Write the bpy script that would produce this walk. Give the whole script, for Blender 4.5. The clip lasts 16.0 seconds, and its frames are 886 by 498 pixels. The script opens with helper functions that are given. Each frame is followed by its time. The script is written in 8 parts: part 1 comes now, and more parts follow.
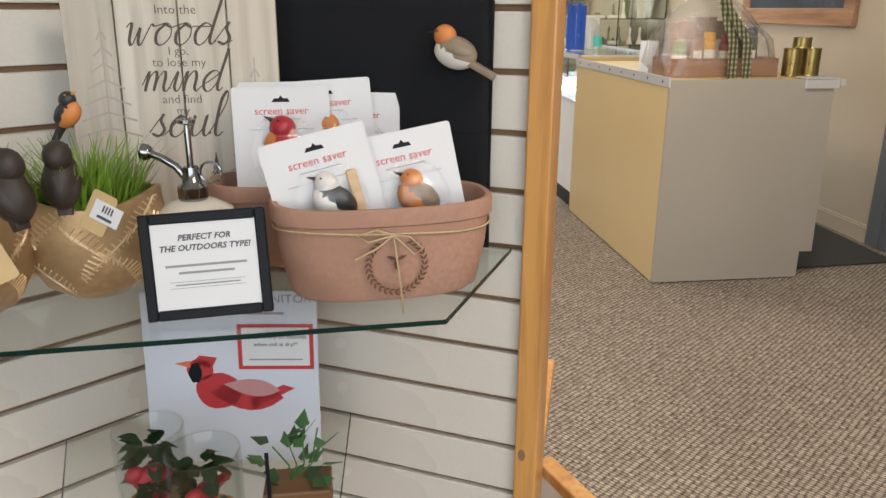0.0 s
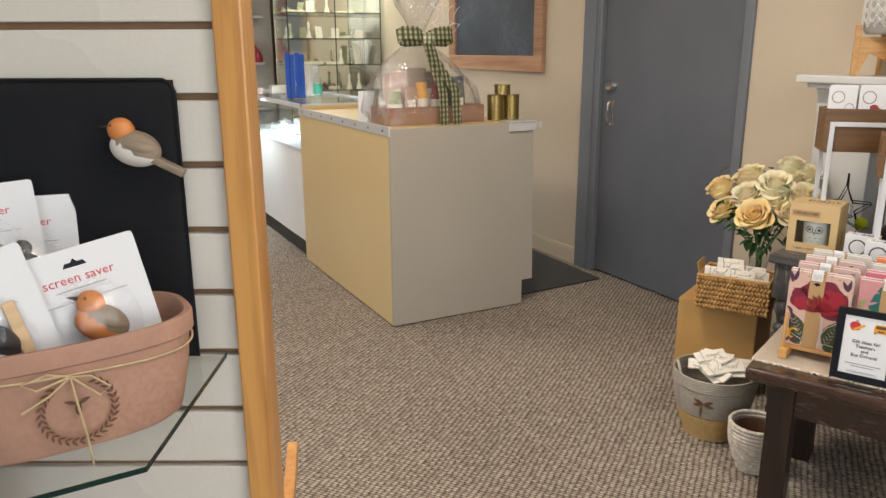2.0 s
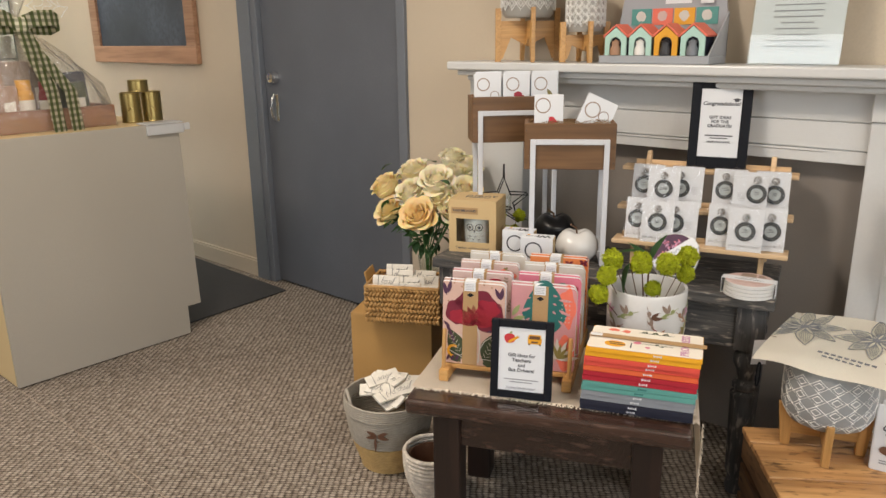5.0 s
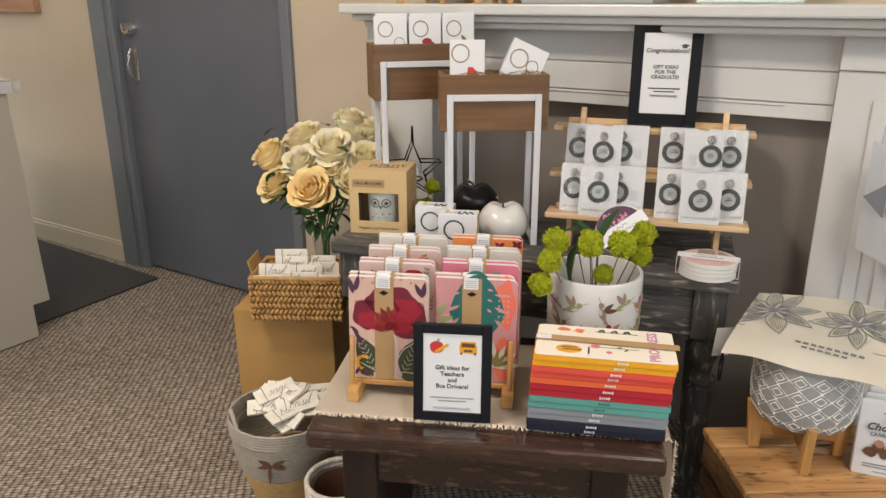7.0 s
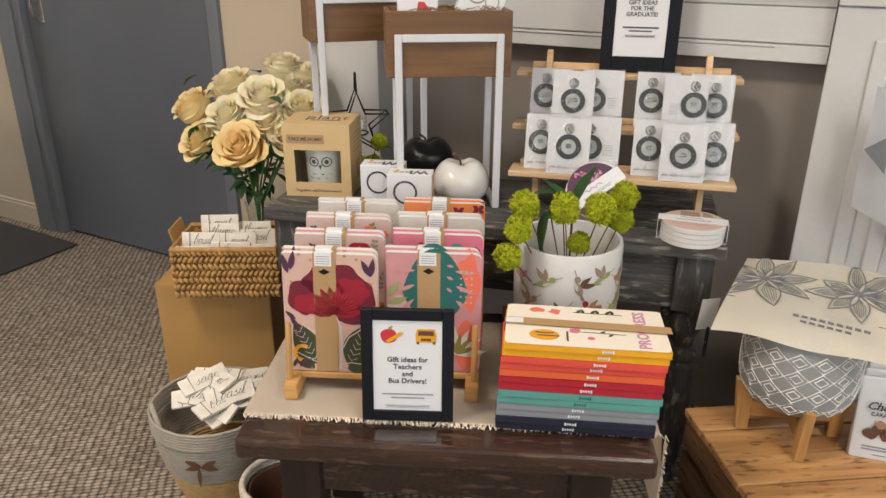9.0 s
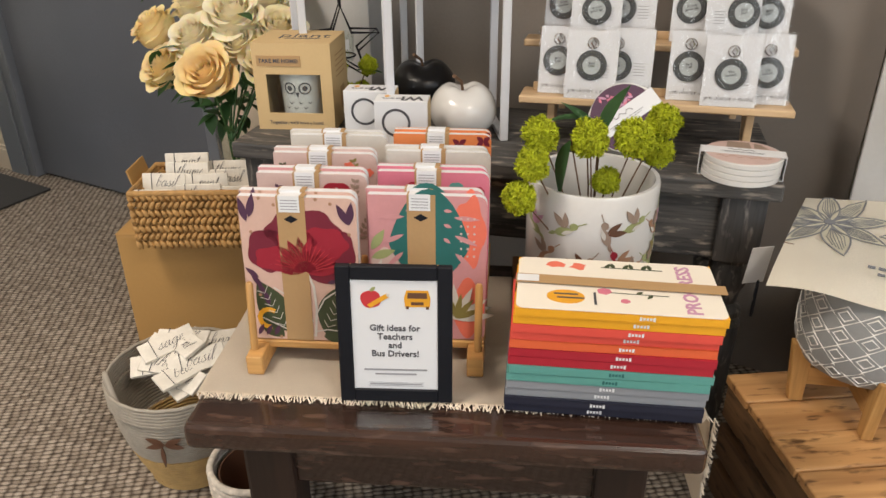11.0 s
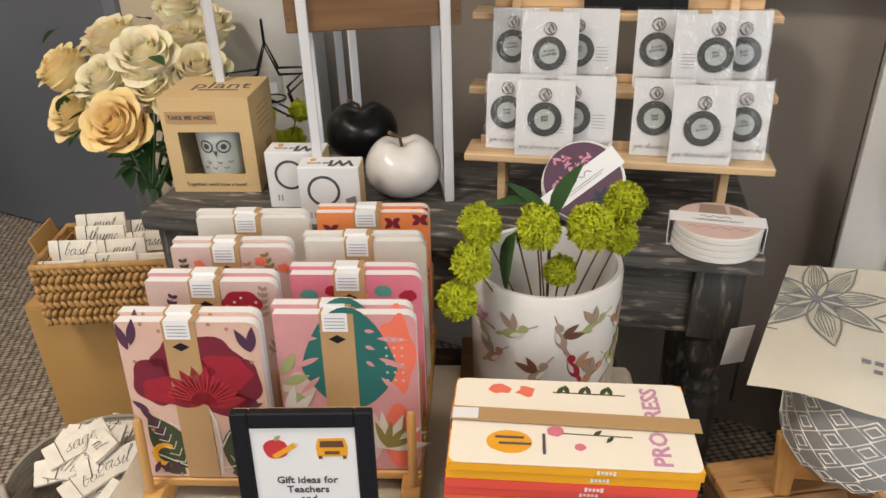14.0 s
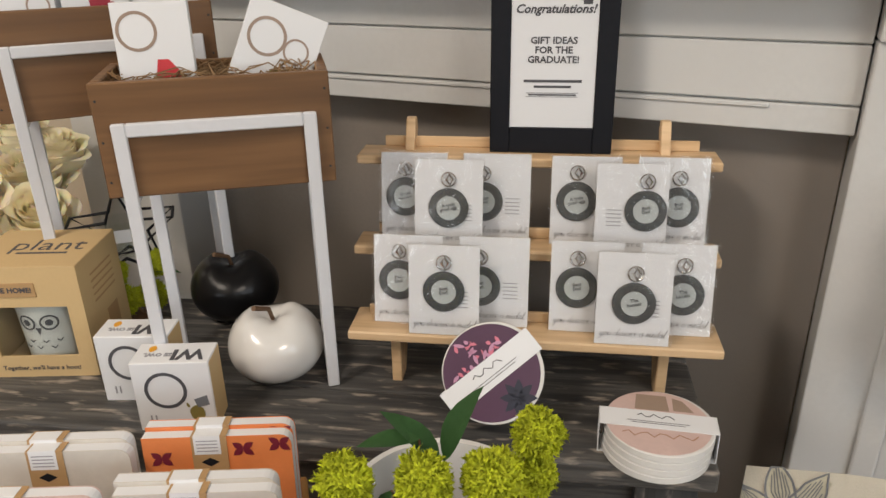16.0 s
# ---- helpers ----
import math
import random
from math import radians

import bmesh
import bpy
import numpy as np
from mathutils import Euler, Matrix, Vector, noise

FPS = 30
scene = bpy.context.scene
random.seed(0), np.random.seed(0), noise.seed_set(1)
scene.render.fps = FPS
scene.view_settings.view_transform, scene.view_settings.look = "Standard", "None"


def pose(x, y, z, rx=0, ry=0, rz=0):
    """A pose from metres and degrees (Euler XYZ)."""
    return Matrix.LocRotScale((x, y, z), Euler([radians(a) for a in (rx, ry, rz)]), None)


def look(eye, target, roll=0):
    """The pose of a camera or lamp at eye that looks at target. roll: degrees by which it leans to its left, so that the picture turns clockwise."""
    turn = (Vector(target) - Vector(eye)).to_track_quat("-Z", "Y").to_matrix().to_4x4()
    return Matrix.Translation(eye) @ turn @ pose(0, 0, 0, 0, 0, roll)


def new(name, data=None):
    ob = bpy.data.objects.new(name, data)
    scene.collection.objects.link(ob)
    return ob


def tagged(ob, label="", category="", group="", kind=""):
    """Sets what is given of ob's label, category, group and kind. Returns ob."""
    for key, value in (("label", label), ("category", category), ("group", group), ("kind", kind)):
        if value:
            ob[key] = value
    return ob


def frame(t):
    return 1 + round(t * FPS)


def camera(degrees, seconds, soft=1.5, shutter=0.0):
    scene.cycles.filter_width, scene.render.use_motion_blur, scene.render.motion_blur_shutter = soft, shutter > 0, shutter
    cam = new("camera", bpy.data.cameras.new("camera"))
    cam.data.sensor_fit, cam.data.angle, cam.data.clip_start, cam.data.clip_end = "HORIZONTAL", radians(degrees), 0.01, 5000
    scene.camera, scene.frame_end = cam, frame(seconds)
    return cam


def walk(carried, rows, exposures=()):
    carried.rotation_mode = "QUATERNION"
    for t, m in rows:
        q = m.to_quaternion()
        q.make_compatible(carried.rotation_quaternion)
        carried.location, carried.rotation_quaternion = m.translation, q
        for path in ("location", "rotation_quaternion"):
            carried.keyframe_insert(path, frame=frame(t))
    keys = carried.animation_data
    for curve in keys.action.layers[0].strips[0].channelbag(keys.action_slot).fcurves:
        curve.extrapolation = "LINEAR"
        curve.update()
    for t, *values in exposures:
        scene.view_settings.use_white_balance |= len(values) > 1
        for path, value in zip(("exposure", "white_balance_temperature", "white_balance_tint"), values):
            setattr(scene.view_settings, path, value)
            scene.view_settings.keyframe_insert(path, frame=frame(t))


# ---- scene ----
cam = camera(61.4, 16.0)
PATH = [
    (0, (0.243, 0.285, 1.253), (0.491, 2.173, 0.64), 0.2),
    (0.5, (0.254, 0.301, 1.262), (0.655, 2.171, 0.675), 0.1),
    (1, (0.272, 0.32, 1.281), (0.837, 2.155, 0.72), -0.1),
    (1.5, (0.294, 0.332, 1.299), (1.031, 2.112, 0.76), -0.1),
    (2, (0.305, 0.349, 1.31), (1.2, 2.061, 0.792), -0.2),
    (2.5, (0.331, 0.352, 1.319), (1.361, 1.991, 0.816), -0.3),
    (3, (0.394, 0.374, 1.313), (1.544, 1.933, 0.817), -0.4),
    (3.5, (0.502, 0.415, 1.313), (1.743, 1.902, 0.815), -0.4),
    (4, (0.619, 0.466, 1.324), (1.939, 1.878, 0.811), -0.5),
    (4.5, (0.71, 0.475, 1.335), (2.095, 1.816, 0.8), -0.7),
    (4.7, (0.738, 0.484, 1.321), (2.148, 1.796, 0.782), -0.7),
    (7, (1.067, 0.785, 1.224), (2.66, 1.812, 0.586), -0.2),
    (7.5, (1.112, 0.838, 1.218), (2.73, 1.805, 0.549), 0.3),
    (8, (1.147, 0.868, 1.206), (2.781, 1.787, 0.509), 0.6),
    (10.5, (1.434, 0.979, 1.114), (3.007, 1.861, 0.25), -0.4),
    (11, (1.467, 1.006, 1.083), (3.023, 1.881, 0.181), -0.5),
    (11.5, (1.502, 1.028, 1.065), (3.035, 1.904, 0.125), -0.7),
    (12, (1.54, 1.033, 1.058), (3.055, 1.91, 0.09), -0.9),
    (12.5, (1.573, 1.044, 1.065), (3.08, 1.913, 0.077), -1.1),
    (13, (1.622, 1.051, 1.085), (3.134, 1.909, 0.095), -1.3),
    (13.5, (1.664, 1.052, 1.118), (3.19, 1.901, 0.143), -1.7),
    (14, (1.697, 1.049, 1.155), (3.252, 1.871, 0.204), -1.7),
    (14.5, (1.755, 1.053, 1.177), (3.349, 1.845, 0.265), -1.7),
    (15, (1.849, 1.068, 1.193), (3.479, 1.821, 0.312), -1.5),
    (15.5, (1.943, 1.099, 1.235), (3.582, 1.814, 0.338), -1.3),
    (16, (1.994, 1.096, 1.209), (3.675, 1.815, 0.397), -1.1),
]
EXPOSURES = [(0.0, -0.04), (1.0, -0.06), (2.5, -0.06), (8.0, -0.10), (13.0, -0.05), (15.0, -0.18), (16.0, -0.25)]
walk(cam, [(t, look(eye, target, roll)) for t, eye, target, roll in PATH], EXPOSURES)

# ---- daylight and lamps ----
world = bpy.data.worlds.new("world")
scene.world = world
world.use_nodes = True
wt = world.node_tree
sky = wt.nodes.new("ShaderNodeTexSky")
sky.sky_type, sky.sun_disc, sky.sun_elevation, sky.sun_rotation = "NISHITA", False, radians(38), radians(200)
wt.nodes["Background"].inputs[1].default_value = 0.12
wt.links.new(sky.outputs[0], wt.nodes["Background"].inputs[0])


def area_lamp(name, m, sx, sy, watts, colour):
    d = bpy.data.lights.new(name, "AREA")
    d.shape, d.size, d.size_y, d.energy, d.color = "RECTANGLE", sx, sy, watts, colour
    ob = new(name, d)
    ob.matrix_world = m
    return ob


# storefront windows behind the walker and on the street side; warm ceiling fixtures
area_lamp("window_light_south", look((0.6, -1.5, 1.55), (1.2, 3, 0.6)), 3.2, 1.7, 46, (0.86, 0.94, 1.0))
area_lamp("window_light_west", look((-2.3, 2.6, 1.6), (2, 2.6, 0.9)), 2.6, 1.6, 42, (0.95, 0.97, 1.0))
CEIL = 2.65
LAMPS = [(1.3, 2.2), (0.2, 4.6), (2.4, 5.6), (1.3, -0.2)]
for (lx, ly), watts in zip(LAMPS, (46, 36, 14, 33)):
    area_lamp("ceiling_lamp_light", look((lx, ly, CEIL - 0.06), (lx, ly, 0)), 0.5, 0.5, watts, (1.0, 0.875, 0.745))


# ---- materials ----
def nodes_of(name):
    m = bpy.data.materials.new(name)
    m.use_nodes = True
    return m, m.node_tree.nodes, m.node_tree.links, m.node_tree.nodes["Principled BSDF"]


def mixc(n, l, fac, a, b):
    x = n.new("ShaderNodeMix")
    x.data_type = "RGBA"
    for sock, v in ((x.inputs[0], fac), (x.inputs[6], a), (x.inputs[7], b)):
        if isinstance(v, (tuple, list)):
            sock.default_value = (*v[:3], 1)
        elif isinstance(v, float):
            sock.default_value = v
        else:
            l.new(v, sock)
    return x.outputs[2]


def noise_tex(n, l, scale, detail=3.0, stretch=(1, 1, 1), src="Object"):
    tc = n.new("ShaderNodeTexCoord")
    mp = n.new("ShaderNodeMapping")
    mp.inputs[3].default_value = stretch
    l.new(tc.outputs[src], mp.inputs[0])
    t = n.new("ShaderNodeTexNoise")
    t.inputs["Scale"].default_value, t.inputs["Detail"].default_value = scale, detail
    l.new(mp.outputs[0], t.inputs[0])
    return t.outputs[0]


def ramp(n, l, fac, lo, hi):
    r = n.new("ShaderNodeMapRange")
    r.inputs[1].default_value, r.inputs[2].default_value = lo, hi
    l.new(fac, r.inputs[0])
    return r.outputs[0]


def bump(n, l, b, height, strength, dist=0.002):
    k = n.new("ShaderNodeBump")
    k.inputs["Strength"].default_value, k.inputs["Distance"].default_value = strength, dist
    l.new(height, k.inputs["Height"])
    l.new(k.outputs[0], b.inputs["Normal"])


def shade(c, f):
    return tuple(min(1.0, v * f) for v in c)


def paint(name, col, rough=0.55, var=0.10, scale=6.0, grain=90.0, relief=0.15, metal=0.0, coat=0.0, spec=0.5):
    """A plain surface with broad unevenness, fine grain and a little relief."""
    m, n, l, b = nodes_of(name)
    big = noise_tex(n, l, scale)
    fine = noise_tex(n, l, grain, 4.0)
    c = mixc(n, l, ramp(n, l, big, 0.3, 0.7), shade(col, 1 - var), shade(col, 1 + var))
    c = mixc(n, l, ramp(n, l, fine, 0.35, 0.8), c, shade(col, 1 - 0.6 * var))
    l.new(c, b.inputs["Base Color"])
    rr = n.new("ShaderNodeMapRange")
    rr.inputs[3].default_value, rr.inputs[4].default_value = max(0.02, rough - 0.08), min(1, rough + 0.08)
    l.new(big, rr.inputs[0])
    l.new(rr.outputs[0], b.inputs["Roughness"])
    b.inputs["Metallic"].default_value, b.inputs["Coat Weight"].default_value = metal, coat
    b.inputs["Specular IOR Level"].default_value = spec
    if relief:
        bump(n, l, b, fine, relief)
    return m


def timber(name, dark, light, axis=0, scale=9.0, rough=0.5, relief=0.25, worn=None, coat=0.0, squeeze=0.06):
    """Wood with its grain along an axis; worn: a colour that shows through in scratches."""
    m, n, l, b = nodes_of(name)
    st = [1.0, 1.0, 1.0]
    st[axis] = squeeze
    info = n.new("ShaderNodeObjectInfo")
    g = noise_tex(n, l, scale * 4, 5.0, st)
    g2 = noise_tex(n, l, scale * 14, 3.0, st)
    c = mixc(n, l, ramp(n, l, g, 0.3, 0.72), dark, light)
    c = mixc(n, l, ramp(n, l, g2, 0.45, 0.8), c, shade(dark, 0.8))
    vary = n.new("ShaderNodeHueSaturation")
    vr = n.new("ShaderNodeMapRange")
    vr.inputs[3].default_value, vr.inputs[4].default_value = 0.86, 1.12
    l.new(info.outputs["Random"], vr.inputs[0])
    l.new(vr.outputs[0], vary.inputs["Value"])
    l.new(c, vary.inputs["Color"])
    c = vary.outputs[0]
    if worn:
        st2 = [1.0, 1.0, 1.0]
        st2[axis] = 0.25
        w = noise_tex(n, l, 70, 6.0, st2)
        c = mixc(n, l, ramp(n, l, w, 0.56, 0.68), c, worn)
    l.new(c, b.inputs["Base Color"])
    b.inputs["Roughness"].default_value, b.inputs["Coat Weight"].default_value = rough, coat
    bump(n, l, b, g2, relief)
    return m


def clear_film(name, tint=(1, 1, 1), gloss=0.12, rough=0.08, crinkle=0.0, veil=0.0):
    """Thin clear plastic or glazing: mostly see-through, with a gloss at grazing angles and a faint veil."""
    m = bpy.data.materials.new(name)
    m.use_nodes = True
    n, l = m.node_tree.nodes, m.node_tree.links
    n.clear()
    out, tr, gl, mx = (n.new("ShaderNode" + k) for k in ("OutputMaterial", "BsdfTransparent", "BsdfGlossy", "MixShader"))
    tr.inputs[0].default_value = (*tint, 1)
    gl.inputs["Roughness"].default_value = rough
    fr = n.new("ShaderNodeLayerWeight")
    fr.inputs[0].default_value = 0.5
    pw = n.new("ShaderNodeMath")
    pw.operation = "POWER"
    pw.inputs[1].default_value = 4.0
    l.new(fr.outputs["Facing"], pw.inputs[0])
    ad = n.new("ShaderNodeMath")
    ad.operation = "MULTIPLY_ADD"
    ad.inputs[1].default_value, ad.inputs[2].default_value = 0.55, gloss * 0.3
    l.new(pw.outputs[0], ad.inputs[0])
    if crinkle:
        t = noise_tex(n, l, 38, 5.0)
        k = n.new("ShaderNodeBump")
        k.inputs["Strength"].default_value, k.inputs["Distance"].default_value = crinkle, 0.01
        l.new(t, k.inputs["Height"])
        l.new(k.outputs[0], gl.inputs["Normal"])
        l.new(k.outputs[0], fr.inputs["Normal"])
    l.new(ad.outputs[0], mx.inputs[0])
    l.new(tr.outputs[0], mx.inputs[1])
    l.new(gl.outputs[0], mx.inputs[2])
    last = mx.outputs[0]
    if veil:
        df, m2 = n.new("ShaderNodeBsdfDiffuse"), n.new("ShaderNodeMixShader")
        df.inputs[0].default_value = (0.9, 0.9, 0.9, 1)
        m2.inputs[0].default_value = veil
        l.new(last, m2.inputs[1])
        l.new(df.outputs[0], m2.inputs[2])
        last = m2.outputs[0]
    l.new(last, out.inputs[0])
    return m


def carpet_material():
    """Loop carpet: uneven slanting loops in rows, some darker, with trodden patches."""
    m, n, l, b = nodes_of("woven_carpet")
    tc = n.new("ShaderNodeTexCoord")
    turn = n.new("ShaderNodeMapping")
    turn.inputs[2].default_value = (0, 0, radians(52))
    l.new(tc.outputs["Object"], turn.inputs[0])
    mp = n.new("ShaderNodeMapping")
    mp.inputs[3].default_value = (1 / 0.0188, 1 / 0.0114, 1)
    l.new(turn.outputs[0], mp.inputs[0])
    warp = n.new("ShaderNodeTexNoise")
    warp.inputs["Scale"].default_value, warp.inputs["Detail"].default_value = 9.0, 2.0
    l.new(tc.outputs["Object"], warp.inputs[0])
    add = n.new("ShaderNodeMixRGB")
    add.blend_type = "ADD"
    add.inputs[0].default_value = 0.8
    l.new(mp.outputs[0], add.inputs[1])
    l.new(warp.outputs["Color"], add.inputs[2])
    vo = n.new("ShaderNodeTexVoronoi")
    vo.voronoi_dimensions = "2D"
    vo.inputs["Scale"].default_value, vo.inputs["Randomness"].default_value = 1.0, 0.24
    l.new(add.outputs[0], vo.inputs["Vector"])
    body = ramp(n, l, vo.outputs["Distance"], 0.62, 0.26)
    sep = n.new("ShaderNodeSeparateColor")
    l.new(vo.outputs["Color"], sep.inputs[0])
    loop = mixc(n, l, sep.outputs[0], (0.56, 0.485, 0.405), (0.31, 0.26, 0.21))
    c = mixc(n, l, body, (0.050, 0.038, 0.030), loop)
    fibre = noise_tex(n, l, 420, 2.0)
    c = mixc(n, l, ramp(n, l, fibre, 0.45, 0.9), c, (0.24, 0.19, 0.14))
    fleck = noise_tex(n, l, 55, 3.0)
    c = mixc(n, l, ramp(n, l, fleck, 0.56, 0.80), c, (0.20, 0.155, 0.115))
    patch = noise_tex(n, l, 1.6, 4.0)
    hs = n.new("ShaderNodeHueSaturation")
    vr = n.new("ShaderNodeMapRange")
    vr.inputs[3].default_value, vr.inputs[4].default_value = 0.66, 1.06
    l.new(patch, vr.inputs[0])
    l.new(vr.outputs[0], hs.inputs["Value"])
    l.new(c, hs.inputs["Color"])
    l.new(hs.outputs[0], b.inputs["Base Color"])
    b.inputs["Roughness"].default_value = 0.95
    b.inputs["Specular IOR Level"].default_value = 0.15
    bump(n, l, b, body, 0.8, 0.004)
    return m


M = dict(
    carpet=carpet_material(),
    wall=paint("beige_wall_paint", (0.54, 0.455, 0.345), 0.6, 0.05, 2.5, 160, 0.12),
    taupe=paint("taupe_wall_paint", (0.235, 0.205, 0.18), 0.6, 0.06, 3, 150, 0.12),
    ceiling=paint("ceiling_paint", (0.78, 0.76, 0.72), 0.8, 0.04),
    white=paint("white_gloss_paint", (0.60, 0.60, 0.59), 0.35, 0.04, 5, 120, 0.08),
    doorgrey=paint("grey_door_paint", (0.115, 0.125, 0.145), 0.42, 0.10, 3, 140, 0.10),
    framegrey=paint("grey_frame_paint", (0.15, 0.165, 0.19), 0.4, 0.08, 4, 140, 0.10),
    almond=paint("almond_laminate", (0.62, 0.47, 0.24), 0.32, 0.04, 2, 200, 0.04),
    putty=paint("putty_laminate", (0.36, 0.33, 0.28), 0.42, 0.04, 2, 200, 0.04),
    slat=paint("cream_slat_laminate", (0.65, 0.62, 0.565), 0.26, 0.04, 3, 200, 0.05),
    groove=paint("brown_groove", (0.24, 0.14, 0.075), 0.7, 0.15),
    pine=timber("varnished_pine", (0.47, 0.21, 0.055), (0.66, 0.35, 0.11), 2, 5, 0.35, 0.15, None, 0.3),
    pale=timber("pale_pine", (0.56, 0.37, 0.20), (0.74, 0.54, 0.33), 0, 6, 0.5, 0.15),
    bamboo=timber("bamboo", (0.46, 0.24, 0.075), (0.62, 0.36, 0.13), 0, 8, 0.42, 0.12),
    bambooz=timber("bamboo_upright", (0.46, 0.24, 0.075), (0.62, 0.36, 0.13), 2, 8, 0.42, 0.12),
    # seat stain lightened for its top reflection, leg copy darkened for under-bench shade
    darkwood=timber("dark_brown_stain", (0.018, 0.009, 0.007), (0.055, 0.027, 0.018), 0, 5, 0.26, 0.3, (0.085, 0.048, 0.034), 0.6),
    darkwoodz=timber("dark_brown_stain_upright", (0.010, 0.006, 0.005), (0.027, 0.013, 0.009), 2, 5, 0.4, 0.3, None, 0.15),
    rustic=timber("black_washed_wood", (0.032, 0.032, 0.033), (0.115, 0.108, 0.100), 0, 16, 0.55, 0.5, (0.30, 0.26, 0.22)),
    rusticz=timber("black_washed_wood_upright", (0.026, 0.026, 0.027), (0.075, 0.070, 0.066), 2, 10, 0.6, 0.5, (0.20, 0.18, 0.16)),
    walnut=timber("brown_stained_planter_wood", (0.125, 0.060, 0.022), (0.235, 0.122, 0.050), 0, 4, 0.5, 0.25),
    boardwood=timber("pine_frame_wood", (0.30, 0.155, 0.085), (0.46, 0.27, 0.165), 1, 5, 0.5, 0.2),
    crate=timber("knotty_crate_wood", (0.34, 0.16, 0.05), (0.60, 0.36, 0.15), 0, 5, 0.6, 0.4, (0.12, 0.055, 0.02)),
    cratey=timber("knotty_crate_plank", (0.30, 0.135, 0.045), (0.64, 0.37, 0.15), 1, 3.5, 0.55, 0.4, (0.12, 0.055, 0.02), 0.1),
    # one row of side planks, much darker than the rest of the crate
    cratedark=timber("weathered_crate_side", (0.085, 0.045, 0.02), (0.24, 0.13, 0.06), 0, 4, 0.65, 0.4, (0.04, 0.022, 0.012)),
    steel=paint("brushed_steel", (0.62, 0.63, 0.64), 0.34, 0.06, 10, 200, 0.05, 0.35),
    chrome=paint("chrome", (0.75, 0.75, 0.75), 0.10, 0.03, 10, 200, 0.0, 1.0),
    black=paint("black_frame_paint", (0.009, 0.010, 0.014), 0.55, 0.2, spec=0.2),
    paper=paint("white_paper", (0.70, 0.71, 0.73), 0.55, 0.02, 4, 200, 0.04),
    cream=paint("cream_paper", (0.78, 0.72, 0.62), 0.6, 0.03, 4, 200, 0.04),
    ink=paint("grey_ink", (0.07, 0.07, 0.08), 0.7, 0.1),
    inklight=paint("light_grey_ink", (0.30, 0.30, 0.32), 0.7, 0.1),
    whitewire=paint("white_powder_coat", (0.60, 0.61, 0.64), 0.38, 0.04),
    kraft=paint("kraft_card", (0.40, 0.25, 0.115), 0.7, 0.06, 7, 220, 0.08),
    kraftlight=paint("light_kraft_card", (0.56, 0.40, 0.20), 0.65, 0.05, 7, 220, 0.06),
    cardboard=paint("corrugated_cardboard", (0.45, 0.26, 0.085), 0.7, 0.06, 4, 120, 0.06),
    glass=clear_film("clear_glass", (0.965, 0.985, 0.978), 0.15, 0.02),
    film=clear_film("cellophane", (0.98, 0.98, 0.98), 0.55, 0.10, 1.0, 0.04),
    sleeve=clear_film("clear_plastic_sleeve", (1, 1, 1), 0.18, 0.10, 0.55, 0.0),
    glassedge=paint("dark_green_glass_edge", (0.006, 0.028, 0.022), 0.15, 0.05),
    kick=paint("black_kickboard", (0.02, 0.02, 0.022), 0.5, 0.1),
    mat=paint("charcoal_floor_mat", (0.035, 0.034, 0.034), 0.9, 0.2, 20, 200, 0.5),
    slate=paint("chalkboard_slate", (0.055, 0.068, 0.090), 0.6, 0.45, 3.5, 40, 0.05),
)


# ---- building blocks ----
def part(name, bm, material, parent, label="", m=None):
    """Links a bmesh as one mesh object under a thing or a part."""
    me = bpy.data.meshes.new(name)
    bm.to_mesh(me)
    bm.free()
    if material:
        me.materials.append(material)
    ob = new(name, me)
    ob.parent = parent
    if m is not None:
        ob.matrix_basis = m
    if label:
        tagged(ob, label)
    return ob


def again(ob, m, parent=None):
    """The same mesh once more, as an object of its own."""
    c = new(ob.name.split(".")[0], ob.data)
    c.parent = parent or ob.parent
    c.matrix_basis = m
    return c


def thing(name, label, category, m=None, group="", kind=""):
    ob = new(name)
    ob.matrix_basis = m if m is not None else Matrix()
    return tagged(ob, label, category, group, kind)


def smooth(ob, angle=40):
    ob.data.shade_smooth()
    ob.data.set_sharp_from_angle(angle=radians(angle))
    return ob


def box(x0, x1, y0, y1, z0, z1, bevel=0.0, seg=2, bm=None):
    b = bmesh.new()
    r = bmesh.ops.create_cube(b, size=1)
    for v in b.verts:
        v.co = ((x0 + x1) / 2 + v.co.x * (x1 - x0), (y0 + y1) / 2 + v.co.y * (y1 - y0), (z0 + z1) / 2 + v.co.z * (z1 - z0))
    if bevel:
        bmesh.ops.bevel(b, geom=b.edges[:], offset=bevel, segments=seg, affect="EDGES", profile=0.5)
    return join(bm, b)


def join(bm, b):
    """Adds the bmesh b to bm and returns bm."""
    if bm is None:
        return b
    me = bpy.data.meshes.new("tmp")
    b.to_mesh(me)
    b.free()
    bm.from_mesh(me)
    bpy.data.meshes.remove(me)
    return bm


def lathe(profile, steps=32, sx=1.0, sy=1.0, bm=None, cap=False):
    """A turned shape from (radius, height) pairs."""
    b = bmesh.new()
    rings = []
    for r, z in profile:
        rings.append([b.verts.new((r * sx * math.cos(a), r * sy * math.sin(a), z)) for a in (2 * math.pi * i / steps for i in range(steps))])
    for p, q in zip(rings, rings[1:]):
        for i in range(steps):
            j = (i + 1) % steps
            b.faces.new((p[i], p[j], q[j], q[i]))
    if profile[0][0] > 1e-4:
        b.faces.new(rings[0][::-1])
    if cap and profile[-1][0] > 1e-4:
        b.faces.new(rings[-1])
    bmesh.ops.remove_doubles(b, verts=b.verts, dist=1e-5)
    return join(bm, b)


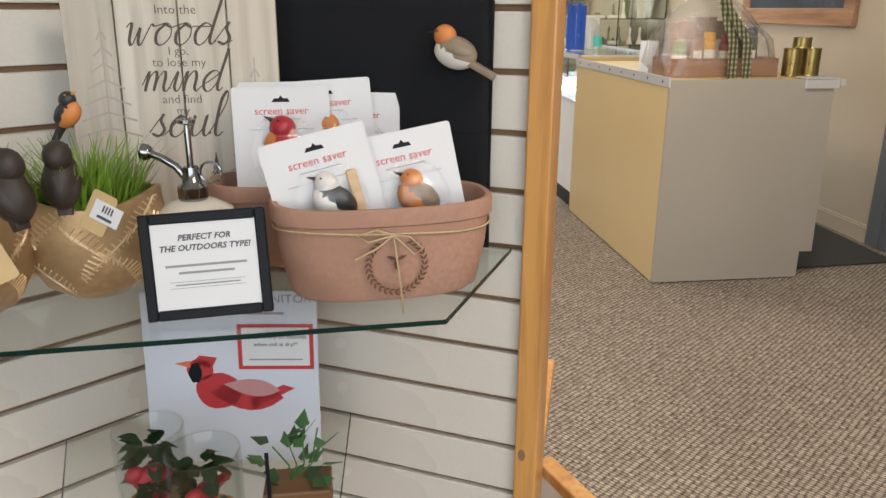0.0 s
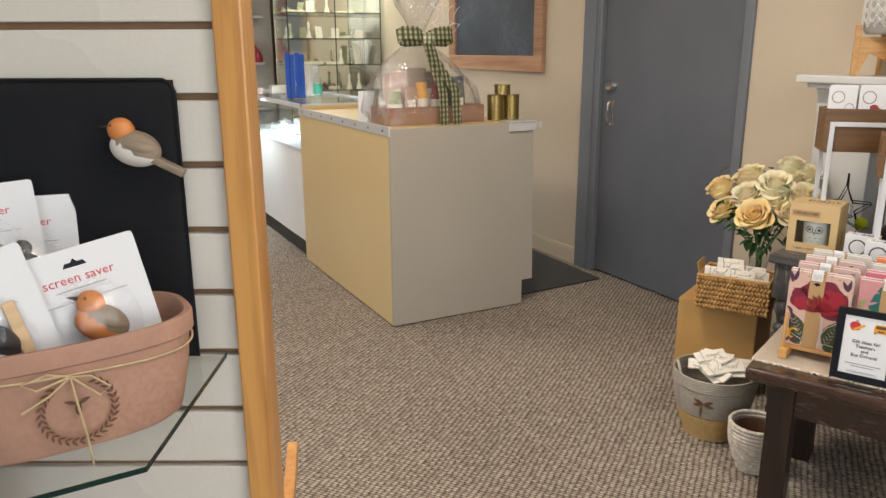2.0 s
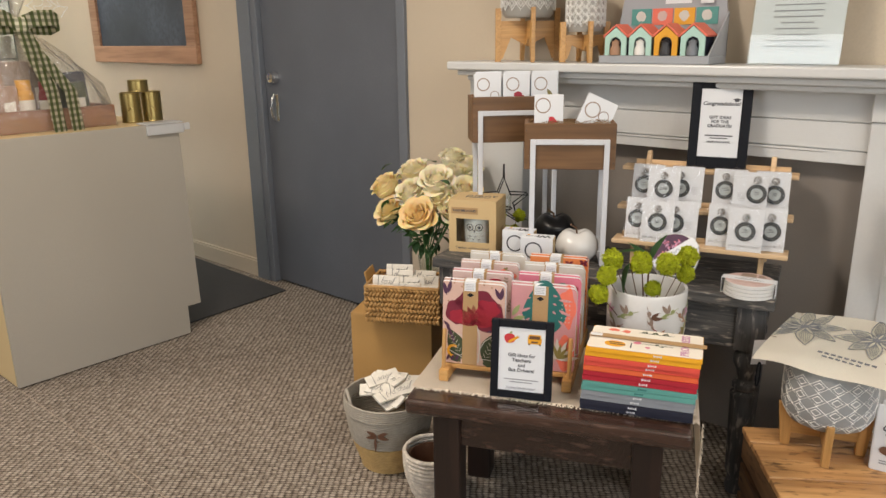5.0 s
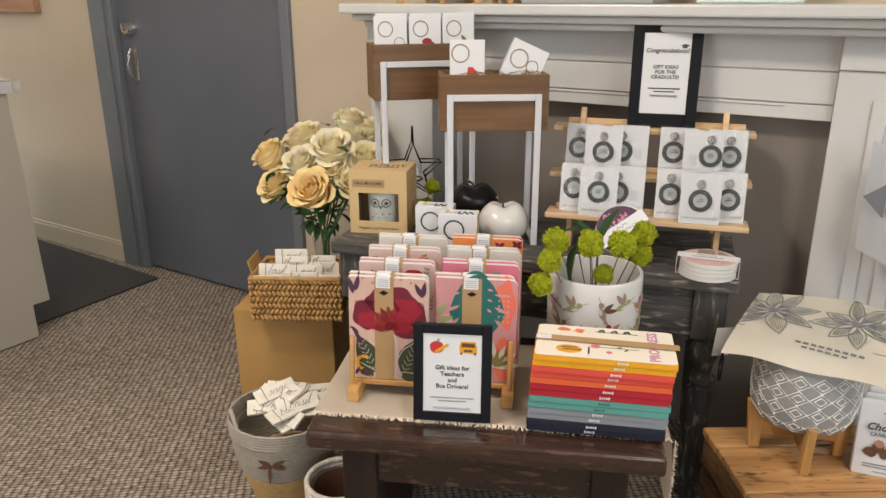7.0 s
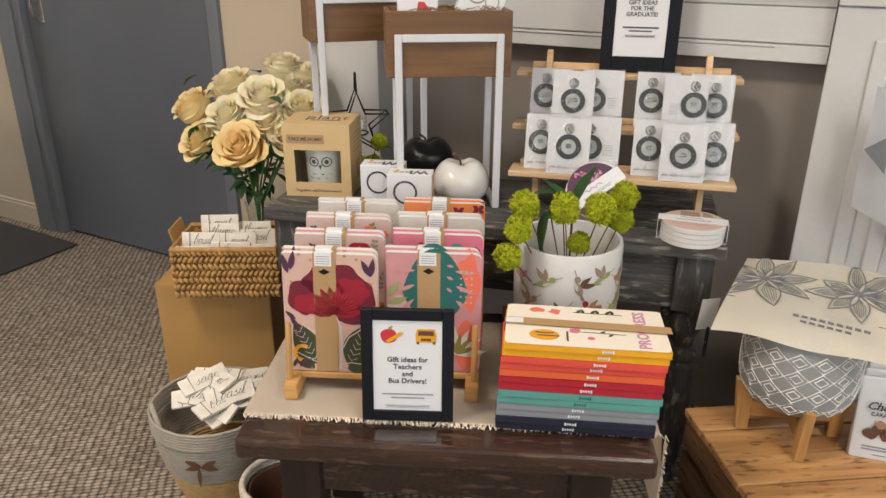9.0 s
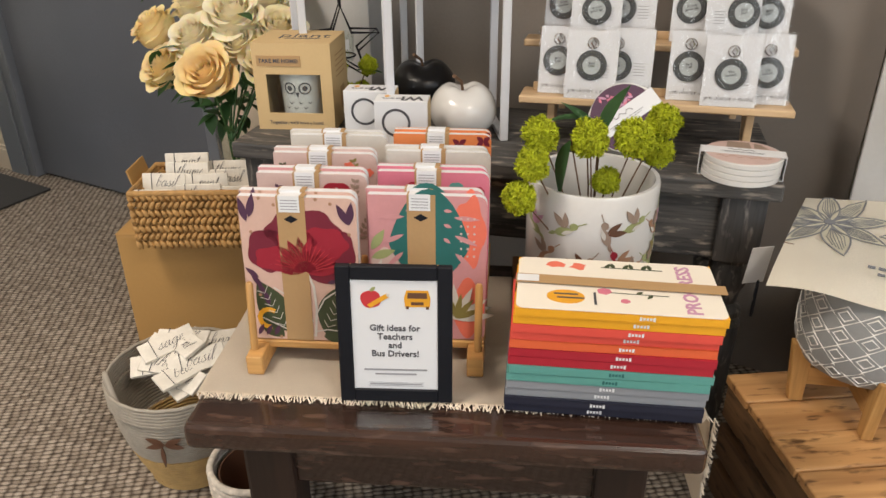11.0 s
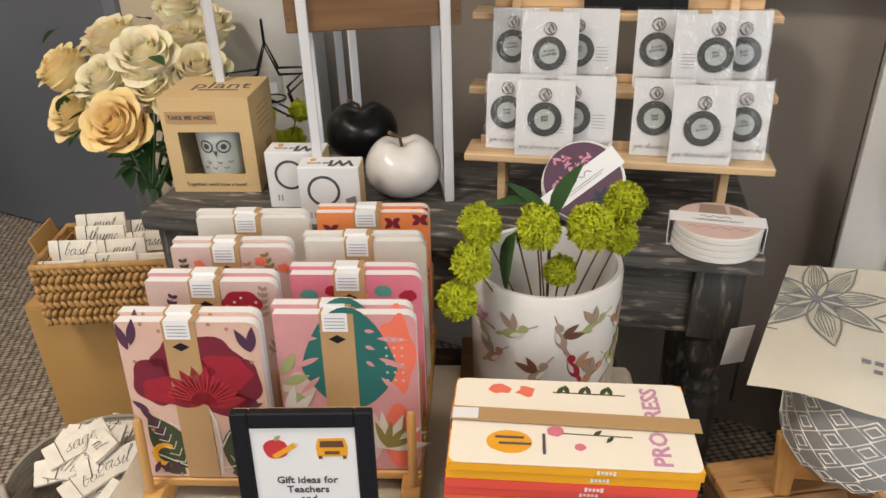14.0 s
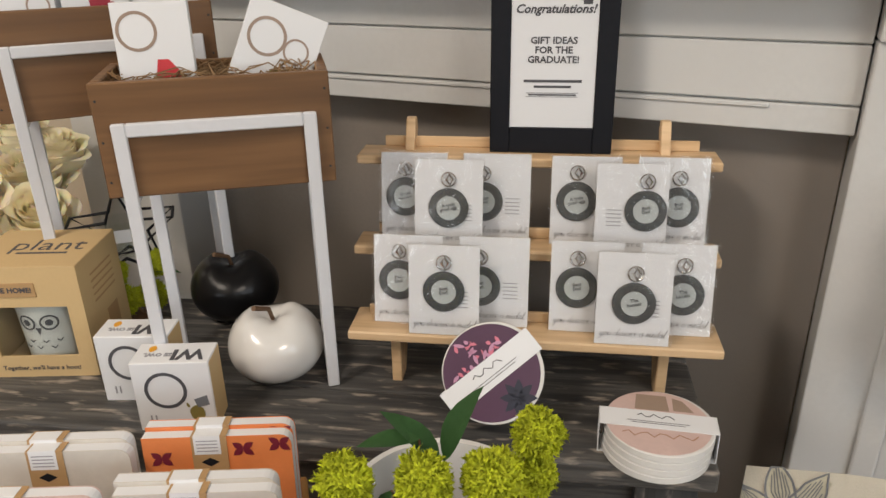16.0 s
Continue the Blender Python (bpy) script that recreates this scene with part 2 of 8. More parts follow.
def tube(points, radius, sides=8, closed=False, bm=None, taper=None):
    """A round bar along points."""
    b = bmesh.new()
    pts = [Vector(p) for p in points]
    n = len(pts)
    rings = []
    up = Vector((0.03, 0.02, 1)).normalized()
    for i, p in enumerate(pts):
        if closed:
            d = (pts[(i + 1) % n] - pts[i - 1]).normalized()
        else:
            d = (pts[min(i + 1, n - 1)] - pts[max(i - 1, 0)]).normalized()
        a = d.cross(up)
        if a.length < 1e-3:
            a = d.cross(Vector((1, 0, 0)))
        a.normalize()
        c = a.cross(d)
        r = radius if taper is None else radius + (taper - radius) * i / max(1, n - 1)
        rings.append([b.verts.new(p + a * r * math.cos(k) + c * r * math.sin(k)) for k in (2 * math.pi * j / sides for j in range(sides))])
    pairs = list(zip(rings, rings[1:])) + ([(rings[-1], rings[0])] if closed else [])
    for p, q in pairs:
        for i in range(sides):
            j = (i + 1) % sides
            b.faces.new((p[i], p[j], q[j], q[i]))
    if not closed:
        b.faces.new(rings[0][::-1])
        b.faces.new(rings[-1])
    bmesh.ops.recalc_face_normals(b, faces=b.faces)
    return join(bm, b)


def prism(outline, z0, z1, bm=None, bevel=0.0):
    """An outline in x and y, raised from z0 to z1."""
    b = bmesh.new()
    lo = [b.verts.new((x, y, z0)) for x, y in outline]
    hi = [b.verts.new((x, y, z1)) for x, y in outline]
    b.faces.new(lo[::-1])
    b.faces.new(hi)
    for i in range(len(lo)):
        j = (i + 1) % len(lo)
        b.faces.new((lo[i], lo[j], hi[j], hi[i]))
    bmesh.ops.recalc_face_normals(b, faces=b.faces)
    if bevel:
        bmesh.ops.bevel(b, geom=b.edges[:], offset=bevel, segments=2, affect="EDGES", profile=0.5)
    return join(bm, b)


def rounded(w, h, r, n=5):
    """A rounded rectangle about the origin."""
    o = []
    for cx, cy, a0 in ((w / 2 - r, h / 2 - r, 0), (-w / 2 + r, h / 2 - r, 90), (-w / 2 + r, -h / 2 + r, 180), (w / 2 - r, -h / 2 + r, 270)):
        for i in range(n + 1):
            a = radians(a0 + 90 * i / n)
            o.append((cx + r * math.cos(a), cy + r * math.sin(a)))
    return o


def circle(r, n=24, cx=0.0, cy=0.0, sy=1.0):
    return [(cx + r * math.cos(2 * math.pi * i / n), cy + sy * r * math.sin(2 * math.pi * i / n)) for i in range(n)]


def moved(bm, m):
    bm.transform(m)
    return bm


UP = pose(0, 0, 0, 90)  # turns a flat sheet in x and y so that it stands, facing -y


def words(text, size, material, parent, m, name="lettering", align="CENTER", slant=0.0, bold=0.0, thick=0.0004, label=""):
    """Raised lettering in the built-in font; it lies in x and y of m."""
    cu = bpy.data.curves.new(name, "FONT")
    cu.body, cu.size, cu.align_x, cu.align_y, cu.shear, cu.offset = text, size, align, "CENTER", slant, bold
    cu.extrude, cu.resolution_u = thick, 2
    tmp = new("tmp", cu)
    bpy.context.view_layer.update()
    me = bpy.data.meshes.new_from_object(tmp)
    bpy.data.objects.remove(tmp)
    me.materials.clear()
    me.materials.append(material)
    ob = new(name, me)
    ob.parent, ob.matrix_basis = parent, m
    if label:
        tagged(ob, label)
    return ob


CURSIVE = dict(
    a="0.75,0.85 0.45,1 0.12,0.6 0.2,0.1 0.5,0.02 0.78,0.5 0.8,0.95 0.8,0.3 0.95,0.02 1.1,0.2", b="0.1,0.3 0.5,1.7 0.35,2.1 0.2,1.6 0.2,0.3 0.45,0 0.75,0.35 0.7,0.85 0.45,0.9 0.75,0.8 0.95,0.8",
    c="0.75,0.8 0.5,1 0.15,0.6 0.2,0.12 0.5,0 0.85,0.25", d="0.75,0.85 0.45,1 0.12,0.6 0.2,0.1 0.5,0.02 0.8,0.6 0.98,2.1 0.82,0.4 0.95,0.02 1.1,0.2",
    e="0.1,0.35 0.5,0.55 0.62,0.85 0.42,1 0.18,0.65 0.22,0.12 0.5,0 0.8,0.25", g="0.75,0.85 0.45,1 0.12,0.6 0.2,0.1 0.5,0.05 0.8,0.6 0.8,0.95 0.75,-0.5 0.5,-1 0.25,-0.75 0.6,-0.2 1.05,0.2",
    h="0.1,0.3 0.5,1.7 0.38,2.1 0.2,1.6 0.18,0 0.3,0.7 0.6,1 0.75,0.7 0.75,0.2 0.9,0 1.05,0.2", i="0,0.2 0.25,1 0.22,0.25 0.38,0 0.52,0.2",
    l="0,0.2 0.45,1.5 0.38,2.1 0.2,1.6 0.22,0.3 0.4,0 0.6,0.2", m="0,0.3 0.2,1 0.2,0 0.3,0.7 0.52,1 0.62,0.7 0.62,0 0.72,0.7 0.95,1 1.05,0.7 1.05,0.2 1.2,0 1.35,0.2",
    n="0,0.3 0.2,1 0.2,0 0.3,0.7 0.55,1 0.7,0.7 0.7,0.2 0.85,0 1.0,0.2", o="0.5,1 0.15,0.6 0.2,0.1 0.5,0 0.8,0.4 0.7,0.9 0.45,0.95 0.75,0.8 0.92,0.85",
    p="0,0.3 0.25,1 0.2,-1 0.22,0.5 0.5,1 0.78,0.6 0.65,0.1 0.4,0.1 0.95,0.2", r="0,0.3 0.25,1.05 0.35,0.85 0.62,0.9 0.55,0.3 0.7,0 0.85,0.2",
    s="0,0.2 0.45,1.05 0.4,0.75 0.65,0.3 0.4,0 0.12,0.15 0.5,0.05 0.8,0.2", t="0,0.3 0.35,1.7 0.3,0.3 0.45,0 0.65,0.2",
    u="0,0.3 0.2,1 0.18,0.3 0.35,0 0.65,0.3 0.75,1 0.73,0.25 0.88,0 1.05,0.2", v="0,0.7 0.2,1 0.35,0.1 0.45,0 0.75,0.9 0.95,0.85",
    w="0,0.8 0.2,1 0.25,0.2 0.42,0 0.62,0.8 0.65,0.2 0.82,0 1.1,0.9 1.3,0.85", y="0,0.3 0.2,1 0.22,0.4 0.4,0.1 0.7,0.5 0.78,1 0.7,-0.5 0.45,-1 0.25,-0.7 0.6,-0.2 1.05,0.2")


def handwriting(text, size, pen, material, parent, m, name="lettering", slant=0.22, align=0.5):
    """Joined handwriting as a flat pen line, broader on the down strokes; size is the height of an x."""
    lines, x = [], 0.0
    for word in text.split(" "):
        pts, extra = [], []
        for ch in word:
            own = [tuple(float(v) for v in q.split(",")) for q in CURSIVE[ch].split()]
            pts += [(x + px, py) for px, py in own]
            if ch == "i":
                extra.append([(x + 0.3, 1.35), (x + 0.38, 1.45)])
            if ch == "t":
                extra.append([(x + 0.05, 1.2), (x + 0.35, 1.25), (x + 0.6, 1.3)])
            x += own[-1][0]
        lines += [pts] + extra
        x += 0.6
    wide = x - 0.6
    V, Fc = [], []
    for pts in lines:
        P = [Vector(((px - wide * align + slant * py) * size, (py - 0.5) * size)) for px, py in pts]
        path = []
        for i in range(len(P) - 1):
            p0, p1, p2, p3 = P[max(0, i - 1)], P[i], P[i + 1], P[min(len(P) - 1, i + 2)]
            for k in range(5):
                t = k / 5
                path.append(0.5 * ((2 * p1) + (p2 - p0) * t + (2 * p0 - 5 * p1 + 4 * p2 - p3) * t * t + (3 * p1 - p0 - 3 * p2 + p3) * t ** 3))
        path.append(P[-1])
        for i, p in enumerate(path):
            d = path[min(len(path) - 1, i + 1)] - path[max(0, i - 1)]
            d = d.normalized() if d.length > 1e-9 else Vector((1, 0))
            w = pen * (0.38 + 0.62 * max(0.0, -d.y)) / 2
            V += [(p.x - d.y * w, p.y + d.x * w, 0.0003 + 1e-6 * i), (p.x + d.y * w, p.y - d.x * w, 0.0003 + 1e-6 * i)]
            if i:
                b = len(V) - 4
                Fc.append((b, b + 1, b + 3, b + 2))
    me = bpy.data.meshes.new(name)
    me.from_pydata(V, [], Fc)
    me.materials.append(material)
    ob = new(name, me)
    ob.parent, ob.matrix_basis = parent, m
    return ob


def bars(rows, material, parent, m, name="print", thick=0.0004):
    """Plain bars for writing that cannot be read: rows of (centre x, centre y, width, height)."""
    b = bmesh.new()
    for x, y, w, h in rows:
        b = box(x - w / 2, x + w / 2, y - h / 2, y + h / 2, 0, thick, bm=b)
    return part(name, b, material, parent, m=m)


# ---- the room ----
X_EAST, Y_NORTH, Y_SOUTH, X_WEST = 3.14, 8.6, -1.6, -2.4


def structure(name, label, bm, material, category="wall"):
    ob = part(name, bm, material, None)
    return tagged(ob, label, category, kind="structure")


structure("floor", "brown and beige woven loop carpet floor", box(X_WEST - 0.2, X_EAST + 0.2, Y_SOUTH - 0.2, Y_NORTH + 0.2, -0.05, 0.0), M["carpet"], "floor")
structure("ceiling", "plain white painted shop ceiling", box(X_WEST - 0.2, X_EAST + 0.2, Y_SOUTH - 0.2, Y_NORTH + 0.2, CEIL, CEIL + 0.1), M["ceiling"], "ceiling")
DOOR0, DOOR1, DOORH = 2.82, 3.80, 2.06
wall = box(X_EAST, X_EAST + 0.14, Y_SOUTH, DOOR0 - 0.05, 0, CEIL)
wall = box(X_EAST, X_EAST + 0.14, DOOR1 + 0.16, Y_NORTH, 0, CEIL, bm=wall)
wall = box(X_EAST, X_EAST + 0.14, DOOR0 - 0.05, DOOR1 + 0.16, DOORH + 0.08, CEIL, bm=wall)
structure("wall_east", "beige painted wall with door and chalkboard", wall, M["wall"])
structure("wall_north", "beige painted wall behind the jewellery display", box(X_WEST, X_EAST, Y_NORTH, Y_NORTH + 0.12, 0, CEIL), M["wall"])
ws = box(X_WEST, X_EAST, Y_SOUTH - 0.12, Y_SOUTH, 0, 0.6)
ws = box(X_WEST, X_EAST, Y_SOUTH - 0.12, Y_SOUTH, 2.45, CEIL, bm=ws)
ws = box(X_WEST, -1.1, Y_SOUTH - 0.12, Y_SOUTH, 0.6, 2.45, bm=ws)
ws = box(2.3, X_EAST, Y_SOUTH - 0.12, Y_SOUTH, 0.6, 2.45, bm=ws)
structure("wall_south", "plain wall with the shop window opening", ws, M["wall"])
ww = box(X_WEST - 0.12, X_WEST, Y_SOUTH, 1.3, 0, CEIL)
ww = box(X_WEST - 0.12, X_WEST, 3.9, Y_NORTH, 0, CEIL, bm=ww)
ww = box(X_WEST - 0.12, X_WEST, 1.3, 3.9, 0, 0.8, bm=ww)
ww = box(X_WEST - 0.12, X_WEST, 1.3, 3.9, 2.4, CEIL, bm=ww)
structure("wall_west", "plain wall with the street window opening", ww, M["wall"])
bb = prism([(X_EAST - 0.014, DOOR1 + 0.165), (X_EAST, DOOR1 + 0.165), (X_EAST, Y_NORTH), (X_EAST - 0.014, Y_NORTH)], 0.0, 0.085)
bb = box(X_EAST - 0.008, X_EAST, DOOR1 + 0.165, Y_NORTH, 0.085, 0.1, 0.003, bm=bb)
structure("baseboard", "beige painted wooden baseboard with rounded top", bb, M["wall"], "baseboard")
structure("carpet_seam", "pale frayed seam between two carpet widths", box(1.6725, 1.6755, 1.9, 3.47, 0.0, 0.001), paint("carpet_seam", (0.34, 0.275, 0.21), 0.95, 0.4, 30), "trim")

# door with its frame, deadbolt and pull
door = tagged(thing("door_1", "closed dark grey painted metal door with chrome pull", "door", pose(X_EAST, DOOR0, 0)), kind="structure")
dw = DOOR1 - DOOR0
part("door_leaf", box(0.012, 0.06, 0.0, dw, 0.012, DOORH, 0.003), M["doorgrey"], door)
fr = box(-0.018, 0.13, dw + 0.004, dw + 0.16, 0, DOORH + 0.07, 0.004)
fr = box(-0.018, 0.13, -0.052, -0.004, 0, DOORH + 0.07, 0.004, bm=fr)
fr = box(-0.018, 0.13, -0.004, dw + 0.004, DOORH + 0.004, DOORH + 0.07, 0.004, bm=fr)
fr = box(-0.026, -0.018, dw + 0.05, dw + 0.155, 0, DOORH + 0.07, 0.003, bm=fr)
part("door_frame", fr, M["framegrey"], door, "grey painted door frame with a raised stop")
bolt = lathe([(0.034, 0), (0.034, 0.012), (0.026, 0.03), (0.024, 0.038), (0.0, 0.04)], 28)
smooth(part("deadbolt", bolt, M["chrome"], door, "round satin chrome deadbolt", pose(0.012, dw - 0.085, 1.107, 0, -90, 0)))
pull = tube([(0.01, 0, 0.07), (-0.02, 0, 0.065), (-0.038, 0, 0.035), (-0.042, 0, 0), (-0.038, 0, -0.035), (-0.02, 0, -0.065), (0.01, 0, -0.07)], 0.006, 10)
h = smooth(part("pull_handle", pull, M["chrome"], door, "curved chrome pull handle", pose(0.012, dw - 0.09, 0.955)))
part("handle_plate", box(0.007, 0.012, dw - 0.100, dw - 0.080, 0.885, 1.025, 0.002), M["chrome"], door)

mat_ob = thing("floor_mat", "charcoal ribbed floor mat lying by the door", "mat", pose(0, 0, 0.0))
part("mat_body", prism([(2.47, 3.60), (3.06, 3.63), (3.09, 4.7), (2.50, 4.7)], 0.0005, 0.009, bevel=0.003), M["mat"], mat_ob)

# chalkboard in a pine frame
cb = thing("chalkboard", "smudged dark chalkboard in a pine frame on the wall", "chalkboard", pose(X_EAST - 0.002, 4.36, 1.165))
part("board", box(-0.016, -0.002, 0.085, 1.15, 0.095, 0.86), M["slate"], cb)
for nm, q in (("frame_rail", (0, 1.24, 0, 0.1)), ("frame_rail", (0, 1.24, 0.855, 0.95)), ("frame_stile", (0, 0.095, 0.1, 0.855)), ("frame_stile", (1.145, 1.24, 0.1, 0.855))):
    part(nm, box(-0.032, -0.001, q[0], q[1], q[2], q[3], 0.003), M["boardwood"], cb)
# fireplace surround
MX = 2.94
man = thing("mantelpiece", "white painted wooden fireplace surround with deep shelf", "mantelpiece", pose(0, 0, 0))
tagged(man, kind="structure")
sh = box(MX, X_EAST - 0.001, 0.2, 2.378, 1.178, 1.208, 0.006)
part("mantel_shelf", sh, M["white"], man)
mold = box(MX + 0.022, X_EAST - 0.001, 0.24, 2.345, 1.158, 1.178, 0.006)
mold = box(MX + 0.045, X_EAST - 0.001, 0.27, 2.315, 1.140, 1.158, 0.005, bm=mold)
part("moulding", mold, M["white"], man)
FXP = 3.035
for z0, z1 in ((0.940, 0.9765), (0.9795, 1.0545), (1.0570, 1.140)):
    part("frieze_board", box(FXP + 0.035, X_EAST - 0.002, 0.9725, 2.10, z0, z1, 0.0015, 1), M["white"], man, "white painted frieze board with a thin shadow joint")
part("frieze_backing", box(FXP + 0.045, X_EAST - 0.003, 0.9725, 2.10, 0.95, 1.13), M["white"], man)
part("frieze_bead", box(FXP + 0.031, FXP + 0.035, 1.08, 2.10, 0.970, 0.9765, 0.0015, 1), M["white"], man)
for y0, y1 in ((2.10, 2.345), (0.67, 0.970)):
    pil = part("pilaster", box(FXP + 0.012, X_EAST - 0.002, y0, y1, 0, 1.062, 0.003), M["white"], man)
    part("capital_block", box(FXP + 0.004, X_EAST - 0.002, y0, y1, 1.063, 1.140, 0.003), M["white"], man)
    for k in range(3 if y0 < 1 else 0):
        yy = y0 + 0.055 + k * 0.066
        part("flute", box(FXP + 0.005, FXP + 0.012, yy, yy + 0.034, 0.12, 1.00, 0.004), M["white"], pil)
part("infill_board", box(X_EAST - 0.012, X_EAST - 0.003, 0.9725, 2.10, 0, 0.94), M["taupe"], man, "taupe painted board closing the fireplace")


# ---- slat wall display by the entrance ----
def along(ax, ay, bx, by, z=0.0):
    """A pose whose x runs from a to b on the plan; its y points to the left of that way."""
    return pose(ax, ay, z, 0, 0, math.degrees(math.atan2(by - ay, bx - ax)))


CORNER, POST, LEFT = (-0.017, 1.570), (0.497, 1.300), (-0.62, 1.105)
GROOVE, PITCH = 1.171, 0.0835
slatwall = thing("slatwall_display", "cream slatwall display with pine end post", "display wall", pose(0, 0, 0))
for a, b in ((CORNER, POST), (LEFT, CORNER)):
    L = math.dist(a, b)
    m = along(*a, *b)
    part("backing_panel", box(0, L, 0.006, 0.018, 0.06, 1.72), M["groove"], slatwall, "brown board seen in the grooves", m)
    base = None
    for k in range(-6, 14):
        z1 = GROOVE - PITCH * k - 0.0045
        z0 = z1 - PITCH + 0.009
        if z0 < 0.06:
            break
        if base is None:
            base = part("slat", box(0.0, L, -0.006, 0.006, 0, z1 - z0, 0.0012, 1), M["slat"], slatwall, m=m @ pose(0, 0, z0))
        else:
            again(base, m @ pose(0, 0, z0))
    part("far_side_panel", box(0, L, 0.018, 0.03, 0.06, 1.72), M["slat"], slatwall, m=m)
m = along(*CORNER, *POST)
Lp = math.dist(CORNER, POST)
part("end_post", box(Lp, Lp + 0.036, -0.018, 0.036, 0.0, 1.72, 0.003), M["pine"], slatwall, "varnished pine post with a small knot", m)
part("knot", moved(lathe([(0.0, 0), (0.006, 0.0004), (0.0, 0.0006)], 14, 1, 1.7), pose(Lp + 0.012, -0.0182, 0.585, 90)), M["groove"], slatwall, m=m)
base = prism([(-0.62, 1.0), (-0.10, 0.80), (0.62, 1.16), (0.60, 1.36), (0.02, 1.68), (-0.66, 1.2)], 0.0, 0.06, bevel=0.003)
part("base_board", base, M["pine"], slatwall)
# the rear wing's low tray with its pine lip
part("tray", box(0.0, 0.30, -0.012, 0.012, 0.30, 0.50, 0.002), M["slat"], slatwall, m=along(0.56, 1.36, 0.66, 1.05))
part("rear_rail", box(0.0, 0.43, -0.011, 0.011, 0.468, 0.50, 0.003), M["pine"], slatwall, m=along(0.545, 1.365, 0.690, 1.79))
part("tray_lip", box(0.0, 0.31, -0.016, 0.016, 0.50, 0.522, 0.003), M["pine"], slatwall, m=along(0.56, 1.36, 0.66, 1.05))

# ---- service counter ----
CX0, CX1, CY0, CY1 = 1.672, 2.445, 3.482, 4.86
ctr = thing("service_counter", "almond and putty laminate shop counter with metal edging", "counter", pose(0, 0, 0))
part("side_panel", box(CX0, CX0 + 0.02, CY0 + 0.018, CY1, 0.006, 0.925, 0.002), M["almond"], ctr, "almond yellow laminate side panel")
endp = prism([(CX0, 0.006), (CX1 - 0.035, 0.006), (CX1 - 0.035, 0.135), (CX1 + 0.03, 0.135), (CX1 + 0.01, 0.957), (CX0, 0.957)], 0, 0.018, bevel=0.0015)
part("end_panel", moved(endp, pose(0, CY0 + 0.018, 0, 90)), M["putty"], ctr, "putty grey end panel with a notched foot")
part("inner_panel", box(CX1 - 0.02, CX1, CY0 + 0.02, CY1, 0.14, 0.93), M["putty"], ctr)
part("worktop", box(CX0 + 0.006, CX1 + 0.02, CY0 + 0.019, CY1, 0.925, 0.952, 0.002), M["almond"], ctr)
part("rear_upstand", box(CX0 + 0.006, CX1, CY1 - 0.02, CY1, 0.952, 0.975, 0.002), M["almond"], ctr)
strip = part("edge_strip", box(CX0 - 0.006, CX0 + 0.004, CY0 + 0.0, CY1, 0.924, 0.968, 0.0015), M["steel"], ctr, "aluminium edge strip with dark screws")
scr = None
for k in range(8):
    o = lathe([(0.006, 0), (0.005, 0.002), (0, 0.003)], 10)
    o = part("screw", o, M["kick"], strip, m=pose(CX0 - 0.006, CY0 + 0.07 + k * 0.175, 0.946, 0, -90)) if scr is None else again(scr, pose(CX0 - 0.006, CY0 + 0.07 + k * 0.175, 0.946, 0, -90))
    scr = scr or o
clip = box(CX1 - 0.135, CX1 + 0.03, CY0 - 0.012, CY0 - 0.001, 0.915, 0.955, 0.002)
clip = box(CX1 - 0.135, CX1 + 0.03, CY0 - 0.012, CY0 + 0.08, 0.957, 0.963, 0.002, bm=clip)
clip = box(CX1 + 0.034, CX1 + 0.06, CY0 - 0.01, CY0 - 0.004, 0.925, 0.955, 0.001, bm=clip)
part("metal_bracket", clip, M["steel"], ctr, "short aluminium bracket screwed on the corner")

# ---- glass showcase ----
SX0, SX1, SY0, SY1 = 1.70, 2.30, 4.90, 6.75
case = thing("glass_showcase", "white based glass jewellery showcase, lit inside", "display case", pose(0, 0, 0))
M["casewhite"] = paint("white_laminate", (0.76, 0.75, 0.74), 0.35, 0.04)
part("base_cabinet", box(SX0, SX1, SY0, SY1, 0.10, 0.68, 0.003), M["casewhite"], case)
part("kickboard", box(SX0 + 0.01, SX1 - 0.01, SY0 + 0.01, SY1 - 0.01, 0.0, 0.10), M["kick"], case)
part("deck", box(SX0 + 0.01, SX1 - 0.01, SY0 + 0.01, SY1 - 0.01, 0.682, 0.70), paint("pale_velvet", (0.62, 0.72, 0.78), 0.8, 0.05), case)
for q in ((SX0 - 0.002, SX0 + 0.004, SY0, SY1), (SX0, SX1, SY1 - 0.006, SY1)):
    part("glass_pane", box(q[0], q[1], q[2], q[3], 0.70, 0.965), M["glass"], case)
part("top_pane", box(SX0, SX1, SY0, SY1, 0.968, 0.975), M["glass"], case)
rail = None
for x in (SX0 - 0.006, SX1 - 0.012):
    rail = box(x, x + 0.018, SY0, SY1, 0.955, 0.982, 0.002, bm=rail)
    rail = box(x, x + 0.018, SY0, SY1, 0.68, 0.702, 0.002, bm=rail)
for y in (SY0, SY1 - 0.018):
    rail = box(SX0 - 0.006, SX1 + 0.006, y, y + 0.018, 0.955, 0.982, 0.002, bm=rail)
for x, y in ((SX0 - 0.006, SY0), (SX0 - 0.006, SY1 - 0.018), (SX1 - 0.012, SY1 - 0.018)):
    rail = box(x, x + 0.016, y, y + 0.018, 0.70, 0.96, 0.002, bm=rail)
part("metal_rail", rail, M["whitewire"], case)
area_lamp("showcase_strip_light", look((SX0 + 0.35, 5.8, 0.95), (SX0 + 0.3, 5.8, 0)), 0.05, 1.6, 30, (0.82, 0.94, 1.0))
rnd = random.Random(9)
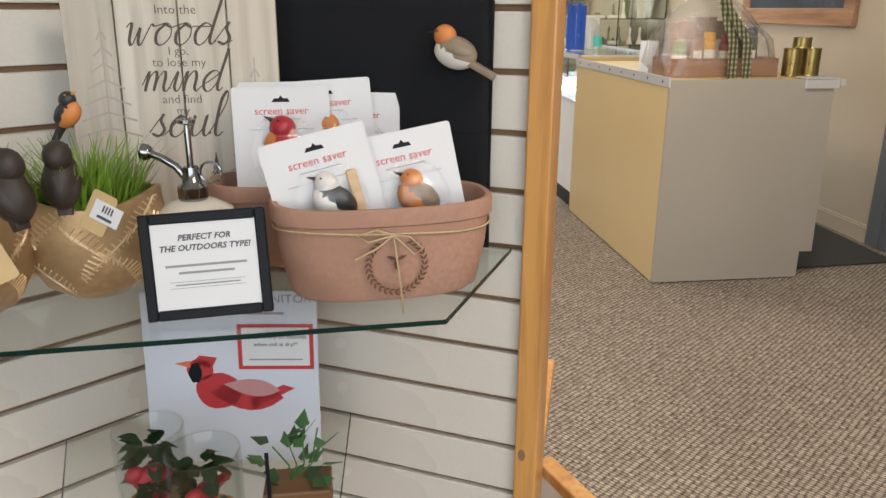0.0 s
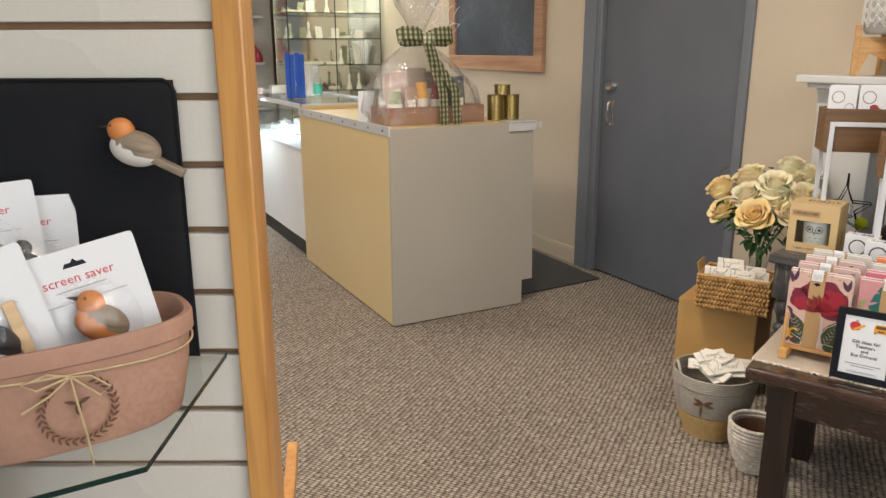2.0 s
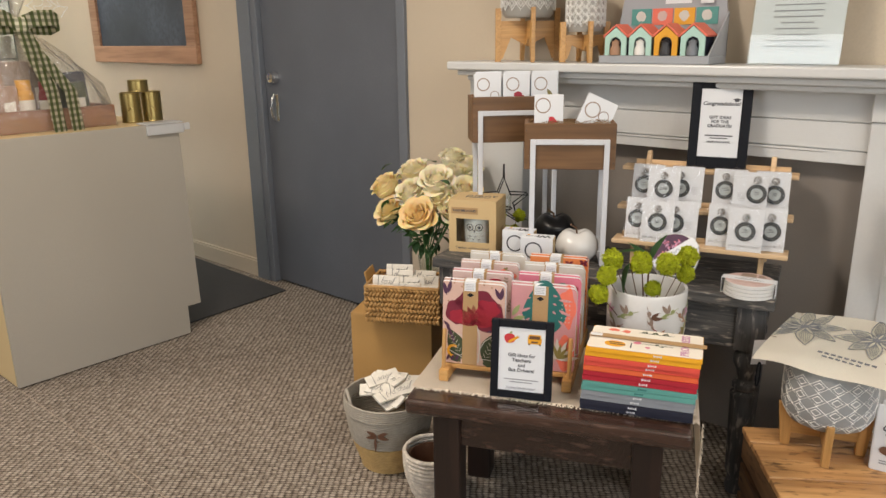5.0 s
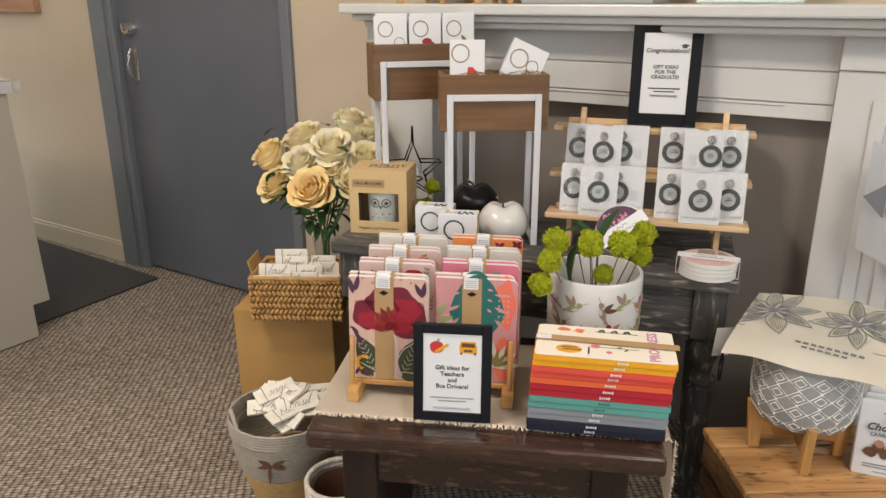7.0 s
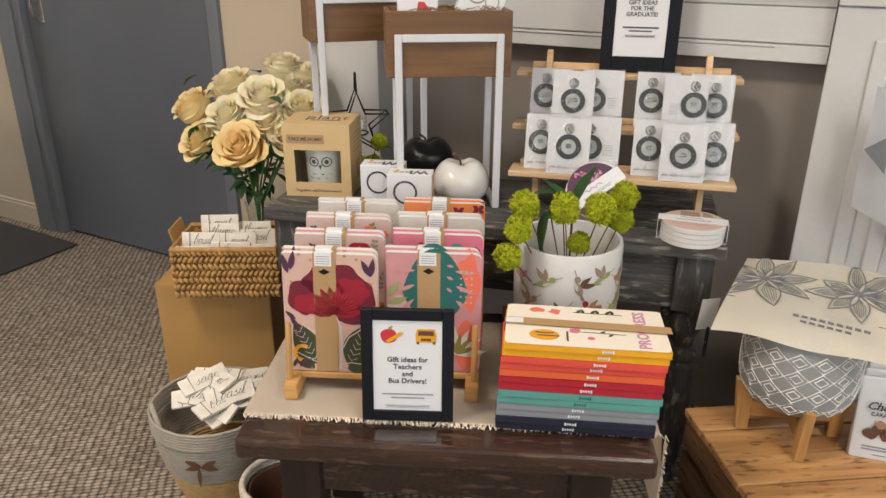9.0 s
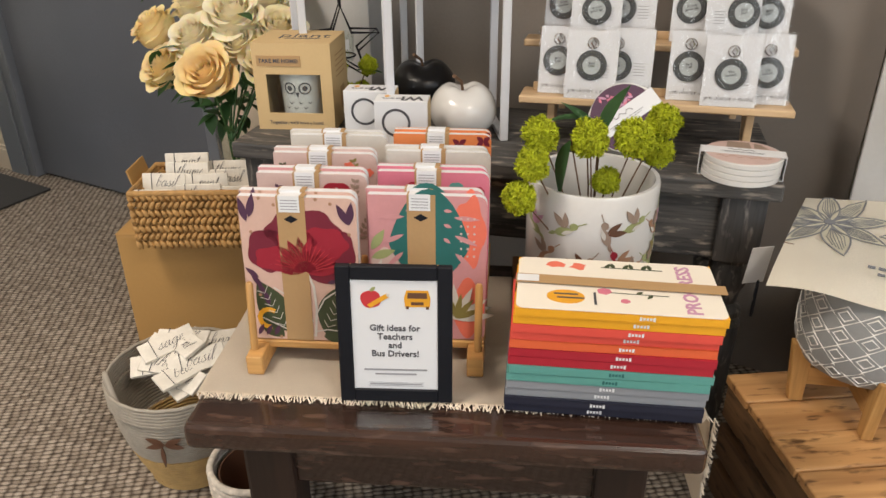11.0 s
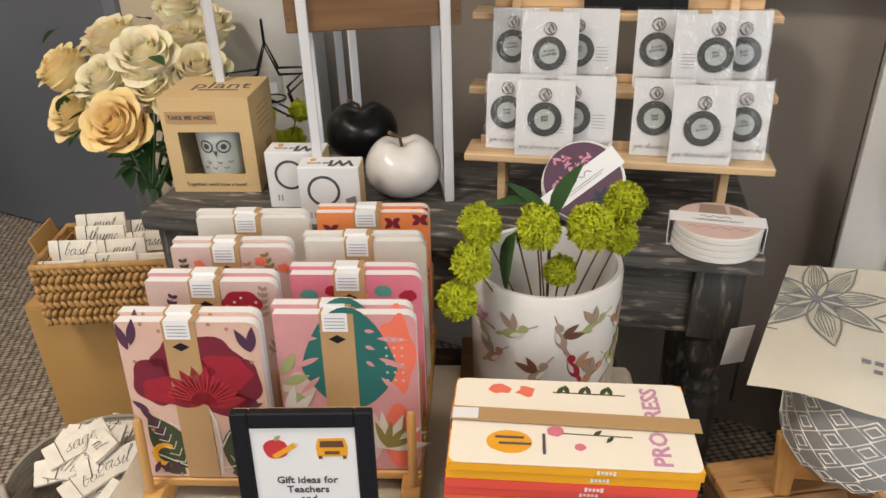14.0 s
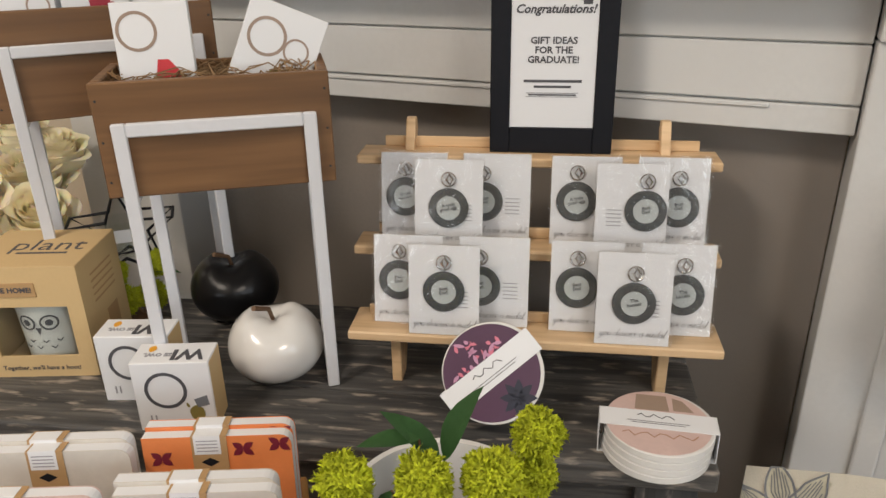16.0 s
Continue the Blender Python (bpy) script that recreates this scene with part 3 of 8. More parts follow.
for k in range(16):
    w, d, hh = rnd.uniform(0.05, 0.13), rnd.uniform(0.05, 0.1), rnd.uniform(0.015, 0.07)
    o = thing("jewellery_card", "small pale jewellery card on the showcase deck", "jewellery", pose(rnd.uniform(SX0 + 0.1, SX1 - 0.1), SY0 + 0.12 + k * 0.105, 0.701, 0, 0, rnd.uniform(-25, 25)), "jewellery cards in the showcase")
    part("card", box(-w / 2, w / 2, -d / 2, d / 2, 0, hh, 0.004), M["paper"], o)
    smooth(part("trinket", lathe([(0.012, 0), (0.018, 0.01), (0.0, 0.022)], 12), M["steel"], o, m=pose(0, 0, hh)))

# ---- rustic side table ----
TANG = math.degrees(math.atan2(1.072 - 2.05, 2.745 - 2.48))
TABLE = pose(2.48, 2.05, 0, 0, 0, TANG)  # x runs along the front edge, y to the wall
TL, TD, TH = 1.013, 0.36, 0.615
tab = thing("side_table", "black washed rustic wooden side table with turned legs", "table", TABLE)
for k in range(3):
    part("top_plank", box(0, TL, k * TD / 3 + 0.001, (k + 1) * TD / 3 - 0.001, TH - 0.032, TH, 0.004), M["rustic"], tab)
part("apron", box(0.03, TL - 0.03, 0.03, 0.05, TH - 0.16, TH - 0.032, 0.003), M["rustic"], tab)
part("apron", box(0.03, TL - 0.03, TD - 0.05, TD - 0.03, TH - 0.16, TH - 0.032, 0.003), M["rustic"], tab)
part("apron", box(0.03, 0.05, 0.05, TD - 0.05, TH - 0.16, TH - 0.032, 0.003), M["rustic"], tab)
part("apron", box(TL - 0.05, TL - 0.03, 0.05, TD - 0.05, TH - 0.16, TH - 0.032, 0.003), M["rustic"], tab)
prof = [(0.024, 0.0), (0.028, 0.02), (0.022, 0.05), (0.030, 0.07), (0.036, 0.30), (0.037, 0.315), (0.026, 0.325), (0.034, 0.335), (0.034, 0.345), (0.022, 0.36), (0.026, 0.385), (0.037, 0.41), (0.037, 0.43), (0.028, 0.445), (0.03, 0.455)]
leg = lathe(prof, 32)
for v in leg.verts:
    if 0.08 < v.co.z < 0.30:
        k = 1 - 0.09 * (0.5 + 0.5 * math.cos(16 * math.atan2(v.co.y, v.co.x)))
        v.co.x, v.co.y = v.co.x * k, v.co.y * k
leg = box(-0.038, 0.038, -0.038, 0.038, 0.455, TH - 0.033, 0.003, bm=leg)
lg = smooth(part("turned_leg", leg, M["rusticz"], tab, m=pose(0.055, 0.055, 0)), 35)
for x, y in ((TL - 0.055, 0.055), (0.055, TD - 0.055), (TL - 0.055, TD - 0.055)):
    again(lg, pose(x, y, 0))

# ---- dark bench in front ----
BANG = math.degrees(math.atan2(1.067 - 1.685, 2.247 - 1.967))
BENCH = pose(1.967, 1.685, 0, 0, 0, BANG)
BL, BD, BH = 0.679, 0.485, 0.438
ben = thing("low_bench", "dark brown stained wooden low bench, worn edges", "bench", BENCH)
part("seat_board", box(0, BL, 0, BD, BH - 0.042, BH, 0.011, 3), M["darkwood"], ben)
part("apron", box(0.07, BL - 0.07, 0.055, 0.08, BH - 0.14, BH - 0.042, 0.004), M["darkwood"], ben)
part("apron", box(0.07, BL - 0.07, BD - 0.08, BD - 0.055, BH - 0.14, BH - 0.042, 0.004), M["darkwood"], ben)
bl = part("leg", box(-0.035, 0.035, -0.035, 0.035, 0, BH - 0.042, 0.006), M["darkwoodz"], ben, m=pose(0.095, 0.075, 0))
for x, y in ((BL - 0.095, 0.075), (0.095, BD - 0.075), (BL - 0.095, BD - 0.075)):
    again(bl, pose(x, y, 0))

# ---- cardboard box on the floor ----
CBOX = along(2.435, 2.405, 2.555, 2.165)
cbx = thing("cardboard_box", "closed plain brown cardboard box on the carpet", "box", CBOX)
part("box_body", box(0, 0.30, 0, 0.26, 0.001, 0.352, 0.004), M["cardboard"], cbx)
part("box_flap", box(0.0, 0.3, 0.0, 0.128, 0.352, 0.3545, 0.001), M["cardboard"], cbx)
part("box_flap", box(0.0, 0.3, 0.132, 0.26, 0.352, 0.3545, 0.001), M["cardboard"], cbx)

# ---- wooden crate with the grey planter ----
CR = along(2.675, 1.095, 2.448, 0.94)
crt = thing("wooden_crate", "old knotty wooden crate turned upside down", "crate", CR)
CW, CDP, CHT = 0.30, 0.62, 0.27
for k in range(4):
    x0, x1 = k * (CW + 0.028) / 4 - 0.002, (k + 1) * (CW + 0.028) / 4 - 0.005
    part("plank", box(x0, x1, -0.004 + 0.002 * (k % 2), CDP, CHT - 0.018, CHT - 0.0015 * (k % 2), 0.003), M["cratey"], crt)
for z in (0.0, 0.088, 0.176):
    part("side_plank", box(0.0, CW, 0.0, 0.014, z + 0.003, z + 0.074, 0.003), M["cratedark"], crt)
    part("side_plank", box(CW, CW + 0.014, 0.0, CDP, z + 0.003, z + 0.074, 0.003), M["crate"], crt)
for x, y in ((0.03, 0.03), (CW - 0.03, 0.03), (CW - 0.03, CDP - 0.03), (0.03, CDP - 0.03)):
    part("corner_batten", box(x - 0.015, x + 0.015, y - 0.015, y + 0.015, 0, CHT - 0.018, 0.002), M["crate"], crt)


# ---- flat printed shapes ----
def leaf(cx, cy, length, width, ang, n=7):
    """A leaf outline from its foot."""
    a = radians(ang)
    o = []
    for s in (1, -1):
        rng = range(n + 1) if s > 0 else range(n - 1, 0, -1)
        for i in rng:
            t = i / n
            w = s * width * math.sin(math.pi * t ** 0.85) / 2
            x, y = t * length, w
            o.append((cx + x * math.cos(a) - y * math.sin(a), cy + x * math.sin(a) + y * math.cos(a)))
    return o


def blob(cx, cy, rx, ry, seed=0, n=16, rough=0.12):
    r = random.Random(seed)
    return [(cx + rx * (1 + r.uniform(-rough, rough)) * math.cos(2 * math.pi * i / n), cy + ry * (1 + r.uniform(-rough, rough)) * math.sin(2 * math.pi * i / n)) for i in range(n)]


def stroke(pts, w):
    """A thin line through points as an outline."""
    l, r = [], []
    for i, (x, y) in enumerate(pts):
        x0, y0 = pts[max(0, i - 1)]
        x1, y1 = pts[min(len(pts) - 1, i + 1)]
        d = math.hypot(x1 - x0, y1 - y0) or 1
        nx, ny = -(y1 - y0) / d * w / 2, (x1 - x0) / d * w / 2
        l.append((x + nx, y + ny))
        r.append((x - nx, y - ny))
    return l + r[::-1]


def ring(r0, r1, cx, cy, n=28, sy=1.0):
    """A flat ring as short plates."""
    o = []
    for i in range(n):
        a, b = 2 * math.pi * i / n, 2 * math.pi * (i + 1) / n
        o.append([(cx + r * math.cos(t), cy + sy * r * math.sin(t)) for r, t in ((r0, a), (r1, a), (r1, b), (r0, b))])
    return o


def art(outlines, material, parent, m, name="print", z0=0.0, thick=0.0003):
    if name in ("colour_patch", "frond_print", "sprig_print", "bloom_print", "leaf_slit", "fruit_print", "butterfly_print", "dot_print", "seed_print", "leaf_hole"):
        return [part(name, prism(o, z0 + 0.00003 * i, z0 + 0.00003 * i + thick), material, parent, m=m) for i, o in enumerate(outlines)]
    b = bmesh.new()
    for o in outlines:
        b = prism(o, z0, z0 + thick, bm=b)
    return part(name, b, material, parent, m=m)


C = {k: paint("print_" + k, v, 0.5, 0.06, 40, 200, 0.02) for k, v in dict(
    peach=(0.60, 0.40, 0.33), pink=(0.55, 0.26, 0.27), palepink=(0.56, 0.41, 0.375), rose=(0.60, 0.17, 0.24), coral=(0.72, 0.16, 0.10),
    orange=(0.70, 0.22, 0.07), amber=(0.72, 0.34, 0.02), red=(0.52, 0.035, 0.045), crimson=(0.30, 0.012, 0.03), wine=(0.16, 0.012, 0.03),
    teal=(0.085, 0.27, 0.24), deepteal=(0.02, 0.13, 0.12), green=(0.045, 0.06, 0.025), olive=(0.22, 0.18, 0.05), plum=(0.07, 0.025, 0.06),
    navy=(0.016, 0.018, 0.035), greybook=(0.17, 0.18, 0.20), bone=(0.58, 0.55, 0.50), yellow=(0.72, 0.46, 0.06), mauve=(0.50, 0.25, 0.38),
    taupe=(0.30, 0.22, 0.17), brown=(0.12, 0.055, 0.03), sage=(0.30, 0.33, 0.14), feather=(0.36, 0.20, 0.12)).items()}

# ---- fringed runner on the bench ----
run = thing("table_runner", "cream cotton runner with a frayed edge", "cloth", BENCH)
M["cotton"] = paint("cream_cotton", (0.80, 0.70, 0.57), 0.9, 0.06, 12, 420, 0.35)
b = bmesh.new()
prof = [(-0.002, 0.4415), (0.30, 0.4415), (BL - 0.02, 0.4415), (BL + 0.008, 0.440), (BL + 0.016, 0.43), (BL + 0.019, 0.40), (BL + 0.024, 0.33), (BL + 0.020, 0.28), (BL + 0.028, 0.245)]
rows = []
for j in range(13):
    y = 0.068 + j * (0.36 / 12)
    rows.append([b.verts.new((x, y + (0.006 * math.sin(j * 1.7) + 0.02 * (0.44 - z) if z < 0.42 else 0), z + (0.0006 * math.sin(7 * x * 9 + j)))) for x, z in prof])
for p, q in zip(rows, rows[1:]):
    for i in range(len(prof) - 1):
        b.faces.new((p[i], p[i + 1], q[i + 1], q[i]))
bmesh.ops.solidify(b, geom=b.faces[:], thickness=0.0022)
smooth(part("cloth", b, M["cotton"], run))
rr = random.Random(3)
fringe = bmesh.new()
for i in range(430):
    x = i / 430 * (BL + 0.012)
    y0, l = 0.069, rr.uniform(0.006, 0.016)
    a = rr.uniform(-0.7, 0.7)
    p = [Vector((x, y0, 0.4425)), Vector((x + 0.4 * l * math.sin(a), y0 - 0.5 * l, 0.4435)), Vector((x + l * math.sin(a), y0 - l * math.cos(a), 0.4395 + rr.uniform(0, 0.002)))]
    fringe = tube(p, 0.0008, 3, bm=fringe)
fr_ob = part("fringe", fringe, M["cotton"], run, "short frayed threads along the front")
tagged(fr_ob, kind="stuff")
fringe = bmesh.new()
for i in range(150):
    z = 0.245 + rr.uniform(0, 0.19)
    y0, l = 0.072 + 0.02 * (0.44 - z), rr.uniform(0.006, 0.015)
    x = BL + 0.022
    fringe = tube([(x, y0, z), (x + rr.uniform(-0.003, 0.004), y0 - l, z - rr.uniform(-0.002, 0.008))], 0.0008, 3, bm=fringe)
tagged(part("fringe", fringe, M["cotton"], run), kind="stuff")


# ---- framed signs ----
def frame_sign(label, W, H, bx, m, group="framed signs", border_bottom=None):
    """A flat black frame that stands on its lower edge; it faces -y."""
    t = thing("framed_sign", label, "sign", m, group)
    bb = border_bottom or bx
    f = box(-W / 2, -W / 2 + bx, 0, 0.012, 0, H, 0.0015, 1)
    f = box(W / 2 - bx, W / 2, 0, 0.012, 0, H, 0.0015, 1, bm=f)
    f = box(-W / 2 + bx, W / 2 - bx, 0, 0.012, 0, bb, 0.0015, 1, bm=f)
    f = box(-W / 2 + bx, W / 2 - bx, 0, 0.012, H - bx, H, 0.0015, 1, bm=f)
    part("frame", f, M["black"], t)
    part("page", box(-W / 2 + bx - 0.001, W / 2 - bx + 0.001, 0.003, 0.010, bb - 0.001, H - bx + 0.001), M["paper"], t, "white printed page")
    part("backing", box(-W / 2 + 0.002, W / 2 - 0.002, 0.0122, 0.015, 0.002, H - 0.002), M["kraft"], t)
    return t


def on(t, x, z, y=0.0027):
    """A place on the upright face of a thing, for lettering that faces -y."""
    return pose(x, y, z, 90)


SG = frame_sign("black framed gift ideas sign in an acrylic stand", 0.150, 0.196, 0.019, along(2.103, 1.522, 2.169, 1.388, 0.4455) @ pose(0.0735, 0.002, 0, -6.5))
for k, s in enumerate(("Gift ideas for", "Teachers", "and", "Bus Drivers!")):
    words(s, 0.0125, M["ink"], SG, on(SG, 0, 0.109 - 0.0125 * k), bold=0.0002)
bars([(0, 0.048, 0.084, 0.0024), (0, 0.0415, 0.055, 0.0024), (0, 0.0285, 0.074, 0.0004), (0, 0.0262, 0.07, 0.0014), (0, 0.0238, 0.074, 0.0004)], M["inklight"], SG, on(SG, 0, 0))
pic = UP @ pose(0, 0, -0.0027)
art([blob(-0.030, 0.150, 0.0135, 0.0125, 2, 18, 0.05)], C["red"], SG, pic, "apple_picture")
art([leaf(-0.031, 0.161, 0.01, 0.005, 40)], C["sage"], SG, pic, "leaf_picture", 0.0003)
art([stroke([(-0.033, 0.140), (-0.008, 0.156)], 0.006)], C["amber"], SG, pic, "pencil_picture", 0.0004)
art([[(-0.011, 0.158), (-0.005, 0.1575), (-0.008, 0.153)]], C["bone"], SG, pic, "pencil_tip", 0.0005)
bus = [[(0.014, 0.140), (0.046, 0.140), (0.047, 0.152), (0.044, 0.163), (0.016, 0.163), (0.013, 0.152)]]
art(bus, C["amber"], SG, pic, "bus_picture")
art([[(0.017, 0.152), (0.043, 0.152), (0.042, 0.160), (0.018, 0.160)], [(0.015, 0.137), (0.019, 0.137), (0.019, 0.141), (0.015, 0.141)], [(0.041, 0.137), (0.045, 0.137), (0.045, 0.141), (0.041, 0.141)], [(0.022, 0.143), (0.038, 0.143), (0.038, 0.147), (0.022, 0.147)]], C["brown"], SG, pic, "bus_window", 0.0004)
st = box(-0.05, 0.05, -0.050, 0.012, -0.0052, -0.0028, 0.0008, 1)
part("acrylic_foot", moved(st, pose(0, 0, 0.002, 6.5)), M["glass"], SG, "clear acrylic stand foot")
part("acrylic_stem", moved(box(-0.03, 0.03, 0.0155, 0.0185, 0.0, 0.12), pose(0, 0, 0, 0)), M["glass"], SG)


# ---- notebook racks ----
NW, NH, NT = 0.163, 0.216, 0.014


def notebook(cover, m, label, group, extra=None, band=0.32):
    """A softback notebook with a kraft belly band; stands, faces -y, spine to the left."""
    t = thing("notebook", label, "notebook", m, group)
    sh = [(x + NW / 2, y + NH / 2) for x, y in rounded(NW, NH, 0.012, 4)]
    sh = [(0.0, p[1]) if p[0] < 0.012 else p for p in sh]
    part("page_block", prism([(x * 0.998, y * 0.998 + 0.0002) for x, y in sh], -NT + 0.0002, -0.0002), M["paper"], t, "white page block", UP @ pose(0, 0, 0))
    part("front_cover", prism(sh, 0, 0.0011), cover, t, m=UP @ pose(0, 0, 0))
    part("back_cover", prism(sh, -NT - 0.0011, -NT), cover, t, m=UP @ pose(0, 0, 0))
    bx = band * NW
    bd = box(bx, bx + 0.039, -0.0022, -0.0012, 0, NH + 0.001)
    bd = box(bx, bx + 0.039, -0.0022, NT + 0.002, NH + 0.001, NH + 0.0016, bm=bd)
    part("belly_band", bd, M["kraft"], t, "kraft paper belly band")
    stk = box(bx + 0.003, bx + 0.032, -0.0027, -0.0022, NH - 0.021, NH + 0.0018)
    stk = box(bx + 0.003, bx + 0.032, -0.0027, NT + 0.0, NH + 0.0018, NH + 0.0022, bm=stk)
    s = part("price_sticker", stk, M["paper"], t)
    bars([(bx + 0.0175, NH - 0.004 - 0.0042 * k, 0.023, 0.0011) for k in range(4)], M["inklight"], s, UP @ pose(0, 0, 0.0027))
    art([[(bx + 0.009, 0.185), (bx + 0.019, 0.1905), (bx + 0.029, 0.185), (bx + 0.019, 0.1795)]], M["black"], t, UP @ pose(0, 0, 0.0022), "emblem")
    if extra:
        extra(t)
    return t


def scallop(cx, cy, rx, ry, lobes, depth, a0=0.0, n=40):
    """A rounded petal outline with soft lobes along its rim."""
    return [(cx + rx * (1 - depth * (0.5 - 0.5 * math.cos(lobes * t + a0))) * math.cos(t), cy + ry * (1 - depth * (0.5 - 0.5 * math.cos(lobes * t + a0))) * math.sin(t)) for t in (2 * math.pi * i / n for i in range(n))]


def poppy(t):
    q = UP @ pose(0, 0, 0.0011)
    art([leaf(0.056, 0.012, 0.090, 0.046, 116, 12), leaf(0.110, 0.012, 0.090, 0.048, 66, 12), leaf(0.108, 0.006, 0.050, 0.030, 12, 12), leaf(0.050, 0.004, 0.050, 0.026, 140, 12)], C["green"], t, q, "leaf_print")
    art([scallop(0.088, 0.166, 0.056, 0.036, 6, 0.14), scallop(0.036, 0.138, 0.030, 0.034, 5, 0.12, 1.0), scallop(0.134, 0.138, 0.027, 0.036, 5, 0.12, 2.0), scallop(0.118, 0.108, 0.034, 0.018, 4, 0.10)], C["wine"], t, q, "petal_print", 0.0002)
    art([scallop(0.045, 0.126, 0.030, 0.020, 5, 0.16), scallop(0.116, 0.150, 0.036, 0.026, 6, 0.14, 0.5), scallop(0.078, 0.150, 0.030, 0.026, 5, 0.14)], C["crimson"], t, q, "petal_print", 0.0005)
    art([leaf(0.088, 0.108, 0.052, 0.019, a, 9) for a in range(8, 175, 18)], C["crimson"], t, q, "petal_print", 0.0008)
    art([stroke([(0.088 + 0.016 * math.cos(radians(a)), 0.108 + 0.016 * math.sin(radians(a))), (0.088 + 0.044 * math.cos(radians(a + 3)), 0.108 + 0.042 * math.sin(radians(a + 3)))], 0.0009) for a in range(10, 172, 9)], C["red"], t, q, "petal_rib", 0.0011)
    stems = [stroke([(0.090, 0.106), (0.098, 0.085), (0.100, 0.050), (0.096, 0.006)], 0.0034)]
    stems += [stroke([(0.098, 0.04), (0.112, 0.066), (0.140, 0.086)], 0.0020), stroke([(0.096, 0.014), (0.115, 0.018), (0.150, 0.014)], 0.0016), stroke([(0.094, 0.03), (0.074, 0.060), (0.040, 0.082)], 0.0020), stroke([(0.094, 0.008), (0.06, 0.014), (0.02, 0.034)], 0.0016)]
    for fx, fy, an, ln in ((0.056, 0.012, 116, 0.090), (0.110, 0.012, 66, 0.090)):
        for k in range(1, 7):
            for sg in (1, -1):
                bx_, by_ = fx + ln * k / 8 * math.cos(radians(an)), fy + ln * k / 8 * math.sin(radians(an))
                stems.append(stroke([(bx_, by_), (bx_ + 0.012 * math.cos(radians(an + sg * 48)), by_ + 0.012 * math.sin(radians(an + sg * 48)))], 0.0009))
    art(stems, C["bone"], t, q, "stem_print", 0.0006)
    art([leaf(0.010 + 0.004 * k, 0.180 + 0.006 * k, 0.036, 0.011, 104 - 26 * k) for k in range(2)] + [leaf(0.152, 0.178, 0.034, 0.011, a) for a in (82, 118)] + [leaf(0.020 + 0.004 * k, 0.096 - 0.014 * k, 0.024, 0.008, 140 - 12 * k) for k in range(4)] + [leaf(0.136, 0.100 - 0.016 * k, 0.024, 0.008, 24 + 12 * k) for k in range(3)] + [leaf(0.012 + 0.012 * k, 0.006, 0.020, 0.007, 64) for k in range(3)] + [leaf(0.118 + 0.012 * k, 0.092, 0.018, 0.006, 10 - 8 * k) for k in range(3)], C["plum"], t, q, "sprig_print", 0.0003)
    art([stroke([(0.030 + 0.014 * math.cos(a), 0.033 + 0.014 * math.sin(a)) for a in (0.9 + 0.4 * i for i in range(11))], 0.007)], C["amber"], t, q, "moon_print", 0.0004)
    art([circle(0.0024, 10, x, y) for x, y in ((0.03, 0.214), (0.05, 0.205), (0.108, 0.214), (0.128, 0.208), (0.015, 0.165), (0.152, 0.165), (0.02, 0.07), (0.135, 0.004), (0.045, 0.004), (0.152, 0.06))], C["feather"], t, q, "dot_print", 0.0004)


def monstera(t):
    q = UP @ pose(0, 0, 0.0011)
    art([scallop(0.140, 0.165, 0.023, 0.056, 5, 0.2), scallop(0.138, 0.050, 0.024, 0.048, 4, 0.15), scallop(0.030, 0.040, 0.028, 0.038, 4, 0.15)], C["coral"], t, q, "colour_patch")
    art([scallop(0.022, 0.118, 0.020, 0.022, 4, 0.2), scallop(0.104, 0.050, 0.020, 0.036, 4, 0.2)], C["palepink"], t, q, "colour_patch", 0.0002)
    heart = [(0.084 + 0.062 * math.sin(a) * (1 + 0.10 * math.cos(2 * a)), 0.158 + 0.056 * math.cos(a) - 0.012 * math.sin(a) ** 2 + 0.012 * math.cos(3 * a)) for a in (2 * math.pi * i / 48 for i in range(48))]
    art([heart], C["deepteal"], t, q, "monstera_print", 0.0004)
    art([leaf(0.084 + sg * (0.034 + 0.001 * k), 0.186 - 0.026 * k, 0.036, 0.0070, (90 - sg * 90) - sg * (4 + 20 * k), 9) for sg in (-1, 1) for k in range(3)], C["pink"], t, q, "leaf_slit", 0.0006)
    art([leaf(0.084 + sg * 0.020, 0.196 - 0.020 * k, 0.012, 0.005, (90 - sg * 90) - sg * (6 + 16 * k)) for sg in (-1, 1) for k in range(3)], C["pink"], t, q, "leaf_hole", 0.0007)
    art([leaf(0.004, 0.075, 0.050, 0.013, a) for a in (15, 45, 75)] + [leaf(0.122, 0.032, 0.056, 0.012, a) for a in (10, 38, 66, 94, 122, 150)], C["bone"], t, q, "frond_print", 0.0009)
    art([leaf(0.122, 0.034, 0.040, 0.009, a) for a in (24, 52, 80, 108)], C["olive"], t, q, "frond_print", 0.0011)
    art([leaf(0.003, 0.112 + 0.012 * k, 0.036, 0.013, a) for k, a in enumerate((-24, 20, 58))], C["sage"], t, q, "frond_print", 0.0006)
    art([circle(0.0017, 8, 0.128 + 0.009 * (k % 3), 0.130 + 0.011 * (k // 3)) for k in range(18)], C["palepink"], t, q, "seed_print", 0.0005)


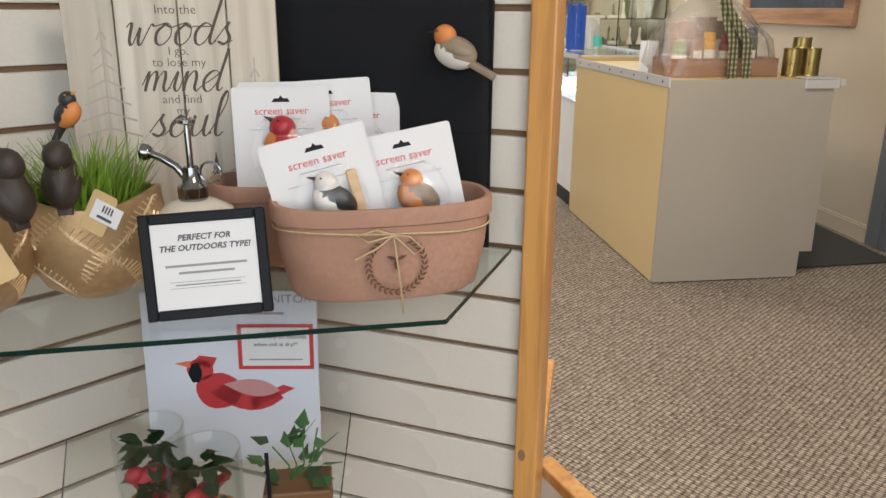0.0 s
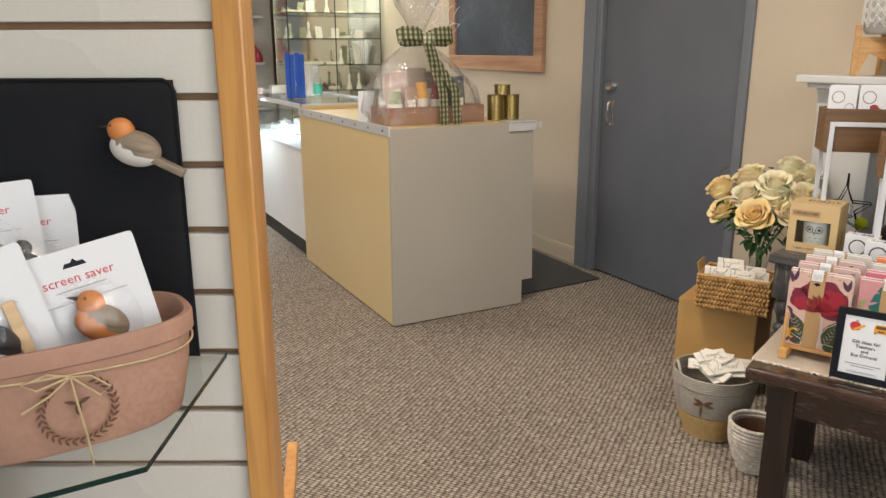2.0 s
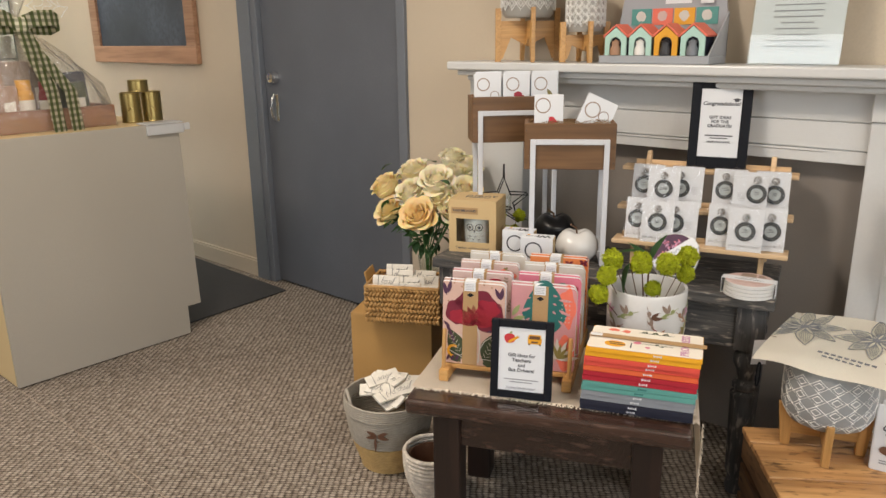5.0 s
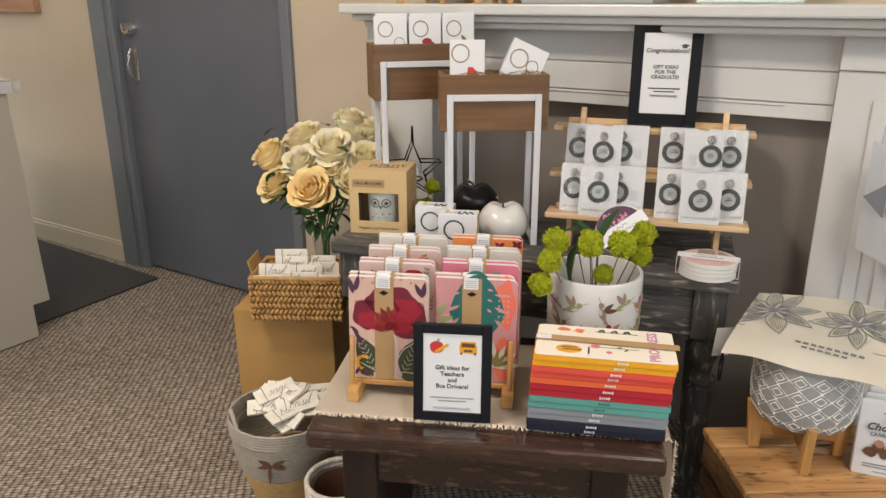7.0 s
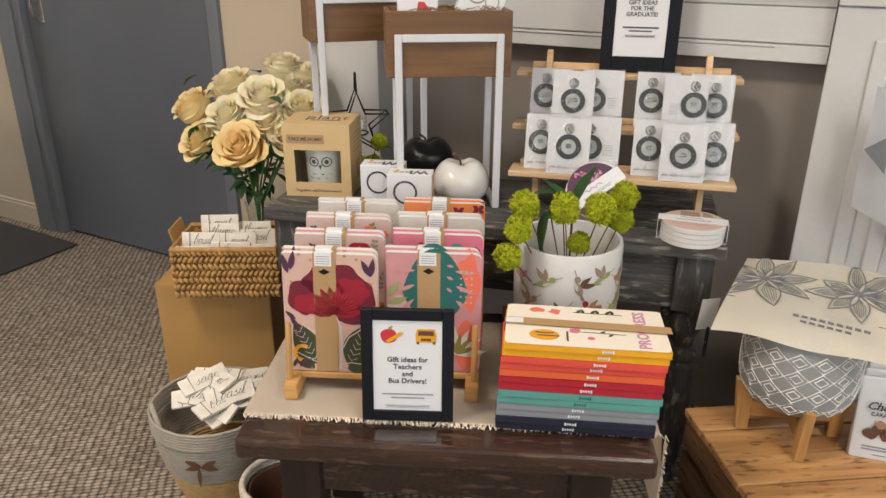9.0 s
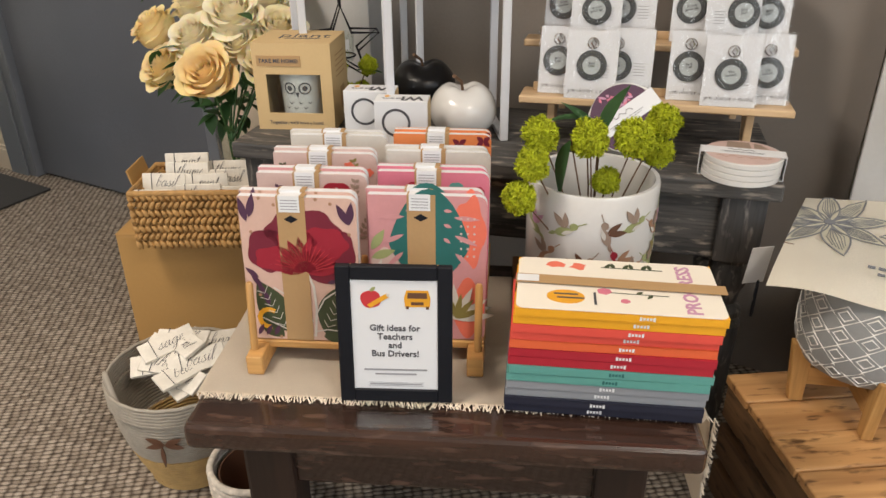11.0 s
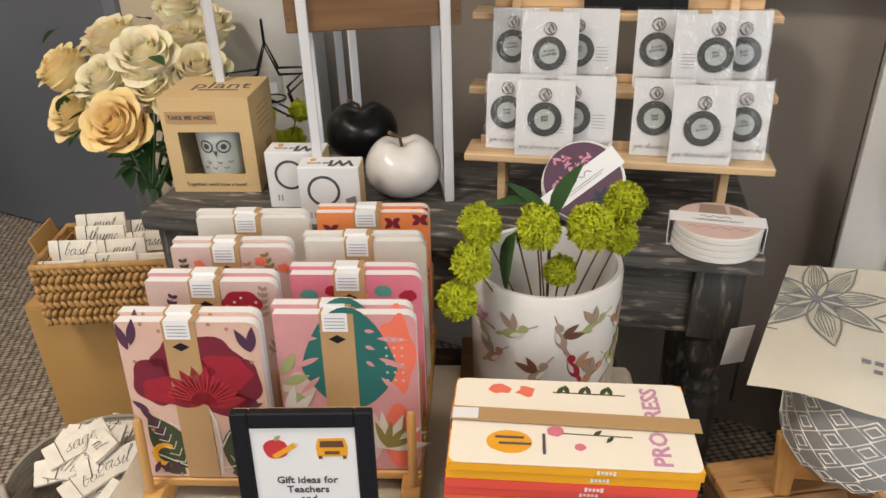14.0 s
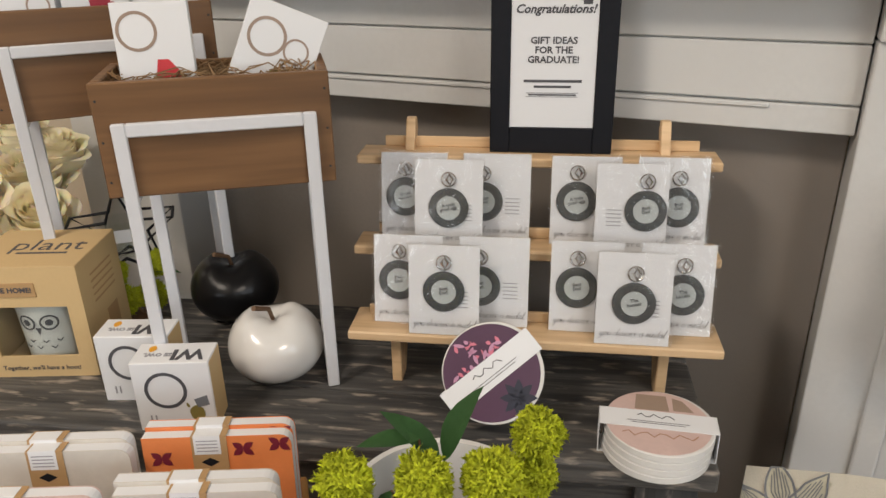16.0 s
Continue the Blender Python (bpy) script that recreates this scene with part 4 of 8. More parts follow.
def sprigs(t, colours, seed):
    """Small branching sprigs scattered over the upper part of a cover."""
    q = UP @ pose(0, 0, 0.0011)
    rg = random.Random(seed)
    for k, (x, y) in enumerate(((0.020, 0.150), (0.112, 0.146), (0.140, 0.160), (0.030, 0.110), (0.118, 0.100), (0.146, 0.110))):
        a = 90 + rg.uniform(-28, 28)
        dx, dy = math.cos(radians(a)), math.sin(radians(a))
        o = [stroke([(x, y), (x + 0.044 * dx, y + 0.044 * dy)], 0.0012)]
        for i in range(1, 6):
            for sg in (1, -1):
                o.append(leaf(x + 0.009 * i * dx, y + 0.009 * i * dy, 0.013 - 0.001 * i, 0.0052, a + sg * 48))
        o = [[(min(NW - 0.003, max(0.003, px)), min(NH - 0.003, py)) for px, py in w] for w in o]
        art(o, C[colours[k % len(colours)]], t, q, "leaf_sprig", 0.0002 + 0.0001 * k)


def berries(t):
    q = UP @ pose(0, 0, 0.0011)
    sprigs(t, ("plum", "feather", "taupe"), 3)
    art([scallop(0.118, 0.186, 0.026, 0.019, 6, 0.08)], C["crimson"], t, q, "mushroom_print", 0.0009)
    art([circle(0.0018, 8, 0.10 + 0.009 * i, 0.183 + 0.006 * (i % 3)) for i in range(5)], C["bone"], t, q, "dot_print", 0.0013)


def florals(t):
    q = UP @ pose(0, 0, 0.0011)
    sprigs(t, ("green", "feather", "olive", "plum"), 5)
    art([scallop(0.12, 0.197, 0.009, 0.007, 5, 0.25), scallop(0.036, 0.192, 0.008, 0.007, 5, 0.25), scallop(0.15, 0.187, 0.009, 0.007, 5, 0.25)], C["coral"], t, q, "bloom_print", 0.0009)


def fruits(t):
    q = UP @ pose(0, 0, 0.0011)
    for k, c in enumerate(("teal", "crimson", "amber", "teal", "crimson")):
        art([blob(0.022 + 0.031 * k, 0.188 + 0.006 * (k % 2), 0.011, 0.008, k)], C[c], t, q, "fruit_print", 0.0001 * k)


def butterflies(t):
    q = UP @ pose(0, 0, 0.0011)
    o = []
    for x, y in ((0.11, 0.20), (0.15, 0.205), (0.13, 0.16), (0.15, 0.12), (0.02, 0.19), (0.145, 0.07), (0.025, 0.14)):
        o += [leaf(x, y, 0.014, 0.008, a) for a in (35, 145, -35, 215)]
    art(o, C["wine"], t, q, "butterfly_print")


def book_rack(m):
    t = thing("bamboo_book_rack", "bamboo rack with pegs holding a row of notebooks", "rack", m, "notebook racks")
    rl = part("base_rail", box(-0.011, 0.013, -0.038, 0.335, 0, 0.03, 0.002), M["bamboo"], t, m=pose(0.012, 0, 0))
    again(rl, pose(NW - 0.012, 0, 0))
    for k in range(4):
        part("cross_ledge", box(0.0, NW, 0.0 + 0.088 * k, 0.02 + 0.088 * k, 0.022, 0.034, 0.002), M["bamboo"], t)
    pg = None
    for k in range(5):
        for x in (0.008, NW - 0.008):
            mm = pose(x, -0.012 + 0.088 * k - (0.004 if k == 0 else 0.0), 0.03, -8)
            if pg is None:
                pg = smooth(part("peg", lathe([(0.0055, 0), (0.0055, 0.098), (0.004, 0.102), (0, 0.103)], 12), M["bambooz"], t, m=mm))
            else:
                again(pg, mm)
    return t


LEAN = -5
RK1 = along(2.125, 1.696, 2.125 + 0.413, 1.696 - 0.911, 0.443)
RK2 = along(2.212, 1.545, 2.212 + 0.413, 1.545 - 0.911, 0.443)
for rk, rowset, tone in ((RK1, [("peach", "peach pink notebook with a red poppy cover", poppy), ("peach", "peach pink notebook with a red poppy cover", poppy), ("palepink", "pale pink notebook with mushroom print", berries), ("pink", "pink notebook with mushroom print", berries), ("palepink", "pale notebook with floral sprigs", florals), ("palepink", "pale notebook with floral sprigs", florals), ("bone", "plain bone coloured notebook", None), ("bone", "plain bone coloured notebook", None)], "left"),
                     (RK2, [("pink", "pink notebook with a green monstera leaf", monstera), ("pink", "pink notebook with a green monstera leaf", monstera), ("rose", "rose pink notebook with small fruits", fruits), ("rose", "rose pink notebook with small fruits", fruits), ("bone", "plain bone coloured notebook", None), ("bone", "plain bone coloured notebook", None), ("orange", "orange notebook with dark butterflies", butterflies), ("orange", "orange notebook with dark butterflies", butterflies)], "right")):
    book_rack(rk)
    for i, (c, lab, ex) in enumerate(rowset):
        s, d = divmod(i, 2)
        rr = random.Random(i * 7 + len(tone))
        notebook(C[c], rk @ pose(0.0 - 0.004 * d + rr.uniform(-0.003, 0.003), 0.004 + 0.088 * s + 0.017 * d, 0.036 + 0.002 * d, LEAN), lab, "notebooks in the racks", ex, 0.33)

# ---- stack of coloured notebooks ----
SB = along(2.192, 1.323, 2.288, 1.087, 0.445)
C["tomato"], C["brick"] = paint("print_tomato", (0.74, 0.085, 0.06), 0.45, 0.06), paint("print_brick", (0.74, 0.13, 0.045), 0.45, 0.06)
C["slategrey"] = paint("print_slate_grey", (0.26, 0.275, 0.30), 0.45, 0.06)
C["cherry"], C["ochre"], C["seagreen"] = paint("print_cherry", (0.42, 0.018, 0.035), 0.45, 0.06), paint("print_ochre", (0.84, 0.40, 0.02), 0.45, 0.06), paint("print_seagreen", (0.11, 0.33, 0.29), 0.45, 0.06)
hues = ["navy", "navy", "slategrey", "slategrey", "seagreen", "seagreen", "cherry", "cherry", "brick", "tomato", "tomato", "ochre", "ochre"]
SW, SD, SBH = 0.255, 0.135, 0.0124
rr = random.Random(12)
for k, hname in enumerate(hues):
    sx = rr.uniform(-0.002, 0.002) + 0.0007 * k
    t = thing("notebook", "stacked %s notebook lying flat on the runner" % {"navy": "black", "slategrey": "grey", "seagreen": "teal green", "cherry": "dark red", "brick": "orange red", "tomato": "tomato red", "ochre": "amber yellow"}[hname], "notebook", SB @ pose(sx, rr.uniform(-0.002, 0.002), k * SBH, 0, 0, rr.uniform(-0.6, 0.6)), "stacked notebooks")
    cv = box(0, SW, 0, 0.0012, 0, SBH - 0.0006, 0.0005, 1)
    cv = box(0, SW, 0, SD, 0, 0.0012, bm=cv)
    cv = box(0, SW, 0, SD, SBH - 0.0018, SBH - 0.0006, bm=cv)
    if k < len(hues) - 1:
        part("cover", cv, C[hname], t)
    else:
        part("cover", cv, C[hname], t)
        part("top_cover", prism([(x + SW / 2, y + SD / 2) for x, y in rounded(SW - 0.001, SD, 0.01, 4)], SBH - 0.0006, SBH + 0.0004), M["cream"], t, "cream printed front cover")
        q = pose(0, 0, SBH + 0.0004)
        art([blob(0.062, 0.032, 0.024, 0.017, 3, 18, 0.03)], C["amber"], t, q, "sun_print")
        art([blob(0.05 + 0.03 * i, 0.118 - 0.004 * i, 0.011, 0.009, i, 9, 0.35) for i in range(2)], C["coral"], t, q, "bloom_print")
        art([blob(0.11, 0.05, 0.009, 0.008, 5), blob(0.135, 0.028, 0.006, 0.005, 6)], C["rose"], t, q, "bloom_print")
        art([leaf(0.115 + 0.012 * i, 0.112, 0.016, 0.006, 60 + 40 * (i % 2)) for i in range(6)] + [stroke([(0.11, 0.114), (0.19, 0.112)], 0.0016), stroke([(0.118, 0.047), (0.19, 0.045)], 0.0012), leaf(0.15, 0.046, 0.012, 0.005, 40), leaf(0.17, 0.045, 0.012, 0.005, 230)], C["green"], t, q, "sprig_print", 0.0002)
        words("PROGRESS", 0.026, C["mauve"], t, q @ pose(0.217, 0.066, 0.0002, 0, 0, 90), bold=0.0006)
        bars([(0.062, 0.038, 0.03, 0.003), (0.068, 0.029, 0.034, 0.003), (0.098, 0.03, 0.003, 0.03)], M["ink"], t, q @ pose(0, 0, 0.0005))
        bd = box(-0.003, SW + 0.006, 0.060, 0.082, SBH + 0.003, SBH + 0.0036)
        bd = box(-0.0036, -0.003, 0.060, 0.082, -0.004, SBH + 0.0036, bm=bd)
        bo = part("belly_band", moved(bd, pose(0, 0, 0, 0, 0, -1.5)), M["kraft"], t, "kraft paper belly band")
        part("price_sticker", box(0.0, 0.028, 0.062, 0.079, SBH + 0.0037, SBH + 0.0041), M["paper"], t)
    part("page_block", box(0.002, SW - 0.001, 0.0014, SD - 0.002, 0.0013, SBH - 0.0019), M["paper"], t)
    bars([(0.155 - 0.0035 * (len(hues) - k) + 0.004 * i, SBH / 2 - 0.0003, 0.0028, 0.0052 if i in (0, 4) else 0.0036) for i in range(5)], M["paper"] if hname != "seagreen" else C["deepteal"], t, UP, "spine_mark")

# ---- white pot with hummingbird print ----
HP = pose(2.543, 1.338, 0.452)
pot = thing("flower_pot", "white ceramic pot printed with small hummingbirds", "pot", HP)
R, Hh = 0.1035, 0.206
M["ceramic"] = paint("white_ceramic", (0.66, 0.65, 0.63), 0.22, 0.03, 8, 120, 0.03, 0, 0.4)
smooth(part("pot_body", lathe([(0.080, 0), (0.090, 0.004), (0.1005, 0.02), (R, Hh - 0.006), (R - 0.002, Hh), (R - 0.008, Hh - 0.001), (R - 0.0095, Hh - 0.01), (0.088, 0.03), (0.0, 0.025)], 56), M["ceramic"], pot))


def on_pot(outlines, material, ang, z, s=1.25, name="print", lift=0.0006):
    """Flat outlines wrapped round the pot at an angle and a height."""
    b = bmesh.new()
    for o in outlines:
        b = prism(o, 0, 0.0005, bm=b)
    bmesh.ops.subdivide_edges(b, edges=b.edges[:], cuts=0)
    for v in b.verts:
        zz = z + v.co.y * s
        rad = 0.1005 + (R - 0.1005) * (zz - 0.02) / (Hh - 0.026) + lift + v.co.z
        a = radians(ang) + v.co.x * s / R
        v.co = (rad * math.cos(a), rad * math.sin(a), zz)
    return part(name, b, material, pot)


for ang, z, flip, tilt, c1, c2 in ((238, 0.158, 1, 8, "sage", "taupe"), (212, 0.148, -1, 60, "taupe", "brown"), (266, 0.140, -1, 25, "feather", "taupe"), (287, 0.150, 1, 70, "sage", "mauve"), (223, 0.098, -1, 55, "crimson", "feather"), (240, 0.078, 1, 15, "feather", "taupe"), (262, 0.082, -1, 30, "sage", "taupe"), (277, 0.098, 1, 62, "sage", "olive"), (301, 0.095, -1, 20, "feather", "taupe"), (196, 0.09, 1, 40, "taupe", "brown"), (178, 0.15, 1, 12, "sage", "taupe"), (160, 0.10, 1, 30, "feather", "taupe"), (142, 0.14, -1, 20, "sage", "mauve")):
    ct, st_ = math.cos(radians(tilt)), math.sin(radians(tilt))
    turned = lambda o: [((x * ct - y * st_) * flip, x * st_ + y * ct) for x, y in o]
    on_pot([turned(leaf(-0.017, -0.004, 0.028, 0.0115, 8)), turned(blob(0.011, 0.0035, 0.0052, 0.0046, 1, 12, 0.04)), turned(stroke([(0.014, 0.004), (0.027, 0.0065)], 0.0011)), turned(leaf(-0.013, -0.003, 0.013, 0.0048, 192))], C[c1], ang, z)
    on_pot([turned(leaf(-0.001, 0.002, 0.024, 0.0085, 118)), turned(leaf(0.001, 0.002, 0.021, 0.0075, 84))], C[c2], ang, z, 1.25, "wing_print", 0.0012)
    on_pot([turned(leaf(-0.006, -0.005, 0.016, 0.0052, 12))], C["bone"], ang, z, 1.25, "breast_print", 0.0016)
for ang, w in ((205, 0.05), (275, 0.055)):
    on_pot([leaf(-w, 0, 0.1, 0.03, 8), leaf(w, -0.002, 0.07, 0.02, 165)], C["taupe"], ang, 0.048, 1.0, "branch_print", 0.0003)
part("pot_board", box(-0.12, 0.10, -0.10, 0.11, -0.0105, -0.001, 0.002), M["walnut"], pot, "thin brown wooden board under the pot", pose(0, 0, 0, 0, 0, BANG))
M["moss"] = paint("yellow_green_moss", (0.46, 0.51, 0.014), 0.9, 0.35, 60, 300, 0.8)
M["stem"] = paint("brown_wire_stem", (0.13, 0.07, 0.035), 0.7, 0.2)
M["foliage"] = paint("green_fabric_leaf", (0.06, 0.16, 0.05), 0.5, 0.25, 30, 120, 0.2)


def moss_ball(r, seed):
    """A shaggy pom of short curled moss: a lumpy core under many tufts of uneven length."""
    rg = random.Random(seed)
    lump = lambda d: 1 + 0.30 * noise.noise(d * 1.7 + Vector((seed * 3.1, 0, 0))) + 0.20 * noise.noise(d * 4.5 + Vector((0, seed * 1.7, 0)))
    core = bmesh.new()
    bmesh.ops.create_icosphere(core, subdivisions=3, radius=r * 0.80)
    for v in core.verts:
        v.co *= lump(v.co.normalized()) * rg.uniform(0.93, 1.05)
    core.verts.ensure_lookup_table()
    V = [tuple(v.co) for v in core.verts]
    Fc = [tuple(v.index for v in f.verts) for f in core.faces]
    core.free()
    for k in range(1500):
        z, a = rg.uniform(-1, 1), rg.uniform(0, 2 * math.pi)
        d = Vector((math.sqrt(1 - z * z) * math.cos(a), math.sqrt(1 - z * z) * math.sin(a), z))
        side = d.orthogonal().normalized()
        side.rotate(Matrix.Rotation(rg.uniform(0, 6.28), 3, d))
        p = d * r * 0.80 * lump(d)
        l = r * rg.uniform(0.12, 0.30)
        o = side.cross(d) * r * rg.uniform(0.03, 0.055)
        mid, tip = p + d * l * 0.75 + side * l * 0.25, p + d * l + side * l * rg.uniform(0.5, 1.0)
        base = len(V)
        V += [tuple(q) for q in (p - o, p + o, mid + o, mid - o, tip)]
        Fc += [(base, base + 1, base + 2, base + 3), (base + 3, base + 2, base + 4)]
    b = bmesh.new()
    me = bpy.data.meshes.new("tufts")
    me.from_pydata(V, [], Fc)
    b.from_mesh(me)
    bpy.data.meshes.remove(me)
    return b


def leaf_mesh(length, width, fold=0.2, curl=0.3, n=6):
    b = bmesh.new()
    rows = []
    for i in range(n + 1):
        t = i / n
        w = width / 2 * math.sin(math.pi * min(1, t ** 0.8)) + (0.001 if i < n else 0.0004)
        z = -curl * length * t * t
        rows.append([b.verts.new((t * length, -w, z + fold * w)), b.verts.new((t * length, 0, z)), b.verts.new((t * length, w, z + fold * w))])
    for p, q in zip(rows, rows[1:]):
        b.faces.new((p[0], p[1], q[1], q[0]))
        b.faces.new((p[1], p[2], q[2], q[1]))
    bmesh.ops.solidify(b, geom=b.faces[:], thickness=0.0006)
    return b


mp = thing("moss_ball_plant", "artificial yellow green moss ball stems in the pot", "plant", pose(2.507, 1.322, 0.490))
bx, by = Vector((0.413, -0.911, 0)), Vector((0.911, 0.413, 0))


def sprig(parent, foot, tip, r, seed):
    foot, tip = Vector(foot), Vector(tip)
    mid = (foot + tip) / 2 + Vector((0.004 * math.sin(seed * 3), 0.004 * math.cos(seed * 5), 0.012))
    pts = [foot.lerp(mid, t).lerp(mid.lerp(tip, t), t) for t in (0, 0.17, 0.33, 0.5, 0.67, 0.83, 1)]
    smooth(part("stem", tube(pts, 0.0017, 6, taper=0.001), M["stem"], parent))
    return part("moss_ball", moss_ball(r * 0.93, seed), M["moss"], parent, m=pose(*tip))


for i, (dx, dy, dz, r) in enumerate(((-0.089, -0.02, 0.248, 0.028), (-0.100, -0.05, 0.213, 0.027), (-0.117, -0.06, 0.165, 0.027), (-0.016, -0.02, 0.245, 0.030), (0.049, -0.02, 0.246, 0.031), (0.096, 0.03, 0.257, 0.028), (0.093, 0.02, 0.213, 0.024), (0.015, 0.0, 0.172, 0.023))):
    foot = bx * (0.01 * math.cos(i * 2)) + by * (0.01 * math.sin(i * 2) + 0.01)
    sprig(mp, foot, bx * dx + by * dy + Vector((0, 0, dz)), r, i + 1)
for i, (dx, dy, dz, az, up, l) in enumerate(((-0.045, -0.03, 0.245, 200, -72, 0.09), (0.003, 0.02, 0.235, 20, 72, 0.085), (0.0, 0.02, 0.235, 160, 48, 0.075), (-0.02, 0.02, 0.262, 180, 5, 0.06))):
    p = bx * dx + by * dy + Vector((0, 0, dz))
    smooth(part("leaf", leaf_mesh(l, l * 0.42, 0.25, 0.2), M["foliage"], mp, m=pose(p.x, p.y, p.z, 0, -up, BANG + az)), 60)
    smooth(part("stem", tube([(0, 0, 0), (p.x * 0.5, p.y * 0.5, p.z * 0.6), (p.x, p.y, p.z)], 0.0013, 5), M["stem"], mp))


# ---- things on the side table ----
# plant kit box with a window
PB = along(2.575, 2.058, 2.630, 1.930, TH)
pbx = thing("plant_kit_box", "kraft plant kit box with an owl cup window", "box", PB @ Matrix.Scale(1.15, 4))
W, D, H = 0.138, 0.115, 0.150
walls = box(0, W, D - 0.002, D, 0, H)
walls = box(0, 0.002, 0.002, D - 0.002, 0, H, bm=walls)
walls = box(W - 0.002, W, 0.002, D - 0.002, 0, H, bm=walls)
walls = box(0.002, W - 0.002, 0.002, D - 0.002, 0, 0.002, bm=walls)
walls = box(0, W, 0.0, 0.002, 0, 0.030, bm=walls)
walls = box(0, W, 0.0, 0.002, 0.098, H, bm=walls)
walls = box(0, 0.022, 0.0, 0.002, 0.030, 0.098, bm=walls)
walls = box(W - 0.020, W, 0.0, 0.002, 0.030, 0.098, bm=walls)
part("box_body", walls, M["kraftlight"], pbx)
part("box_lid", box(0, W, 0, D, H, H + 0.0015, 0.0005, 1), M["kraftlight"], pbx)
words("plant", 0.046, M["ink"], pbx, pose(W / 2 + 0.012, D / 2 + 0.005, H + 0.0016), bold=-0.0004)
bars([(W / 2 + 0.012, D / 2 - 0.018, 0.062, 0.004)], M["ink"], pbx, pose(0, 0, H + 0.0016))
part("name_strip", box(0.008, 0.085, -0.0012, 0, 0.112, 0.130), M["kraft"], pbx, "brown strip with lettering")
words("TAKE ME HOME!", 0.0095, M["ink"], pbx, pose(0.0465, -0.0013, 0.121, 90), bold=0.0002)
words("Together, we'll have a hoot!", 0.0085, M["ink"], pbx, pose(W / 2, -0.0003, 0.013, 90))
bars([(0.02 + 0.0, 0.125 - 0.009 * k, 0.06, 0.0022) for k in range(5)] + [(0.03, 0.045, 0.03, 0.04)], M["kraft"], pbx, pose(W + 0.0002, 0.04, 0, 90, 0, 90))
part("window_pane", box(0.021, W - 0.019, 0.0022, 0.0026, 0.029, 0.099), M["glass"], pbx)
cup = smooth(part("cup", lathe([(0.026, 0.003), (0.030, 0.006), (0.034, 0.085), (0.031, 0.085), (0.028, 0.01), (0, 0.009)], 32), M["ceramic"], pbx, "white owl patterned cup", pose(W / 2 + 0.004, 0.047, 0.0025) @ Matrix.Diagonal((1.22, 1.22, 1.12, 1))))
marks = []
for sx in (-1, 1):
    marks += ring(0.0075, 0.0095, sx * 0.0115, 0.062, 16) + [circle(0.004, 10, sx * 0.0115, 0.062)]
marks += [[(-0.003, 0.056), (0.003, 0.056), (0, 0.047)]] + [stroke([(x - 0.003, 0.032 + 0.008 * (i % 2)), (x, 0.029 + 0.008 * (i % 2)), (x + 0.003, 0.032 + 0.008 * (i % 2))], 0.0012) for i, x in enumerate((-0.018, -0.011, -0.004, 0.004, 0.011, 0.018))]
b = bmesh.new()
for o in marks:
    b = prism(o, 0, 0.0004, bm=b)
for v in b.verts:
    a = -math.pi / 2 + v.co.x / 0.034
    rad = 0.030 + 0.004 * (v.co.y - 0.006) / 0.08 + 0.0006 + v.co.z
    v.co = (rad * math.cos(a), rad * math.sin(a), v.co.y)
part("pattern", b, M["ink"], cup)


# key ring cartons
def ring_box(m, label):
    t = thing("key_ring_box", label, "box", m, "key ring boxes by the apples")
    part("box_body", box(0, 0.098, 0, 0.048, 0, 0.100, 0.001, 1), M["paper"], t)
    part("side_flap", box(0.098, 0.0986, 0.002, 0.046, 0.002, 0.098), M["kraftlight"], t, "yellow kraft side")
    art(ring(0.022, 0.0265, 0.040, 0.060), M["ink"], t, UP @ pose(0, 0, 0.0002), "ring_print")
    art([blob(0.075, 0.026, 0.010, 0.011, 4, 12, 0.1), leaf(0.066, 0.034, 0.008, 0.004, 110)], C["olive"], t, UP @ pose(0, 0, 0.0002), "charm_print")
    art([[(0.073, 0.046), (0.090, 0.052), (0.092, 0.038), (0.077, 0.034)]], C["greybook"], t, UP @ pose(0, 0, 0.0003), "tag_print")
    words("WI", 0.032, M["ink"], t, pose(0.068, 0.020, 0.1003, 0, 0, 180), bold=0.001)
    words("SE OWL", 0.010, M["inklight"], t, pose(0.030, 0.020, 0.1003, 0, 0, 180), bold=0.0003)
    art([blob(0.02, 0.034, 0.005, 0.007, 2, 10, 0.1)], C["amber"], t, pose(0, 0, 0.1003), "owl_mark")
    bars([(0.016, 0.018, 0.002, 0.011), (0.022, 0.018, 0.002, 0.011)], M["inklight"], t, UP @ pose(0, 0, 0.0002))
    return t


ring_box(along(2.560, 1.762, 2.599, 1.674, TH), "white key ring box with black lettering")
ring_box(along(2.588, 1.852, 2.624, 1.763, TH) @ pose(0, 0.006, 0), "white key ring box with black lettering")


# ceramic apples
def apple(r, h):
    pr = []
    for i in range(25):
        a = math.pi * i / 24
        x = r * math.sin(a) ** 0.85 * (1 + 0.06 * math.cos(a))
        z = -math.cos(a) * h / 2
        if i > 19:
            z -= (i - 19) ** 2 / 25 * h * 0.20
        pr.append((max(x, 0.0), z + h / 2))
    pr[0] = (0.0, 0.004)
    b = lathe(pr, 40)
    for v in b.verts:
        ang = math.atan2(v.co.y, v.co.x)
        if v.co.z > h * 0.62:
            v.co.z -= 0.012 * (r / 0.066) * max(0, math.cos(2 * ang - 0.5)) * min(1, math.hypot(v.co.x, v.co.y) / (0.5 * r)) * (v.co.z / h - 0.62) * 2.4
    return b


